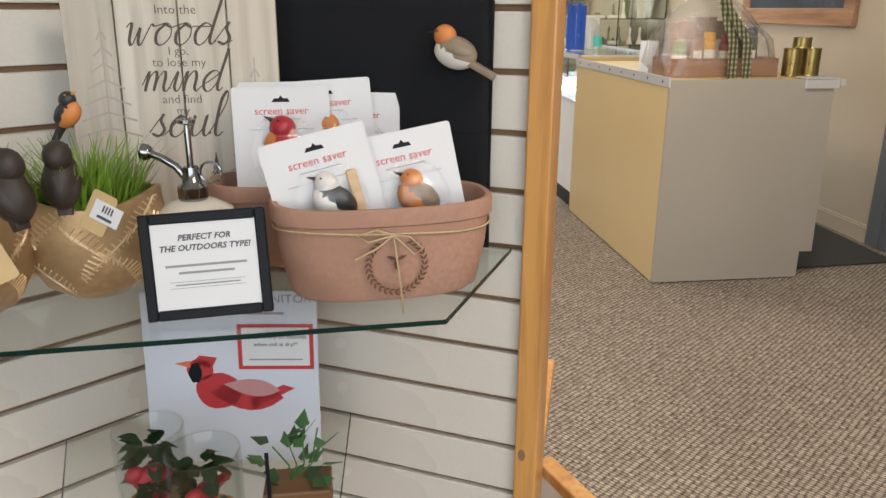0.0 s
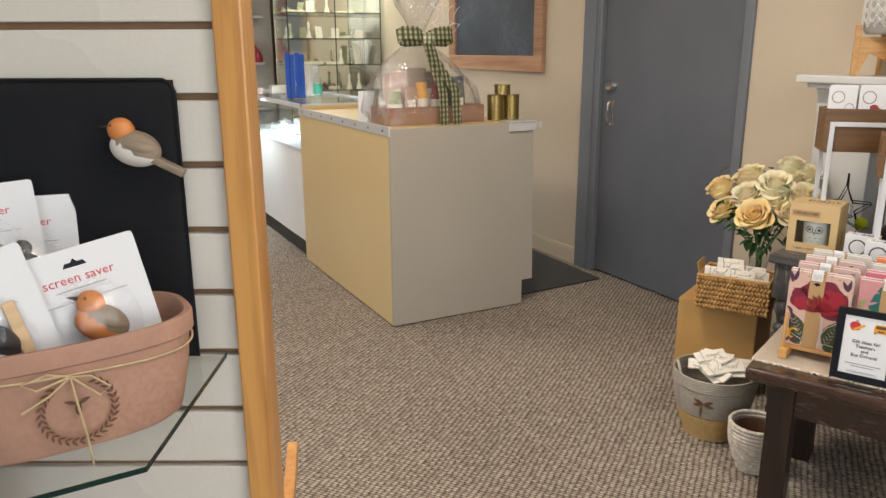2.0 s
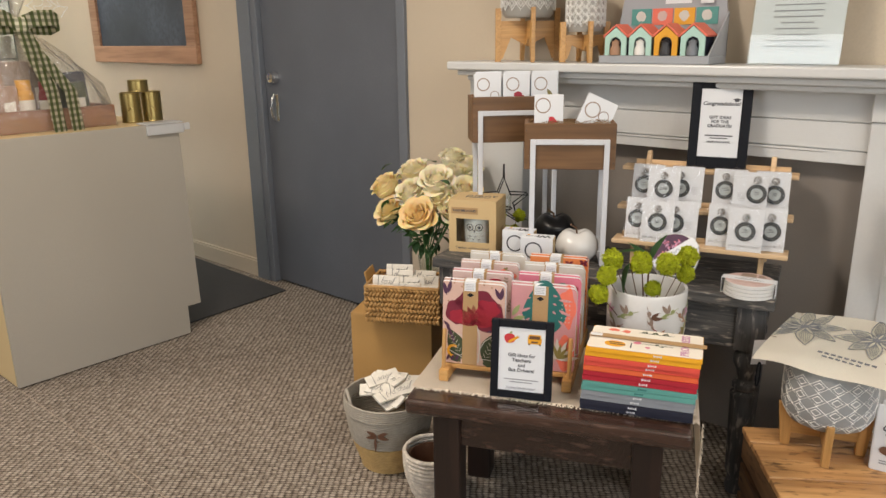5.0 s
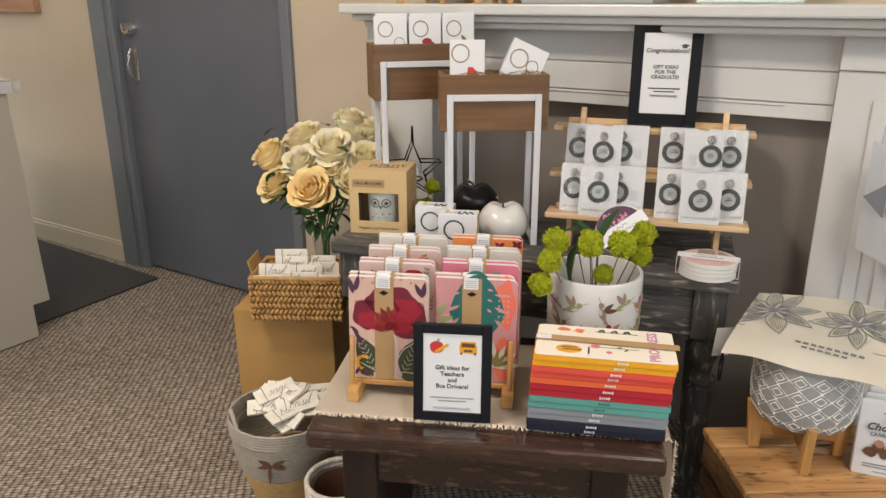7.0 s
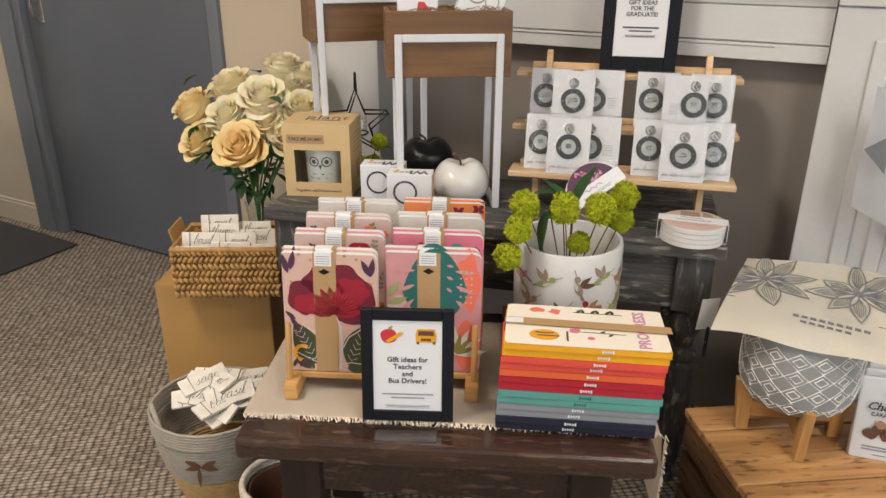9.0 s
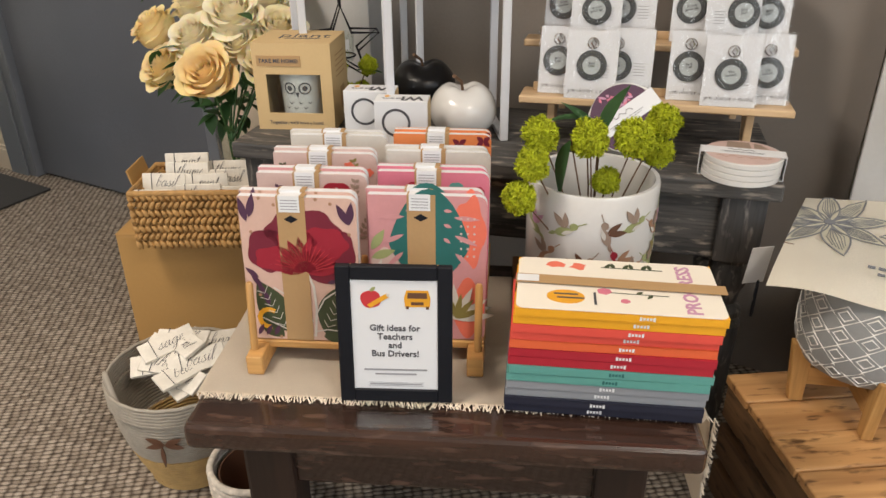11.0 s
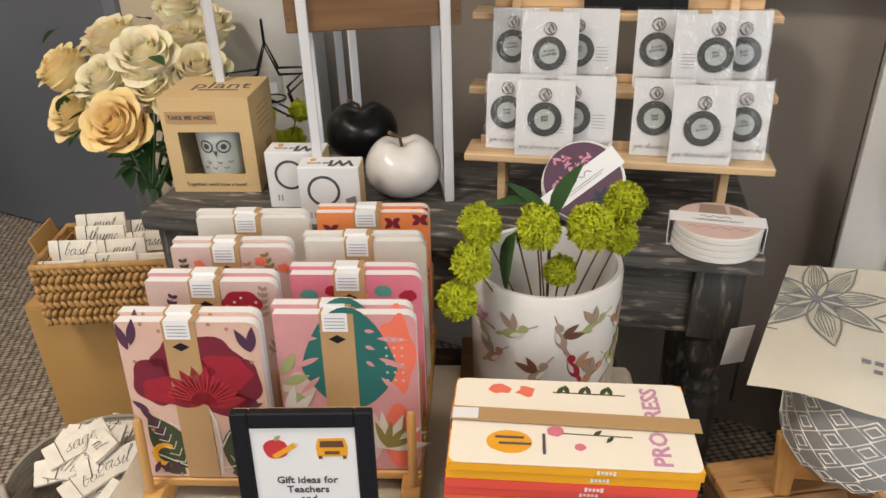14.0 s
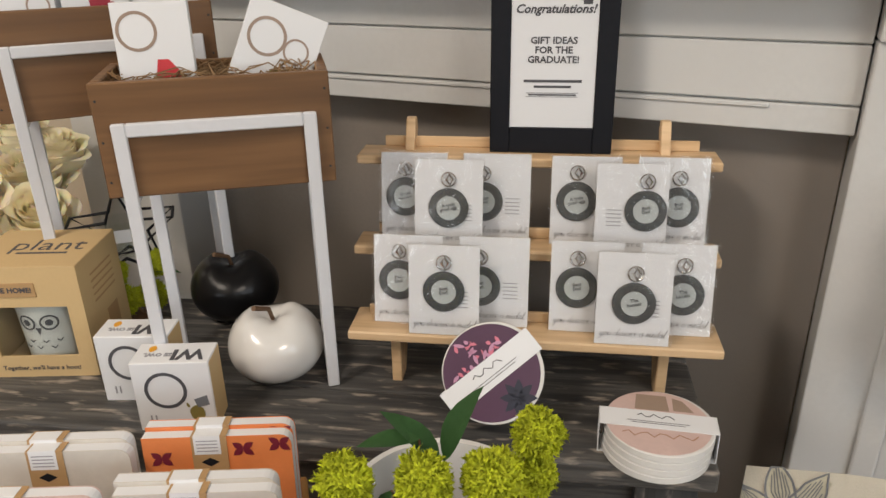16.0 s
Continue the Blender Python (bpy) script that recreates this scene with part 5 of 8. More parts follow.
for nm, mt, (ax, ay, az), r in (("white", M["ceramic"], (2.738, 1.673, TH), 0.066), ("black", paint("black_satin_ceramic", (0.006, 0.006, 0.007), 0.30, 0.1, spec=0.35), (2.862, 1.836, TH), 0.070)):
    t = thing("ceramic_apple", "%s glazed ceramic apple ornament with brown stem" % nm, "ornament", pose(ax, ay, az, 0, 0, 20), "ceramic apples")
    smooth(part("apple_body", apple(r, 0.108 if nm == "white" else 0.112), mt, t), 70)
    smooth(part("stalk", tube([(0, 0, 0.086), (-0.008, 0.002, 0.108), (-0.026, 0.008, 0.118), (-0.040, 0.012, 0.126)], 0.0028, 8, taper=0.0036), M["stem"], t), 70)
# planter boxes on white metal frames
def planter_box(m, W, D, z0, z1, ztop, label):
    """A wooden trough hung in two white bar frames; x along its front."""
    t = thing("planter_box", label, "planter", m, "planter boxes on frames")
    th = 0.012
    part("front_board", box(0, W, 0, th, z0, z1, 0.0015, 1), M["walnut"], t)
    part("back_board", box(0, W, D - th, D, z0, z1, 0.0015, 1), M["walnut"], t)
    part("end_board", box(0, th, th, D - th, z0, z1, 0.0015, 1), M["walnut"], t)
    part("end_board", box(W - th, W, th, D - th, z0, z1, 0.0015, 1), M["walnut"], t)
    part("bottom_board", box(th, W - th, th, D - th, z0 + 0.004, z0 + 0.014), M["walnut"], t)
    nails = None
    for x in (0.006, W - 0.006):
        for z in (z0 + 0.02, (z0 + z1) / 2, z1 - 0.02):
            p = part("nail", lathe([(0.0016, 0), (0.0012, 0.0006), (0, 0.0008)], 8), M["kick"], t, m=pose(x, 0, z, 90)) if nails is None else again(nails, pose(x, 0, z, 90))
            nails = nails or p
    bw, bt = 0.016, 0.008
    for y in (-bt - 0.0005, D + 0.0005):
        f = box(0.018, 0.018 + bw, y, y + bt, 0.0, ztop, 0.0015, 1)
        f = box(W - 0.018 - bw, W - 0.018, y, y + bt, 0.0, ztop, 0.0015, 1, bm=f)
        f = box(0.018 + bw, W - 0.018 - bw, y, y + bt, ztop - bw, ztop, 0.0015, 1, bm=f)
        part("bar_frame", f, M["whitewire"], t, "white powder coated square bar frame")
    for x in (0.018, W - 0.018 - bw):
        part("foot_bar", box(x, x + bw, 0.0, D, 0.0, bt, 0.001, 1), M["whitewire"], t)
        part("rest_bar", box(x, x + bw, 0.0, D, z0 - bt, z0 - 0.0004, 0.001, 1), M["whitewire"], t)
    return t


A2 = math.degrees(math.atan2(1.575 - 1.795, 2.752 - 2.600))
PL2 = pose(2.606, 1.786, TH, 0, 0, A2)
planter_box(PL2, 0.268, 0.135, 0.296, 0.432, 0.386, "brown wooden trough on a white metal frame")
PL1 = pose(2.682, 2.045, TH, 0, 0, -44)
planter_box(PL1, 0.300, 0.13, 0.345, 0.492, 0.448, "larger brown wooden trough on a tall white frame")
M["straw"] = paint("brown_paper_shred", (0.28, 0.17, 0.08), 0.8, 0.3)


def shred(m, W, D, n, seed):
    t = thing("paper_shred", "tangle of brown paper shred filling the trough", "packing", m, kind="stuff")
    rg = random.Random(seed)
    b = bmesh.new()
    for i in range(n):
        x, y, a = rg.uniform(0.02, W - 0.02), rg.uniform(0.02, D - 0.02), rg.uniform(0, 6.28)
        c, s, l = math.cos(a), math.sin(a), rg.uniform(0.02, 0.035)
        pts = [(min(W - 0.013, max(0.013, x + c * l * k + rg.uniform(-0.004, 0.004))), min(D - 0.013, max(0.013, y + s * l * k + rg.uniform(-0.004, 0.004))), rg.uniform(0, 0.018) + 0.006 * k * (2 - k)) for k in range(3)]
        b = tube(pts, 0.0009, 3, bm=b)
    part("shred", b, M["straw"], t)


shred(PL2 @ pose(0, 0, 0.415), 0.268, 0.135, 150, 3)
shred(PL1 @ pose(0, 0, 0.465), 0.300, 0.13, 60, 4)


def ring_card(m, W, H, charm, label, rings=((0.32, 0.62, 0.024),), depth=0.018, ringmat="taupe"):
    """A small white box printed with a key ring; stands and faces -y."""
    t = thing("key_ring_card", label, "box", m, "key ring boxes in the troughs")
    part("card_body", box(0, W, 0, depth, 0, H, 0.0008, 1), M["paper"], t)
    q = UP @ pose(0, 0, 0.0002)
    for x, y, r in rings:
        art(ring(r * 0.84, r, x * W, y * H), C[ringmat], t, q, "ring_print")
    if charm == "pouch":
        art([[(0.52 * W, 0.36 * H), (0.66 * W, 0.36 * H), (0.86 * W, 0.16 * H), (0.74 * W, 0.06 * H), (0.46 * W, 0.10 * H)]], C["red"], t, q, "charm_print", 0.0002)
    elif charm == "tassel":
        art([leaf(0.6 * W, 0.5 * H, 0.42 * H, 0.09 * W, -70), leaf(0.6 * W, 0.5 * H, 0.38 * H, 0.07 * W, -50)], C["olive"], t, q, "charm_print", 0.0002)
    elif charm == "berry":
        art([blob(0.55 * W, 0.3 * H, 0.16 * W, 0.12 * H, 5), blob(0.72 * W, 0.2 * H, 0.12 * W, 0.1 * H, 6)], C["crimson"], t, q, "charm_print", 0.0002)
    elif charm == "egg":
        art([blob(0.56 * W, 0.14 * H, 0.09 * W, 0.12 * H, 3, 14, 0.04)], C["olive"], t, q, "charm_print", 0.0002)
    return t


ring_card(PL2 @ pose(0.028, 0.050, 0.410, -4), 0.086, 0.102, "pouch", "white key ring box with a red pouch picture", ((0.30, 0.68, 0.023),))
ring_card(PL2 @ pose(0.150, 0.060, 0.425, -6, 24, 2), 0.096, 0.100, "egg", "tilted white key ring box with two rings", ((0.32, 0.58, 0.024), (0.72, 0.52, 0.016)))
for k, (x, ch) in enumerate(((0.010, "none"), (0.105, "berry"), (0.198, "tassel"))):
    ring_card(PL1 @ pose(x, 0.030, 0.465, -3, 0, 1.5 * (k - 1)), 0.088, 0.098, ch, "white key ring box standing in the trough", ((0.36, 0.66, 0.022),) if k else ((0.34, 0.66, 0.021), (0.76, 0.30, 0.015)))
    ring_card(PL1 @ pose(x + 0.008, 0.055, 0.470, -3), 0.088, 0.100, ch, "white key ring box standing in the trough", ((0.36, 0.66, 0.022),))

# star lantern and moss behind
ST = pose(2.842, 2.035, TH, 0, 0, -50)
lan = thing("star_lantern", "black wire star tealight holder with glass cup", "candle holder", ST)
sp = []
for k in range(10):
    r = 0.085 if k % 2 == 0 else 0.036
    sp.append((r * math.sin(math.pi * k / 5), r * math.cos(math.pi * k / 5)))
for y in (-0.026, 0.026):
    part("star_frame", tube([(x, y, z + 0.125) for x, z in sp], 0.0032, 6, closed=True), M["black"], lan)
for x, z in sp[::2]:
    part("cross_wire", tube([(x, -0.026, z + 0.125), (x, 0.026, z + 0.125)], 0.0026, 6), M["black"], lan)
part("hanger", tube([(0, -0.026, 0.21), (0, -0.006, 0.255), (0, 0.006, 0.255), (0, 0.026, 0.21)], 0.0026, 6), M["black"], lan)
smooth(part("glass_cup", lathe([(0.024, 0.088), (0.026, 0.092), (0.028, 0.15), (0.0265, 0.15), (0.024, 0.093), (0, 0.092)], 24), M["glass"], lan))
part("cup_ring", tube([(0.029 * math.cos(a), 0.029 * math.sin(a), 0.10) for a in (2 * math.pi * i / 20 for i in range(20))], 0.002, 5, closed=True), M["black"], lan)
part("price_tag", box(-0.014, 0.014, -0.0295, -0.029, 0.118, 0.140), M["paper"], lan)
ms = thing("moss_plant", "low artificial moss ball sprig on the table", "plant", pose(2.795, 1.975, TH))
smooth(part("stub", lathe([(0.02, 0.0), (0.022, 0.006), (0.0, 0.01)], 14), M["stem"], ms))
for i, (dx, dy, dz, r) in enumerate(((-0.02, 0.03, 0.085, 0.026), (-0.012, 0.02, 0.035, 0.026), (0.025, 0.0, 0.03, 0.026), (0.03, -0.02, 0.09, 0.022))):
    sprig(ms, (0, 0, 0.005), (dx, dy, dz), r, 20 + i)
smooth(part("leaf", leaf_mesh(0.06, 0.028), M["foliage"], ms, m=pose(0.01, 0, 0.08, 0, -10, -60)), 60)

# three-tier rack with key chains
RO = along(2.745, 1.557, 2.870, 1.090, TH)
RLN = 0.484
rack = thing("display_rack", "three tier pale pine tabletop display rack", "rack", RO)
tiers = [(-0.008, 0.080, 0.0), (0.075, 0.168, 0.006), (0.145, 0.277, 0.012)]
for y, z, ins in tiers:
    part("ledge", box(-ins, RLN + 0.3 * ins, y, y + (0.072 if z < 0.1 else 0.055), z, z + 0.013, 0.002, 1), M["pale"], rack)
    part("ledge_back", box(0.02, RLN - 0.02, y + 0.050, y + 0.055, z + 0.0132, z + 0.028, 0.001, 1), M["pale"], rack)
for x in (0.052, RLN - 0.075):
    up = prism([(0.03, 0.0), (0.052, 0.0), (0.214, 0.318), (0.208, 0.332), (0.196, 0.332), (0.190, 0.318)], 0, 0.014, bevel=0.002)
    part("slanted_upright", moved(up, Matrix(((0, 0, 1, x), (1, 0, 0, 0), (0, 1, 0, 0), (0, 0, 0, 1)))), M["pale"], rack)
    ft = box(x, x + 0.014, 0.02, 0.05, 0, 0.079, 0.0015, 1)
    part("front_foot", ft, M["pale"], rack)
    part("rear_strut", moved(box(x, x + 0.014, -0.012, 0.012, 0, 0.25, 0.0015, 1), pose(0, 0.262, 0, 8)), M["pale"], rack)

M["rubber"] = paint("dark_grey_enamel", (0.055, 0.062, 0.066), 0.4, 0.1)
M["disc"] = paint("silver_disc", (0.50, 0.54, 0.54), 0.35, 0.06, 12, 200, 0.02, 0.2)


def key_card(m, text, hang, tone, seed):
    """A white card in a clear sleeve with a round key chain; stands, leans back, faces -y."""
    rg = random.Random(seed)
    t = thing("key_chain_card", "white card with a round grey key chain in a clear sleeve", "key chain", m, "key chain cards on the rack")
    W, H = 0.092, 0.121
    part("card", box(-W / 2, W / 2, 0, 0.0009, 0, H, 0.0003, 1), M["paper"], t)
    part("sleeve", box(-W / 2 - 0.0025, W / 2 + 0.003, -0.0052, -0.0048, -0.0005, H + 0.004), M["sleeve"], t, "clear crinkled plastic sleeve")
    dx, dz = hang
    md = lathe([(0.0160, 0.0030), (0.0167, 0.0038), (0.0235, 0.0040), (0.0262, 0.0034), (0.0270, 0.0026), (0.0270, 0), (0, 0)][::-1], 30)
    dk = smooth(part("medal", md, M["rubber"], t, "dark round enamel medal", pose(dx, 0, dz, 90)), 30)
    part("medal_face", lathe([(0.0163, 0.0), (0.0161, 0.0009), (0, 0.001)], 28), M["disc"], dk, m=pose(0, 0, 0.0028))
    for k, s in enumerate(text):
        words(s, 0.0064, M["ink"], dk, pose(0, 0.0045 - 0.0054 * k, 0.0040, 0, 0, 12), bold=0.0001)
    ry = dz + 0.0300
    part("split_ring", tube([(dx + 0.0095 * math.cos(a), -0.0025, ry + 0.009 + 0.0095 * math.sin(a)) for a in (2 * math.pi * i / 18 for i in range(18))], 0.0011, 5, closed=True), M["chrome"], t)
    cl = tube([(dx + 0.002, -0.003, ry + 0.002), (dx - 0.003, -0.0038, ry + 0.009), (dx + 0.001, -0.003, ry + 0.016), (dx + 0.006, -0.003, ry + 0.009)], 0.0021, 6, closed=True)
    part("clasp", cl, M["chrome"], t, m=pose(0, 0, 0, 0, 0, 0))
    handwriting("you deserve a medal", 0.0048, 0.0006, M["ink"], t, pose(0.0, -0.0002, 0.014, 90), slant=0.4)
    bars([(0.022 if dx < 0.005 else -0.022, 0.060 - 0.0052 * k, 0.019, 0.0011) for k in range(5)], M["inklight"], t, UP @ pose(0, 0, 0.0002))
    return t


TXT = [["Great", "teacher"], ["Great", "work"], ["A truly", "good egg"], ["Best", "Dad"], ["Best", "Dad"], ["Best", "Dad"], ["The", "honest"], ["The", "honest"]]
for row, (ty, tz) in enumerate(((tiers[1][0], tiers[1][1]), (tiers[0][0], tiers[0][1]))):
    for g, gx in enumerate((0.132, 0.366)):
        for k, (ox, oy, dz) in enumerate(((-0.058, 0.033, 0.0), (0.056, 0.036, 0.0), (0.0 - 0.006 * (1 - g), 0.006, 0.0))):
            hang = (((-0.010 if k == 0 else 0.010 if k == 1 else 0.0) if not (g and k == 2 and row == 0) else 0.018), 0.056 + 0.004 * ((row + g + k) % 2))
            if k < 2:
                hang = (-0.012, 0.060) if k == 0 else ((-0.018 if not g else 0.008), 0.055)
            key_card(RO @ pose(gx + ox + 0.003 * row, ty + oy - 0.002, tz + 0.0135, -11 if k < 2 else -9), TXT[(3 * row + k + 2 * g) % 8], hang, 0, row * 10 + g * 3 + k)

GR = frame_sign("black framed sign with gift ideas for graduates", 0.168, 0.262, 0.027, RO @ pose(0.258, 0.172, 0.2905, -3), border_bottom=0.036)
for k, s in enumerate(("GIFT IDEAS", "FOR THE", "GRADUATE!")):
    words(s, 0.0125, M["ink"], GR, on(GR, 0, 0.152 - 0.0125 * k), bold=0.0003)
words("Congratulations!", 0.0155, M["ink"], GR, on(GR, 0, 0.192), slant=0.3, bold=0.0004)
art([[(0.03, 0.2045), (0.042, 0.209), (0.054, 0.205), (0.043, 0.2005)], [(0.036, 0.198), (0.048, 0.198), (0.048, 0.2025), (0.036, 0.2025)]], M["ink"], GR, UP @ pose(0, 0, -0.0027), "cap_picture")
bars([(0, 0.099, 0.078, 0.0035), (0, 0.0915, 0.05, 0.003), (0, 0.083, 0.07, 0.0006), (0, 0.0805, 0.064, 0.0018), (0, 0.078, 0.07, 0.0006)], M["ink"], GR, on(GR, 0, 0))


# coaster sets
def coasters(m, label, up, hue):
    t = thing("coaster_set", label, "coasters", m, "coaster sets")
    for k in range(4):
        c = smooth(part("coaster", lathe([(0.052, 0), (0.0535, 0.001), (0.0535, 0.0088), (0.052, 0.0098), (0, 0.0098)], 44), M["ceramic"], t, m=pose(0.0006 * k, 0, 0.0102 * k)), 30)
    top = 0.0102 * 3 + 0.0098
    part("printed_face", prism(circle(0.0512, 44), top, top + 0.0004), C[hue], t, "printed round coaster face")
    rg = random.Random(5)
    if up:
        for nm, ks in (("rose", 22), ("plum", 20), ("mauve", 16)):
            art([leaf(-0.012 + 0.024 * rg.uniform(-1, 1), 0.012 + 0.022 * rg.uniform(-1, 1), rg.uniform(0.006, 0.014), 0.004, rg.uniform(0, 360)) for _ in range(ks)], C[nm], t, pose(0, 0, top + 0.0004), "petal_print", 0.0003 * ("rpm".index(nm[0])))
        art([leaf(0.028, -0.026, 0.02, 0.009, a) for a in range(0, 360, 45)], C["navy"], t, pose(0, 0, top + 0.0004), "petal_print")
    else:
        art([[(-0.022, 0.018), (0.012, 0.018), (0.010, 0.044), (-0.02, 0.044)], [(0.016, 0.02), (0.036, 0.02), (0.026, 0.038), (0.016, 0.042)]], C["taupe"], t, pose(0, 0, top + 0.0004), "stamp_print")
        art([stroke([(-0.035 + 0.006 * i, -0.022 + 0.004 * math.sin(i * 2.2)) for i in range(13)], 0.0012)], C["feather"], t, pose(0, 0, top + 0.0004), "script_print")
    bd = box(-0.057, 0.057, -0.013, 0.015, top + 0.0008, top + 0.0016)
    for sx in (-1, 1):
        bd = box(sx * 0.057 - 0.0004, sx * 0.057 + 0.0004, -0.013, 0.015, -0.0006, top + 0.0016, bm=bd)
    bd = box(-0.057, 0.057, -0.013, 0.015, -0.0006, -0.0001, bm=bd)
    part("paper_band", bd, M["paper"], t, "white paper band", pose(0, 0, 0, 0, 0, 0 if not up else 38))
    q = pose(0, 0, top + 0.0018, 0, 0, 0 if not up else 38)
    art([stroke([(-0.02 + 0.004 * i, 0.006 + 0.003 * math.sin(i * 1.9)) for i in range(10)], 0.001), stroke([(-0.03, -0.003), (0.03, -0.003)], 0.0006), stroke([(-0.026, -0.006), (0.026, -0.006)], 0.0006)], M["ink"], t, q, "band_print")


coasters(pose(2.762, 1.150, TH + 0.0008, 0, 0, TANG - 4) @ Matrix.Diagonal((1.20, 1.20, 0.98, 1)), "stack of four round coasters in a paper band", False, "palepink")
coasters(pose(2.738, 1.352, TH + 0.0515, 0, 0, TANG + 6) @ pose(0, 0.030, 0.006, 58) @ Matrix.Scale(1.17, 4), "floral round coasters standing on edge in paper band", True, "plum")

# ---- wicker basket and garden tags ----
BK = along(2.405, 2.297, 2.535, 2.070, 0.3555)
wb = thing("wicker_basket", "rectangular woven seagrass basket on a cardboard box", "basket", BK)
M["wicker"] = paint("seagrass", (0.44, 0.25, 0.085), 0.65, 0.3, 45, 160, 0.4)
WL, WD, WHt = 0.262, 0.185, 0.128
inner = box(0.012, WL - 0.012, 0.012, 0.016, 0.002, WHt - 0.01)
inner = box(0.012, WL - 0.012, WD - 0.016, WD - 0.012, 0.002, WHt - 0.01, bm=inner)
inner = box(0.012, 0.016, 0.016, WD - 0.016, 0.002, WHt - 0.01, bm=inner)
inner = box(WL - 0.016, WL - 0.012, 0.016, WD - 0.016, 0.002, WHt - 0.01, bm=inner)
inner = box(0.012, WL - 0.012, 0.012, WD - 0.012, 0.001, 0.006, bm=inner)
part("lining", inner, M["wicker"], wb)


def woven_strands(length, rows, h):
    me = bpy.data.meshes.new("grain")
    g = bmesh.new()
    bmesh.ops.create_icosphere(g, subdivisions=1, radius=1)
    vs = np.array([v.co[:] for v in g.verts])
    fs = np.array([[v.index for v in f.verts] for f in g.faces])
    g.free()
    V, Fc = [], []
    n = int(length / 0.0125)
    for r_ in range(rows):
        s = 1 if r_ % 2 else -1
        rot = np.array(Euler((0, radians(s * 32), 0)).to_matrix())
        for i in range(n):
            k = vs * np.array((0.0062, 0.0062, h / rows * 0.68)) * (1 + 0.12 * math.sin(i * 5.1 + r_))
            Fc.append(fs + len(V) * len(vs))
            V.append(k @ rot.T + np.array(((i + 0.5 + 0.25 * (r_ % 2)) * length / n, 0.005, (r_ + 0.5) * h / rows)))
    me.from_pydata(np.vstack(V).tolist(), [], np.vstack(Fc).tolist())
    me.materials.append(M["wicker"])
    me.shade_smooth()
    return me


for nm, L_, mm in (("f", WL, pose(0, 0, 0)), ("b", WL, pose(WL, WD, 0, 0, 0, 180)), ("l", WD, pose(0, WD, 0, 0, 0, -90)), ("r", WD, pose(WL, 0, 0, 0, 0, 90))):
    o = new("woven_side", woven_strands(L_, 7, WHt))
    o.parent, o.matrix_basis = wb, mm
    tagged(o, kind="stuff")
rim = tube([(0.005, 0.005, WHt), (WL - 0.005, 0.005, WHt), (WL - 0.005, WD - 0.005, WHt), (0.005, WD - 0.005, WHt)], 0.007, 8, closed=True)
smooth(part("rim", rim, M["wicker"], wb), 80)

M["tagwood"] = paint("whitewashed_wood", (0.76, 0.72, 0.64), 0.7, 0.14, 30, 160, 0.3)


def garden_tag(m, text, label="whitewashed wooden plant tag with script lettering", group="wooden plant tags", W=0.086, H=0.036):
    t = thing("plant_tag", label, "tag", m, group)
    part("board", box(-W / 2, W / 2, 0, 0.007, 0, H, 0.001, 1), M["tagwood"], t)
    handwriting(text, H * 0.30, 0.0014, M["ink"], t, pose(0.004, -0.0002, H * 0.45, 90), slant=0.45)
    part("twine", tube([(-W * 0.28, -0.0012, 0), (-W * 0.28, -0.0012, H), (-W * 0.28, 0.008, H + 0.001)], 0.0008, 4), M["ink"], t)
    return t


for k, (x, y, z, tilt, turn, s) in enumerate(((0.046, 0.016, 0.112, -14, 0, "mint"), (0.142, 0.03, 0.118, -10, 2, "thyme"), (0.215, 0.035, 0.110, -12, 4, "mint"), (0.06, 0.060, 0.132, -16, -3, "basil"), (0.15, 0.062, 0.130, -14, 3, "mint"), (0.10, 0.10, 0.142, -16, -2, "thyme"), (0.19, 0.10, 0.125, -18, 4, "basil"), (0.09, 0.14, 0.150, -14, 3, "mint"), (0.17, 0.15, 0.128, -20, 2, "thyme"))):
    garden_tag(BK @ pose(x, y, z - 0.022, tilt, 0, turn), s, W=0.096, H=0.040)
flap = thing("cardboard_flap", "folded cardboard flap standing in the basket", "cardboard", BK @ pose(0.0, 0.06, 0.09, 0, -14, 0))
part("flap", box(0.0, 0.004, 0.0, 0.10, 0, 0.07, 0.001, 1), M["cardboard"], flap)

# ---- rope basket on the floor ----
RB = pose(2.256, 2.036, 0.0)
rb = thing("rope_basket", "grey and natural coiled rope basket with dragonfly charm", "basket", RB)
M["rope"] = paint("grey_cotton_rope", (0.36, 0.325, 0.27), 0.85, 0.12, 60, 300, 0.5)
M["jute"] = paint("natural_jute", (0.50, 0.33, 0.13), 0.8, 0.15, 60, 300, 0.5)
for (z0, z1, mt) in ((0.0, 0.088, "jute"), (0.088, 0.232, "rope")):
    b = bmesh.new()
    z = z0 + 0.006
    while z < z1:
        r = 0.088 + 0.046 * math.sin(min(1, z / 0.2) * math.pi / 2) + (0.004 if z > 0.19 else 0)
        b = tube([(r * math.cos(a), r * math.sin(a), z + 0.0070 * a / (2 * math.pi) + 0.0006 * math.sin(22 * a)) for a in (2 * math.pi * i / 88 for i in range(88))], 0.0038, 6, closed=True, bm=b)
        z += 0.0070
    tagged(smooth(part("coil_wall", b, M[mt], rb), 80), kind="stuff")
part("basket_floor", moved(lathe([(0.094, 0.0), (0.094, 0.01), (0, 0.01)], 36), pose(0, 0, 0.001)), M["jute"], rb)
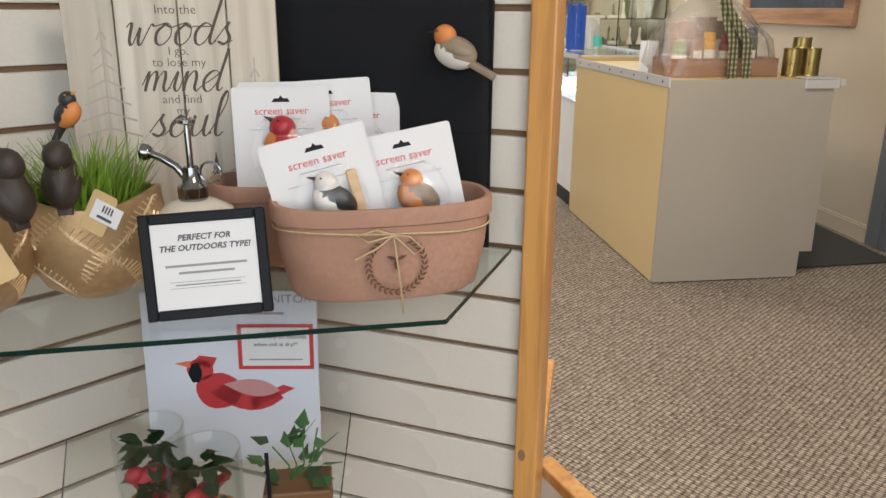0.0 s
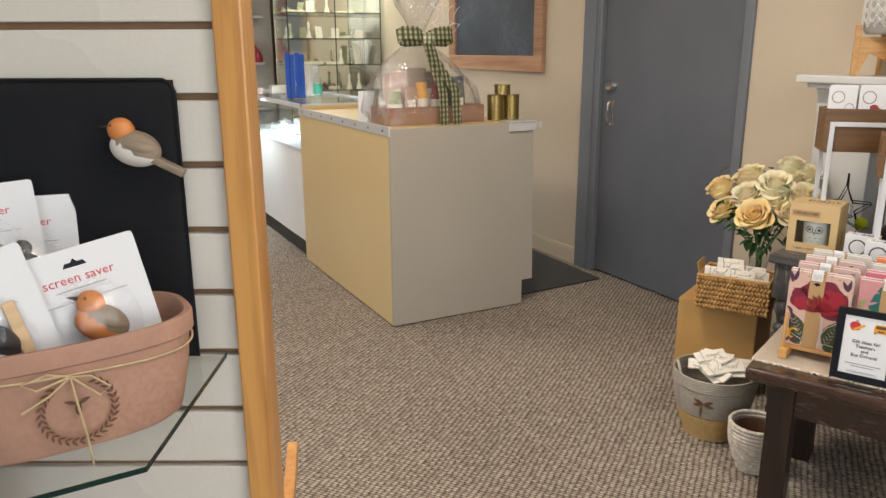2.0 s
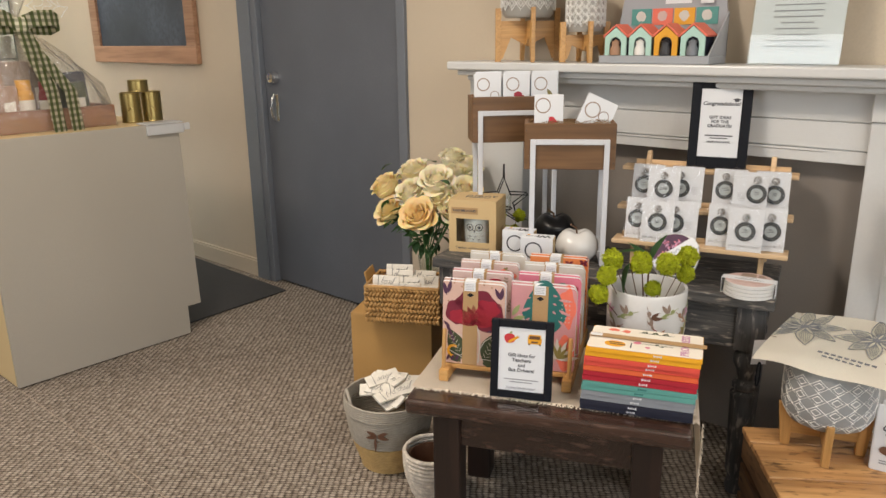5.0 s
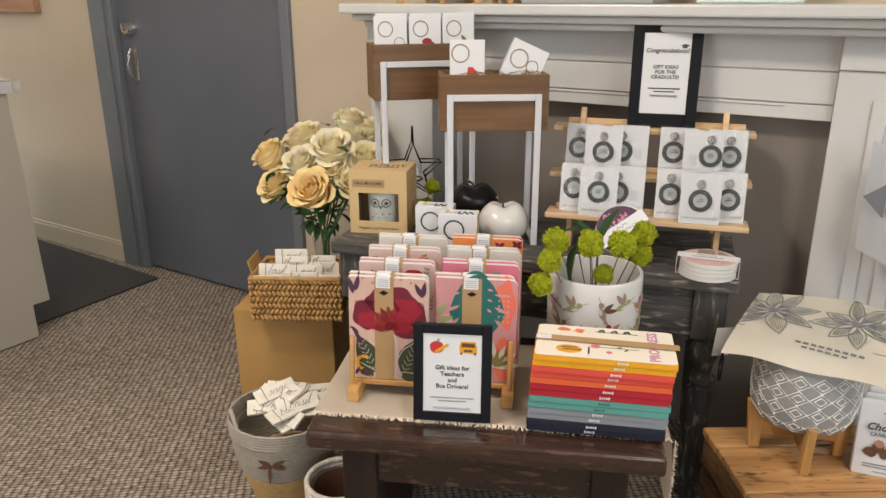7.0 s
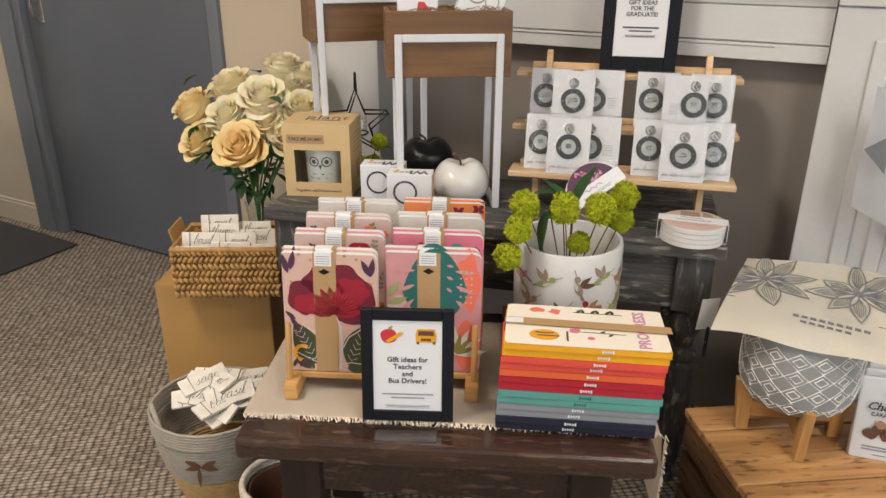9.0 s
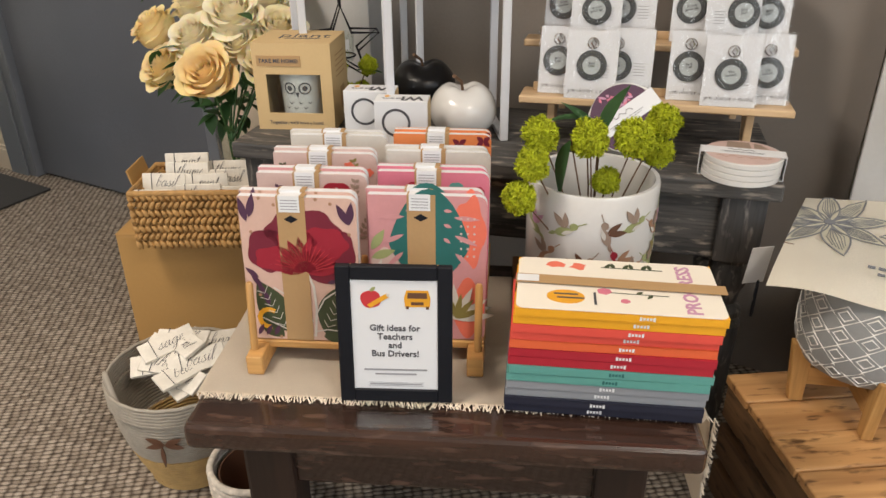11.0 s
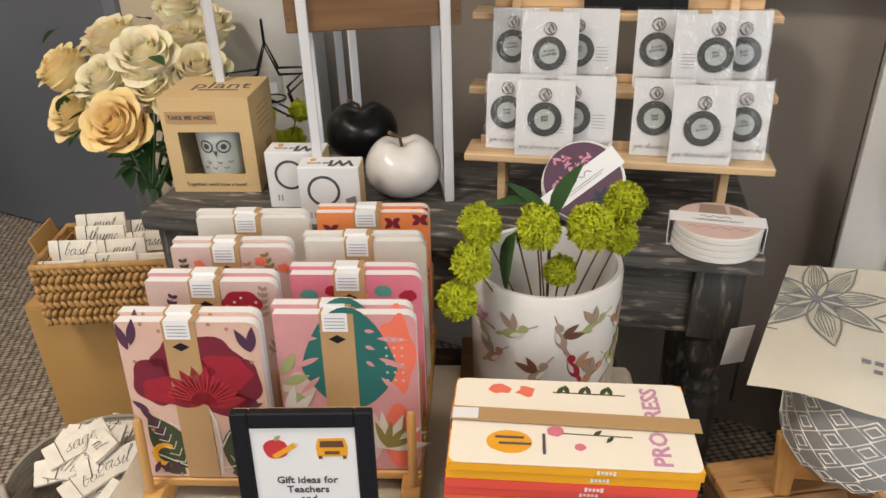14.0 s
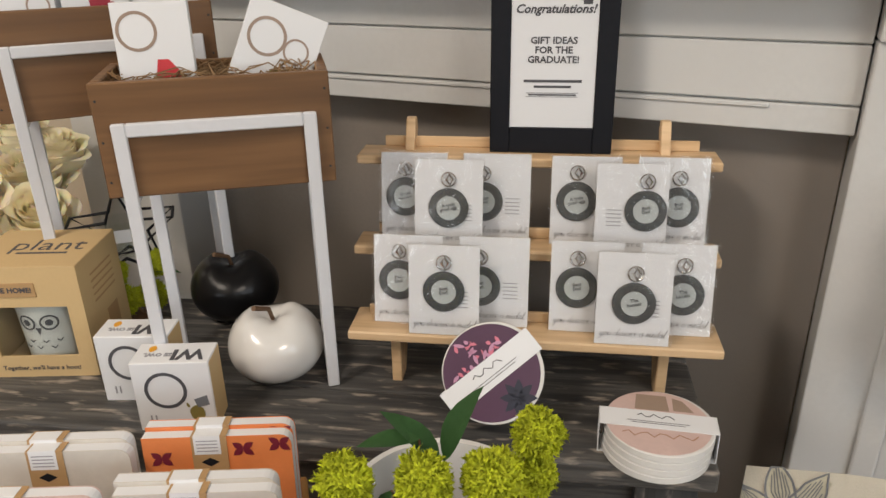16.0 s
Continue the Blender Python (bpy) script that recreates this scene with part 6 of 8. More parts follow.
for sgn in (1, -1):
    hm = tube([(0.132 * math.cos(a), 0.132 * math.sin(a), 0.215 + 0.045 * math.sin((i / 10) * math.pi)) for i, a in ((i, radians(150 if sgn > 0 else -30) + (i - 5) * 0.06) for i in range(11))], 0.006, 6)
    smooth(part("handle", hm, M["rope"], rb), 80)
df = moved(prism(leaf(-0.006, 0, 0.05, 0.008, -90), 0, 0.003), pose(0, 0, 0))
for a in (25, -10, 155, 190):
    df = prism(leaf(0, 0.002, 0.036, 0.012, a), 0, 0.0022, bm=df)
part("dragonfly_charm", moved(df, pose(0, 0, 0, 90)), C["brown"], rb, "dark brown wooden dragonfly charm", pose(-0.118, -0.066, 0.150, 0, 0, -62))
rg = random.Random(8)
for k, s in enumerate(("chives", "cilantro", "parsley", "dill", "sage", "chives", "oregano", "basil", "parsley", "thyme", "dill", "mint", "sage", "chives", "parsley", "basil", "dill", "thyme", "mint", "sage")):
    a, r = k * 2.4, 0.012 + 0.090 * ((k * 0.37) % 1)
    garden_tag(RB @ pose(r * math.cos(a), r * math.sin(a), 0.214 + 0.009 * (k % 4) + 0.026 * max(0, 1 - r / 0.08), -72 + rg.uniform(-12, 14), rg.uniform(-10, 10), BANG + rg.uniform(-50, 50)), s, "whitewashed tag heaped in the rope basket", "tags in the rope basket", 0.106, 0.046)

bw = thing("woven_bowl", "small white and brown woven footed bowl planter", "bowl", pose(2.186, 1.792, 0.0) @ Matrix.Scale(1.18, 4))
M["weave"] = paint("white_brown_weave", (0.62, 0.56, 0.48), 0.8, 0.35, 70, 120, 0.6)
b = None
for k in range(11):
    z = 0.028 + 0.0105 * k
    r = 0.050 + 0.018 * math.sin(min(1, k / 8) * math.pi / 2)
    b = tube([(r * math.cos(a), r * math.sin(a), z) for a in (2 * math.pi * i / 36 for i in range(36))], 0.0056, 6, closed=True, bm=b)
tagged(smooth(part("bowl_wall", b, M["weave"], bw), 80), kind="stuff")
smooth(part("foot_ring", lathe([(0.044, 0), (0.046, 0.012), (0.040, 0.022), (0.050, 0.03), (0.0, 0.031)], 32), M["weave"], bw), 50)
smooth(part("liner", lathe([(0.048, 0.031), (0.058, 0.12), (0.056, 0.12), (0.046, 0.036), (0, 0.035)], 32), C["brown"], bw, "dark inside"), 50)

# ---- yellow roses in a vase ----
VP = Vector((2.700, 2.265, 0.356))
vase = thing("flower_vase", "narrow glass vase behind the wicker basket", "vase", pose(*VP))
smooth(part("vase_body", lathe([(0.034, 0), (0.038, 0.004), (0.030, 0.10), (0.040, 0.18), (0.038, 0.18), (0.028, 0.10), (0.034, 0.008), (0, 0.007)], 28), M["glass"], vase))
bq = thing("rose_bouquet", "bouquet of artificial pale yellow and cream roses", "flowers", pose(*VP))
def petal(name, col):
    """Thin cloth petal: part of the light goes through it."""
    m, n, l, b = nodes_of(name)
    big = noise_tex(n, l, 22)
    c = mixc(n, l, ramp(n, l, big, 0.35, 0.7), shade(col, 0.95), shade(col, 1.05))
    l.new(c, b.inputs["Base Color"])
    b.inputs["Roughness"].default_value, b.inputs["Specular IOR Level"].default_value = 0.6, 0.2
    tl, mx = n.new("ShaderNodeBsdfTranslucent"), n.new("ShaderNodeMixShader")
    l.new(c, tl.inputs[0])
    b.inputs["Subsurface Weight"].default_value, b.inputs["Subsurface Scale"].default_value = 0.6, 0.012
    b.inputs["Subsurface Radius"].default_value = (1.0, 0.75, 0.4)
    mx.inputs[0].default_value = 0.22
    l.new(b.outputs[0], mx.inputs[1])
    l.new(tl.outputs[0], mx.inputs[2])
    l.new(mx.outputs[0], n["Material Output"].inputs[0])
    return m


M["petals"] = [petal("rose_petal_" + n_, c) for n_, c in (("cream", (0.98, 0.86, 0.60)), ("yellow", (0.98, 0.79, 0.44)), ("ivory", (0.98, 0.88, 0.66)), ("apricot", (0.98, 0.74, 0.38)))]


def rose(r, seed):
    """An open garden rose: broad petals in a spiral, wrapped tight in the middle, opening and turning out at the rim."""
    rg = random.Random(seed)
    V, Fc = [], []
    N, nu, nv = 27, 8, 8
    for i in range(N):
        t = i / (N - 1)
        a0 = i * 2.39996 + rg.uniform(-0.2, 0.2)
        half = 1.45 - 0.62 * t + rg.uniform(-0.08, 0.08)
        rb, rt = 0.05 + 0.22 * t, 0.10 + 0.62 * t ** 1.1
        ztop = 0.68 - 0.04 * t - 0.42 * t ** 3 + rg.uniform(-0.05, 0.05)
        curl = 0.05 + 0.30 * t
        lean = rg.uniform(-0.05, 0.05)
        base = len(V)
        for j in range(nv + 1):
            v = j / nv
            for k in range(nu + 1):
                u = 2 * k / nu - 1
                rim = 1 - 0.22 * abs(u) ** 2.2
                w = v * rim
                out = max(0.0, w - 0.72) / 0.28
                rho = rb + (rt - rb) * w ** 1.25 + 0.25 * math.sin(math.pi * min(1, w * 1.05)) * (0.30 + t) + curl * out ** 2 - 0.05 * u * u
                z = -0.60 + (ztop + 0.60) * w ** 0.85 - 0.26 * curl * out ** 3 + 0.018 * math.sin(5 * u + 3 * i) * v + lean * u * v
                a = a0 + u * half * (0.35 + 0.65 * math.sin(math.pi * min(0.5, 0.12 + 0.55 * v)))
                V.append((r * rho * math.cos(a), r * rho * math.sin(a), r * z))
        for j in range(nv):
            for k in range(nu):
                p = base + j * (nu + 1) + k
                Fc.append((p, p + 1, p + nu + 2, p + nu + 1))
    me = bpy.data.meshes.new("bloom")
    me.from_pydata(V, [], Fc)
    me.shade_smooth()
    return me


blooms = [rose(0.070, s) for s in (1, 2, 3)]
heads = [(2.768, 2.541, 0.741, 1), (2.844, 2.460, 0.792, 0), (2.937, 2.345, 0.845, 2), (2.955, 2.290, 0.815, 2), (2.763, 2.274, 0.793, 2), (2.808, 2.180, 0.766, 0), (2.718, 2.472, 0.662, 1), (2.651, 2.263, 0.687, 3), (2.742, 2.250, 0.734, 0), (2.748, 2.390, 0.737, 2), (2.900, 2.300, 0.785, 2), (2.850, 2.370, 0.745, 0), (2.76, 2.19, 0.70, 0)]
for k, (x, y, z, mi) in enumerate(heads):
    c = Vector((x, y, z)) - VP
    d = Vector((-0.40 + 2.2 * (x - 2.80), -0.15 + 2.0 * (y - 2.33), 0.70 + 2.0 * (z - 0.74))).normalized()
    rot = d.to_track_quat("Z", "Y").to_euler()
    me = blooms[k % 3].copy()
    me.materials.append(M["petals"][mi])
    o = new("rose_bloom", me)
    o.parent = bq
    o.matrix_basis = Matrix.Translation(c) @ rot.to_matrix().to_4x4() @ Matrix.Rotation(k * 1.3, 4, "Z") @ Matrix.Scale(1.0 + 0.12 * math.sin(k * 2.1), 4)
    part("stem", tube([(0.004 * math.cos(k), 0.004 * math.sin(k), 0.01), (0.01 * math.cos(k * 2), 0.01 * math.sin(k * 2), 0.17), c * 0.75 + Vector((0, 0, 0.03)), c - d * 0.012], 0.0026, 6), M["foliage"], bq)
rg = random.Random(6)
for k in range(76):
    a = rg.uniform(0, 6.28)
    zz = rg.uniform(0.20, 0.37) if k < 72 else rg.uniform(0.40, 0.52)
    rad = rg.uniform(0.01, 0.13) * (0.5 + zz * 1.6)
    p = Vector((rad * math.cos(a) + 0.20 * zz, rad * math.sin(a) * 1.2 + 0.20 * zz, zz))
    o = leaf_mesh(rg.uniform(0.045, 0.065), rg.uniform(0.024, 0.034), 0.2, rg.uniform(0.1, 0.5), 5)
    smooth(part("leaf", o, M["foliage"], bq, m=pose(p.x, p.y, p.z, rg.uniform(-30, 30), rg.uniform(-30, 50), math.degrees(a) + rg.uniform(-40, 40))), 60)

# ---- on the wooden crate ----
GP = pose(2.690, 0.905, CHT)
gp = thing("planter_stand", "pale wooden planter stand with cross legs", "stand", GP)
for a in (20, 110):
    for s in (1, -1):
        lgm = prism([(0.075, 0.0), (0.098, 0.0), (0.110, 0.115), (0.075, 0.115)], -0.009, 0.009, bevel=0.002)
        part("leg", moved(lgm, pose(0, 0, 0, 90)), M["bambooz"], gp, m=pose(0, 0, 0, 0, 0, a + 180 * (s < 0)))
    part("cross_bar", box(-0.082, 0.082, -0.008, 0.008, 0.035, 0.075 if a == 20 else 0.07, 0.002), M["bamboo"], gp, m=pose(0, 0, 0, 0, 0, a))
gpo = thing("grey_planter", "round grey planter with raised white diamond pattern", "planter", GP @ pose(0, 0, 0.0755))
M["greyclay"] = paint("grey_glaze", (0.30, 0.31, 0.31), 0.6, 0.08, 15, 150, 0.15)
M["whiteslip"] = paint("white_slip", (0.74, 0.73, 0.70), 0.6, 0.08)
GR_ = [(0.0, 0.0), (0.062, 0.002), (0.092, 0.018), (0.106, 0.048), (0.108, 0.09), (0.107, 0.168), (0.101, 0.170), (0.102, 0.10), (0.09, 0.04), (0, 0.03)]
smooth(part("bowl", lathe(GR_, 48), M["greyclay"], gpo), 60)


def bowl_r(z):
    for (r0, z0), (r1, z1) in zip(GR_[:5], GR_[1:6]):
        if z0 <= z <= z1:
            return r0 + (r1 - r0) * (z - z0) / (z1 - z0)
    return 0.1075


dia = bmesh.new()
nd = 16
for k in range(nd):
    for rowz in (0.036, 0.070, 0.104, 0.138):
        for sc in (1.0, 0.55):
            pts = []
            for u, v in ((0, 0.0165), (1, 0), (0, -0.0165), (-1, 0)):
                z = rowz + v * sc
                a = 2 * math.pi * (k + 0.5 * u * sc) / nd
                pts.append((bowl_r(z) * math.cos(a), bowl_r(z) * math.sin(a), z))
            dia = tube(pts, 0.0016, 4, closed=True, bm=dia)
dob = part("diamond_relief", dia, M["whiteslip"], gpo, "raised white diamond lattice")
tagged(dob, kind="stuff")
tw = thing("tea_towel", "folded cream tea towel with grey flower print", "towel", Matrix())
b = bmesh.new()
nu, nv = 18, 12


def tw_pt(u, v):
    """The towel lies over the planter's rim, rises to the back and hangs a little in front."""
    hem = HEMS[0] + (HEMS[1] - HEMS[0]) * u + 0.004 * math.sin(9 * u)
    z = hem + (0.528 + 0.010 * math.sin(3 * u) - hem) * min(1, v / 0.10) + 0.045 * max(0, v - 0.10) + 0.003 * math.sin(5 * u + 4 * v)
    return 2.570 + 0.008 * u + 0.265 * v + 0.012 * math.sin(2.4 * u) * (v > 0.9), 1.062 - 0.30 * u - 0.02 * v * (1 - u), z


HEMS = (0.516, 0.520)
C["petalgrey"] = paint("print_petal_grey", (0.50, 0.48, 0.38), 0.6, 0.25, 20, 120, 0.05)
rows = [[b.verts.new(tw_pt(i / nu, j / nv)) for i in range(nu + 1)] for j in range(nv + 1)]
for p, q in zip(rows, rows[1:]):
    for i in range(nu):
        b.faces.new((p[i], p[i + 1], q[i + 1], q[i]))
bmesh.ops.solidify(b, geom=b.faces[:], thickness=0.006)
M["linen"] = paint("cream_linen", (0.90, 0.86, 0.76), 0.85, 0.05, 9, 380, 0.3)
smooth(part("cloth", b, M["linen"], tw), 60)


def on_towel(outlines, material, name, lift):
    b = bmesh.new()
    for o in outlines:
        b = prism(o, 0, 0.0006, bm=b)
    for v in b.verts:
        x, y, z = tw_pt(min(1, max(0, v.co.x)), min(1, max(0, v.co.y)))
        v.co = (x, y, z + lift + v.co.z)
    part(name, b, material, tw)


for cu, cv, s in ((0.18, 0.70, 0.30), (0.76, 0.68, 0.28)):
    rg = random.Random(int(cu * 100))
    fan = [(a + rg.uniform(-9, 9), s * rg.uniform(0.85, 1.35), s * rg.uniform(0.34, 0.50)) for a in (-25, 20, 62, 105, 150, 190, 232, 285)]
    lv = [leaf(cu, cv, ln, wd, a, 12) for a, ln, wd in fan]
    on_towel(lv, C["petalgrey"], "petal_print", 0.0010)
    on_towel([stroke(o + o[:1], 0.009) for o in lv], C["greybook"], "petal_outline", 0.0018)
    veins = []
    for a, ln, wd in fan:
        for f in (-0.32, -0.2, -0.08, 0.05, 0.17, 0.3):
            d, nrm = (math.cos(radians(a)), math.sin(radians(a))), (-math.sin(radians(a)), math.cos(radians(a)))
            veins.append(stroke([(cu + d[0] * ln * 0.14, cv + d[1] * ln * 0.14), (cu + d[0] * ln * 0.45 + nrm[0] * wd * f, cv + d[1] * ln * 0.45 + nrm[1] * wd * f), (cu + d[0] * ln * (0.86 - 0.5 * abs(f)) + nrm[0] * wd * f * 0.7, cv + d[1] * ln * (0.86 - 0.5 * abs(f)) + nrm[1] * wd * f * 0.7)], 0.0045))
    on_towel(veins, C["greybook"], "petal_line", 0.0018)
    on_towel([blob(cu, cv, 0.03, 0.03, 3)], C["greybook"], "flower_eye", 0.0024)
# thin taupe stroke drawn for the shade in the towel's crease
on_towel([stroke([(0.0, 0.40), (1.0, 0.36)], 0.008)], C["taupe"], "fold_line", 0.0008)
on_towel([[(0.42 + 0.05 * k, 0.26), (0.455 + 0.05 * k, 0.258), (0.455 + 0.05 * k, 0.285), (0.42 + 0.05 * k, 0.287)] for k in range(9)] + [[(0.47 + 0.05 * k, 0.20), (0.505 + 0.05 * k, 0.198), (0.505 + 0.05 * k, 0.222), (0.47 + 0.05 * k, 0.224)] for k in range(6)], C["greybook"], "print", 0.001)
part("swing_tag", box(-0.02, 0.02, -0.0006, 0.0006, -0.075, 0.0, 0.0002, 1), M["paper"], tw, "small paper swing tag", pose(2.715, 1.085, 0.512, 8, 0, BANG + 15))
part("tag_loop", tube([(2.70 + 0.016 * math.cos(a), 1.082, 0.42 + 0.034 * math.sin(a)) for a in (2 * math.pi * i / 16 for i in range(16))], 0.0022, 6, closed=True), M["black"], tw, "black elastic loop")

CH = pose(2.662, 0.792, CHT, 0, 0, -80)
for k in range(4):
    t = thing("chocolate_bag", "white bag of chocolate caramel bites standing upright", "food bag", CH @ pose(0.012 * k, 0.030 * k, 0.0, -8, 0, 2 * k), "chocolate bags on the crate")
    body = box(0, 0.125, 0, 0.022, 0, 0.165, 0.006, 2)
    for v in body.verts:
        if v.co.z > 0.13:
            v.co.y = 0.011 + (v.co.y - 0.011) * 0.25
    smooth(part("bag_body", body, M["paper"], t), 40)
    q = UP @ pose(0, 0, 0.0004)
    art([blob(0.03 + 0.014 * i, 0.055 + 0.012 * (i % 2), 0.012, 0.011, i, 10, 0.2) for i in range(5)], C["brown"], t, q, "chocolate_picture")
    art([blob(0.045 + 0.03 * i, 0.075, 0.010, 0.008, i + 4, 10, 0.2) for i in range(2)], C["feather"], t, q, "chocolate_picture", 0.0002)
    words("MILK", 0.011, M["ink"], t, q @ pose(0.062, 0.125, 0.0), bold=0.0002)
    words("Chocolate", 0.022, M["ink"], t, q @ pose(0.062, 0.110, 0.0), slant=0.3, bold=0.0004)
    words("CARAMEL BITES", 0.0105, M["ink"], t, q @ pose(0.062, 0.094, 0.0), bold=0.0001)
    bars([(0.05, 0.028, 0.06, 0.003), (0.055, 0.022, 0.07, 0.003), (0.06, 0.012, 0.04, 0.002), (0.06, 0.142, 0.034, 0.003)], M["inklight"], t, q)


# ---- glass shelf on the slat wall ----
def glass_shelf(z, label, o=((0.478, 1.303), (0.348, 1.053), (-0.300, 1.014), (-0.42, 1.24), (-0.022, 1.548))):
    t = thing("glass_shelf", label, "shelf", pose(0, 0, z), "glass shelves on the slat wall")
    part("glass_plate", prism(o, 0.0, 0.006), M["glass"], t)
    edge = bmesh.new()
    for a, b in zip(o[:3], o[1:4]):
        d = Vector((b[0] - a[0], b[1] - a[1])).normalized()
        n_ = Vector((-d.y, d.x)) * 0.0012
        e = [(a[0], a[1]), (b[0], b[1]), (b[0] - n_.x, b[1] - n_.y), (a[0] - n_.x, a[1] - n_.y)]
        edge = prism(e, 0.0002, 0.0058, bm=edge)
    part("polished_edge", edge, M["glassedge"], t, "dark green polished glass edge")
    for wx, wy, fx, fy in () if z < 0.9 else ((0.335, 1.384, 0.235, 1.195), (-0.285, 1.362, -0.19, 1.18)):
        L_ = math.hypot(fx - wx, fy - wy)
        br = prism([(0, -0.045), (0, -0.002), (L_, -0.002), (L_, -0.014)], -0.0022, 0.0022, bevel=0.0006)
        part("steel_bracket", moved(br, pose(0, 0, 0, 90)), M["steel"], t, m=along(wx, wy, fx, fy))
    return t


glass_shelf(0.914, "clear glass shelf with dark polished edge")
glass_shelf(0.585, "clear lower glass shelf on steel brackets", ((0.235, 1.430), (0.21, 1.10), (-0.13, 1.09), (-0.22, 1.40), (-0.022, 1.548)))
SHZ = 0.9205

# plank sign with script
WS = pose(-0.123, 1.345, SHZ, -4)
wsn = thing("wooden_sign", "whitewashed plank sign with woodland script lettering", "sign", WS)
M["washed"] = timber("whitewashed_plank", (0.56, 0.50, 0.42), (0.72, 0.67, 0.59), 2, 5, 0.7, 0.2)
for a, b in ((0, 0.066), (0.067, 0.148), (0.149, 0.212), (0.213, 0.278)):
    part("plank", box(a + 0.0006, b - 0.0006, 0, 0.014, 0, 0.358, 0.001, 1), M["washed"], wsn)
M["script"] = paint("dark_brown_script", (0.105, 0.085, 0.068), 0.8, 0.15)
M["ghost"] = paint("pale_grey_stencil", (0.46, 0.41, 0.35), 0.8, 0.1)
for s, z, sz, sl in (("Into the", 0.331, 0.017, 0), ("woods", 0.300, 0.050, 0.3), ("I go,", 0.2775, 0.016, 0), ("to lose my", 0.2625, 0.0165, 0), ("mind", 0.238, 0.048, 0.3), ("and find", 0.2135, 0.0165, 0), ("my", 0.1985, 0.015, 0), ("soul", 0.178, 0.052, 0.3)):
    if sl:
        handwriting(s, sz * 0.56, sz * 0.082, M["script"], wsn, pose(0.146, -0.0002, z, 90), slant=0.3)
    else:
        words(s, sz, M["script"], wsn, pose(0.146, -0.0002, z, 90), bold=-0.0002)
for x, z0, hgt, mt in ((0.048, 0.17, 0.15, "ghost"), (0.245, 0.12, 0.15, "ghost"), (0.185, 0.085, 0.055, "script"), (0.215, 0.08, 0.045, "script"), (0.155, 0.08, 0.04, "script"), (0.02, 0.06, 0.06, "script")):
    art([stroke([(x - hgt * 0.28 * (1 - k / 7), z0 + hgt * k / 7 - 0.006), (x, z0 + hgt * k / 7 + 0.006), (x + hgt * 0.28 * (1 - k / 7), z0 + hgt * k / 7 - 0.006)], 0.0028 if mt == "ghost" else 0.0018) for k in range(7)] + [stroke([(x, z0 - 0.012), (x, z0 + hgt)], 0.0018)], M[mt], wsn, UP @ pose(0, 0, 0.0002), "pine_tree_print")
part("foot_ledge", box(0.0, 0.278, -0.006, -0.0005, 0, 0.02, 0.001, 1), M["pale"], wsn)

# black insect screen panel
SC = along(0.136, 1.466, 0.445, 1.304, SHZ)
scr_ = thing("window_screen", "black insect mesh screen in a thin black frame", "screen", SC)
LS, HS = math.dist((0.136, 1.466), (0.445, 1.304)), 0.358
m, n, l, b_ = nodes_of("black_mesh")
n.remove(b_)
out = n["Material Output"]
df, tr, mx = n.new("ShaderNodeBsdfDiffuse"), n.new("ShaderNodeBsdfTransparent"), n.new("ShaderNodeMixShader")
df.inputs[0].default_value = (0.022, 0.023, 0.026, 1)
mx.inputs[0].default_value = 0.86
l.new(tr.outputs[0], mx.inputs[1])
l.new(df.outputs[0], mx.inputs[2])
l.new(mx.outputs[0], out.inputs[0])
M["mesh"] = m
part("mesh_sheet", box(0.003, LS - 0.003, 0.0, 0.0006, 0.003, HS - 0.003), M["mesh"], scr_)
fpts = [(0.003, 0.0, 0.003), (LS - 0.003, 0, 0.003), (LS - 0.003, 0, HS - 0.016), (LS - 0.007, 0, HS - 0.007), (LS - 0.016, 0, HS - 0.003), (0.016, 0, HS - 0.003), (0.007, 0, HS - 0.007), (0.003, 0, HS - 0.016)]
part("edge_frame", tube(fpts, 0.003, 6, closed=True), M["black"], scr_)


# ---- plain bird ornaments: one mesh each ----
def bird_mesh(s, mats, tail=0.86):
    """Body, head, beak and tail in one mesh; x is the way the beak points. mats: body, breast, head, beak."""
    def ball(c, r, k, sub=3):
        g = bmesh.new()
        bmesh.ops.create_icosphere(g, subdivisions=sub, radius=1)
        g.transform(Matrix.Translation(Vector(c) * s) @ Matrix.Diagonal((r[0] * s, r[1] * s, r[2] * s, 1)))
        for f in g.faces:
            f.material_index = k
        return g
    b = ball((0, 0, 0), (0.42, 0.24, 0.30), 0)
    for f in b.faces:
        c = f.calc_center_median() / s
        if c.z < -0.02 + 0.25 * c.x:
            f.material_index = 1
    b = join(b, ball((0.27, 0, 0.24), (0.22, 0.19, 0.21), 2))
    b = join(b, ball((-0.05, 0.0, 0.06), (0.34, 0.26, 0.17), 0))
    g = tube([(0.45 * s, 0, 0.25 * s), (0.63 * s, 0, 0.22 * s)], 0.05 * s, 8, taper=0.006 * s)
    for f in g.faces:
        f.material_index = 3
    b = join(b, g)
    g = prism([(-0.30 * s, -0.11 * s), (-tail * s, -0.09 * s), (-tail * s, 0.09 * s), (-0.30 * s, 0.11 * s)], -0.06 * s, 0.06 * s, bevel=0.01 * s)
    for f in g.faces:
        f.material_index = 0
    g.transform(pose(0, 0, -0.02 * s, 0, -14))
    b = join(b, g)
    for sy in (1, -1):
        g = ball((0.40, 0.14 * sy, 0.30), (0.025, 0.02, 0.025), 3, 1)
        b = join(b, g)
    me = bpy.data.meshes.new("bird_ornament")
    b.to_mesh(me)
    b.free()
    for k in mats:
        me.materials.append(k)
    me.shade_smooth()
    return me


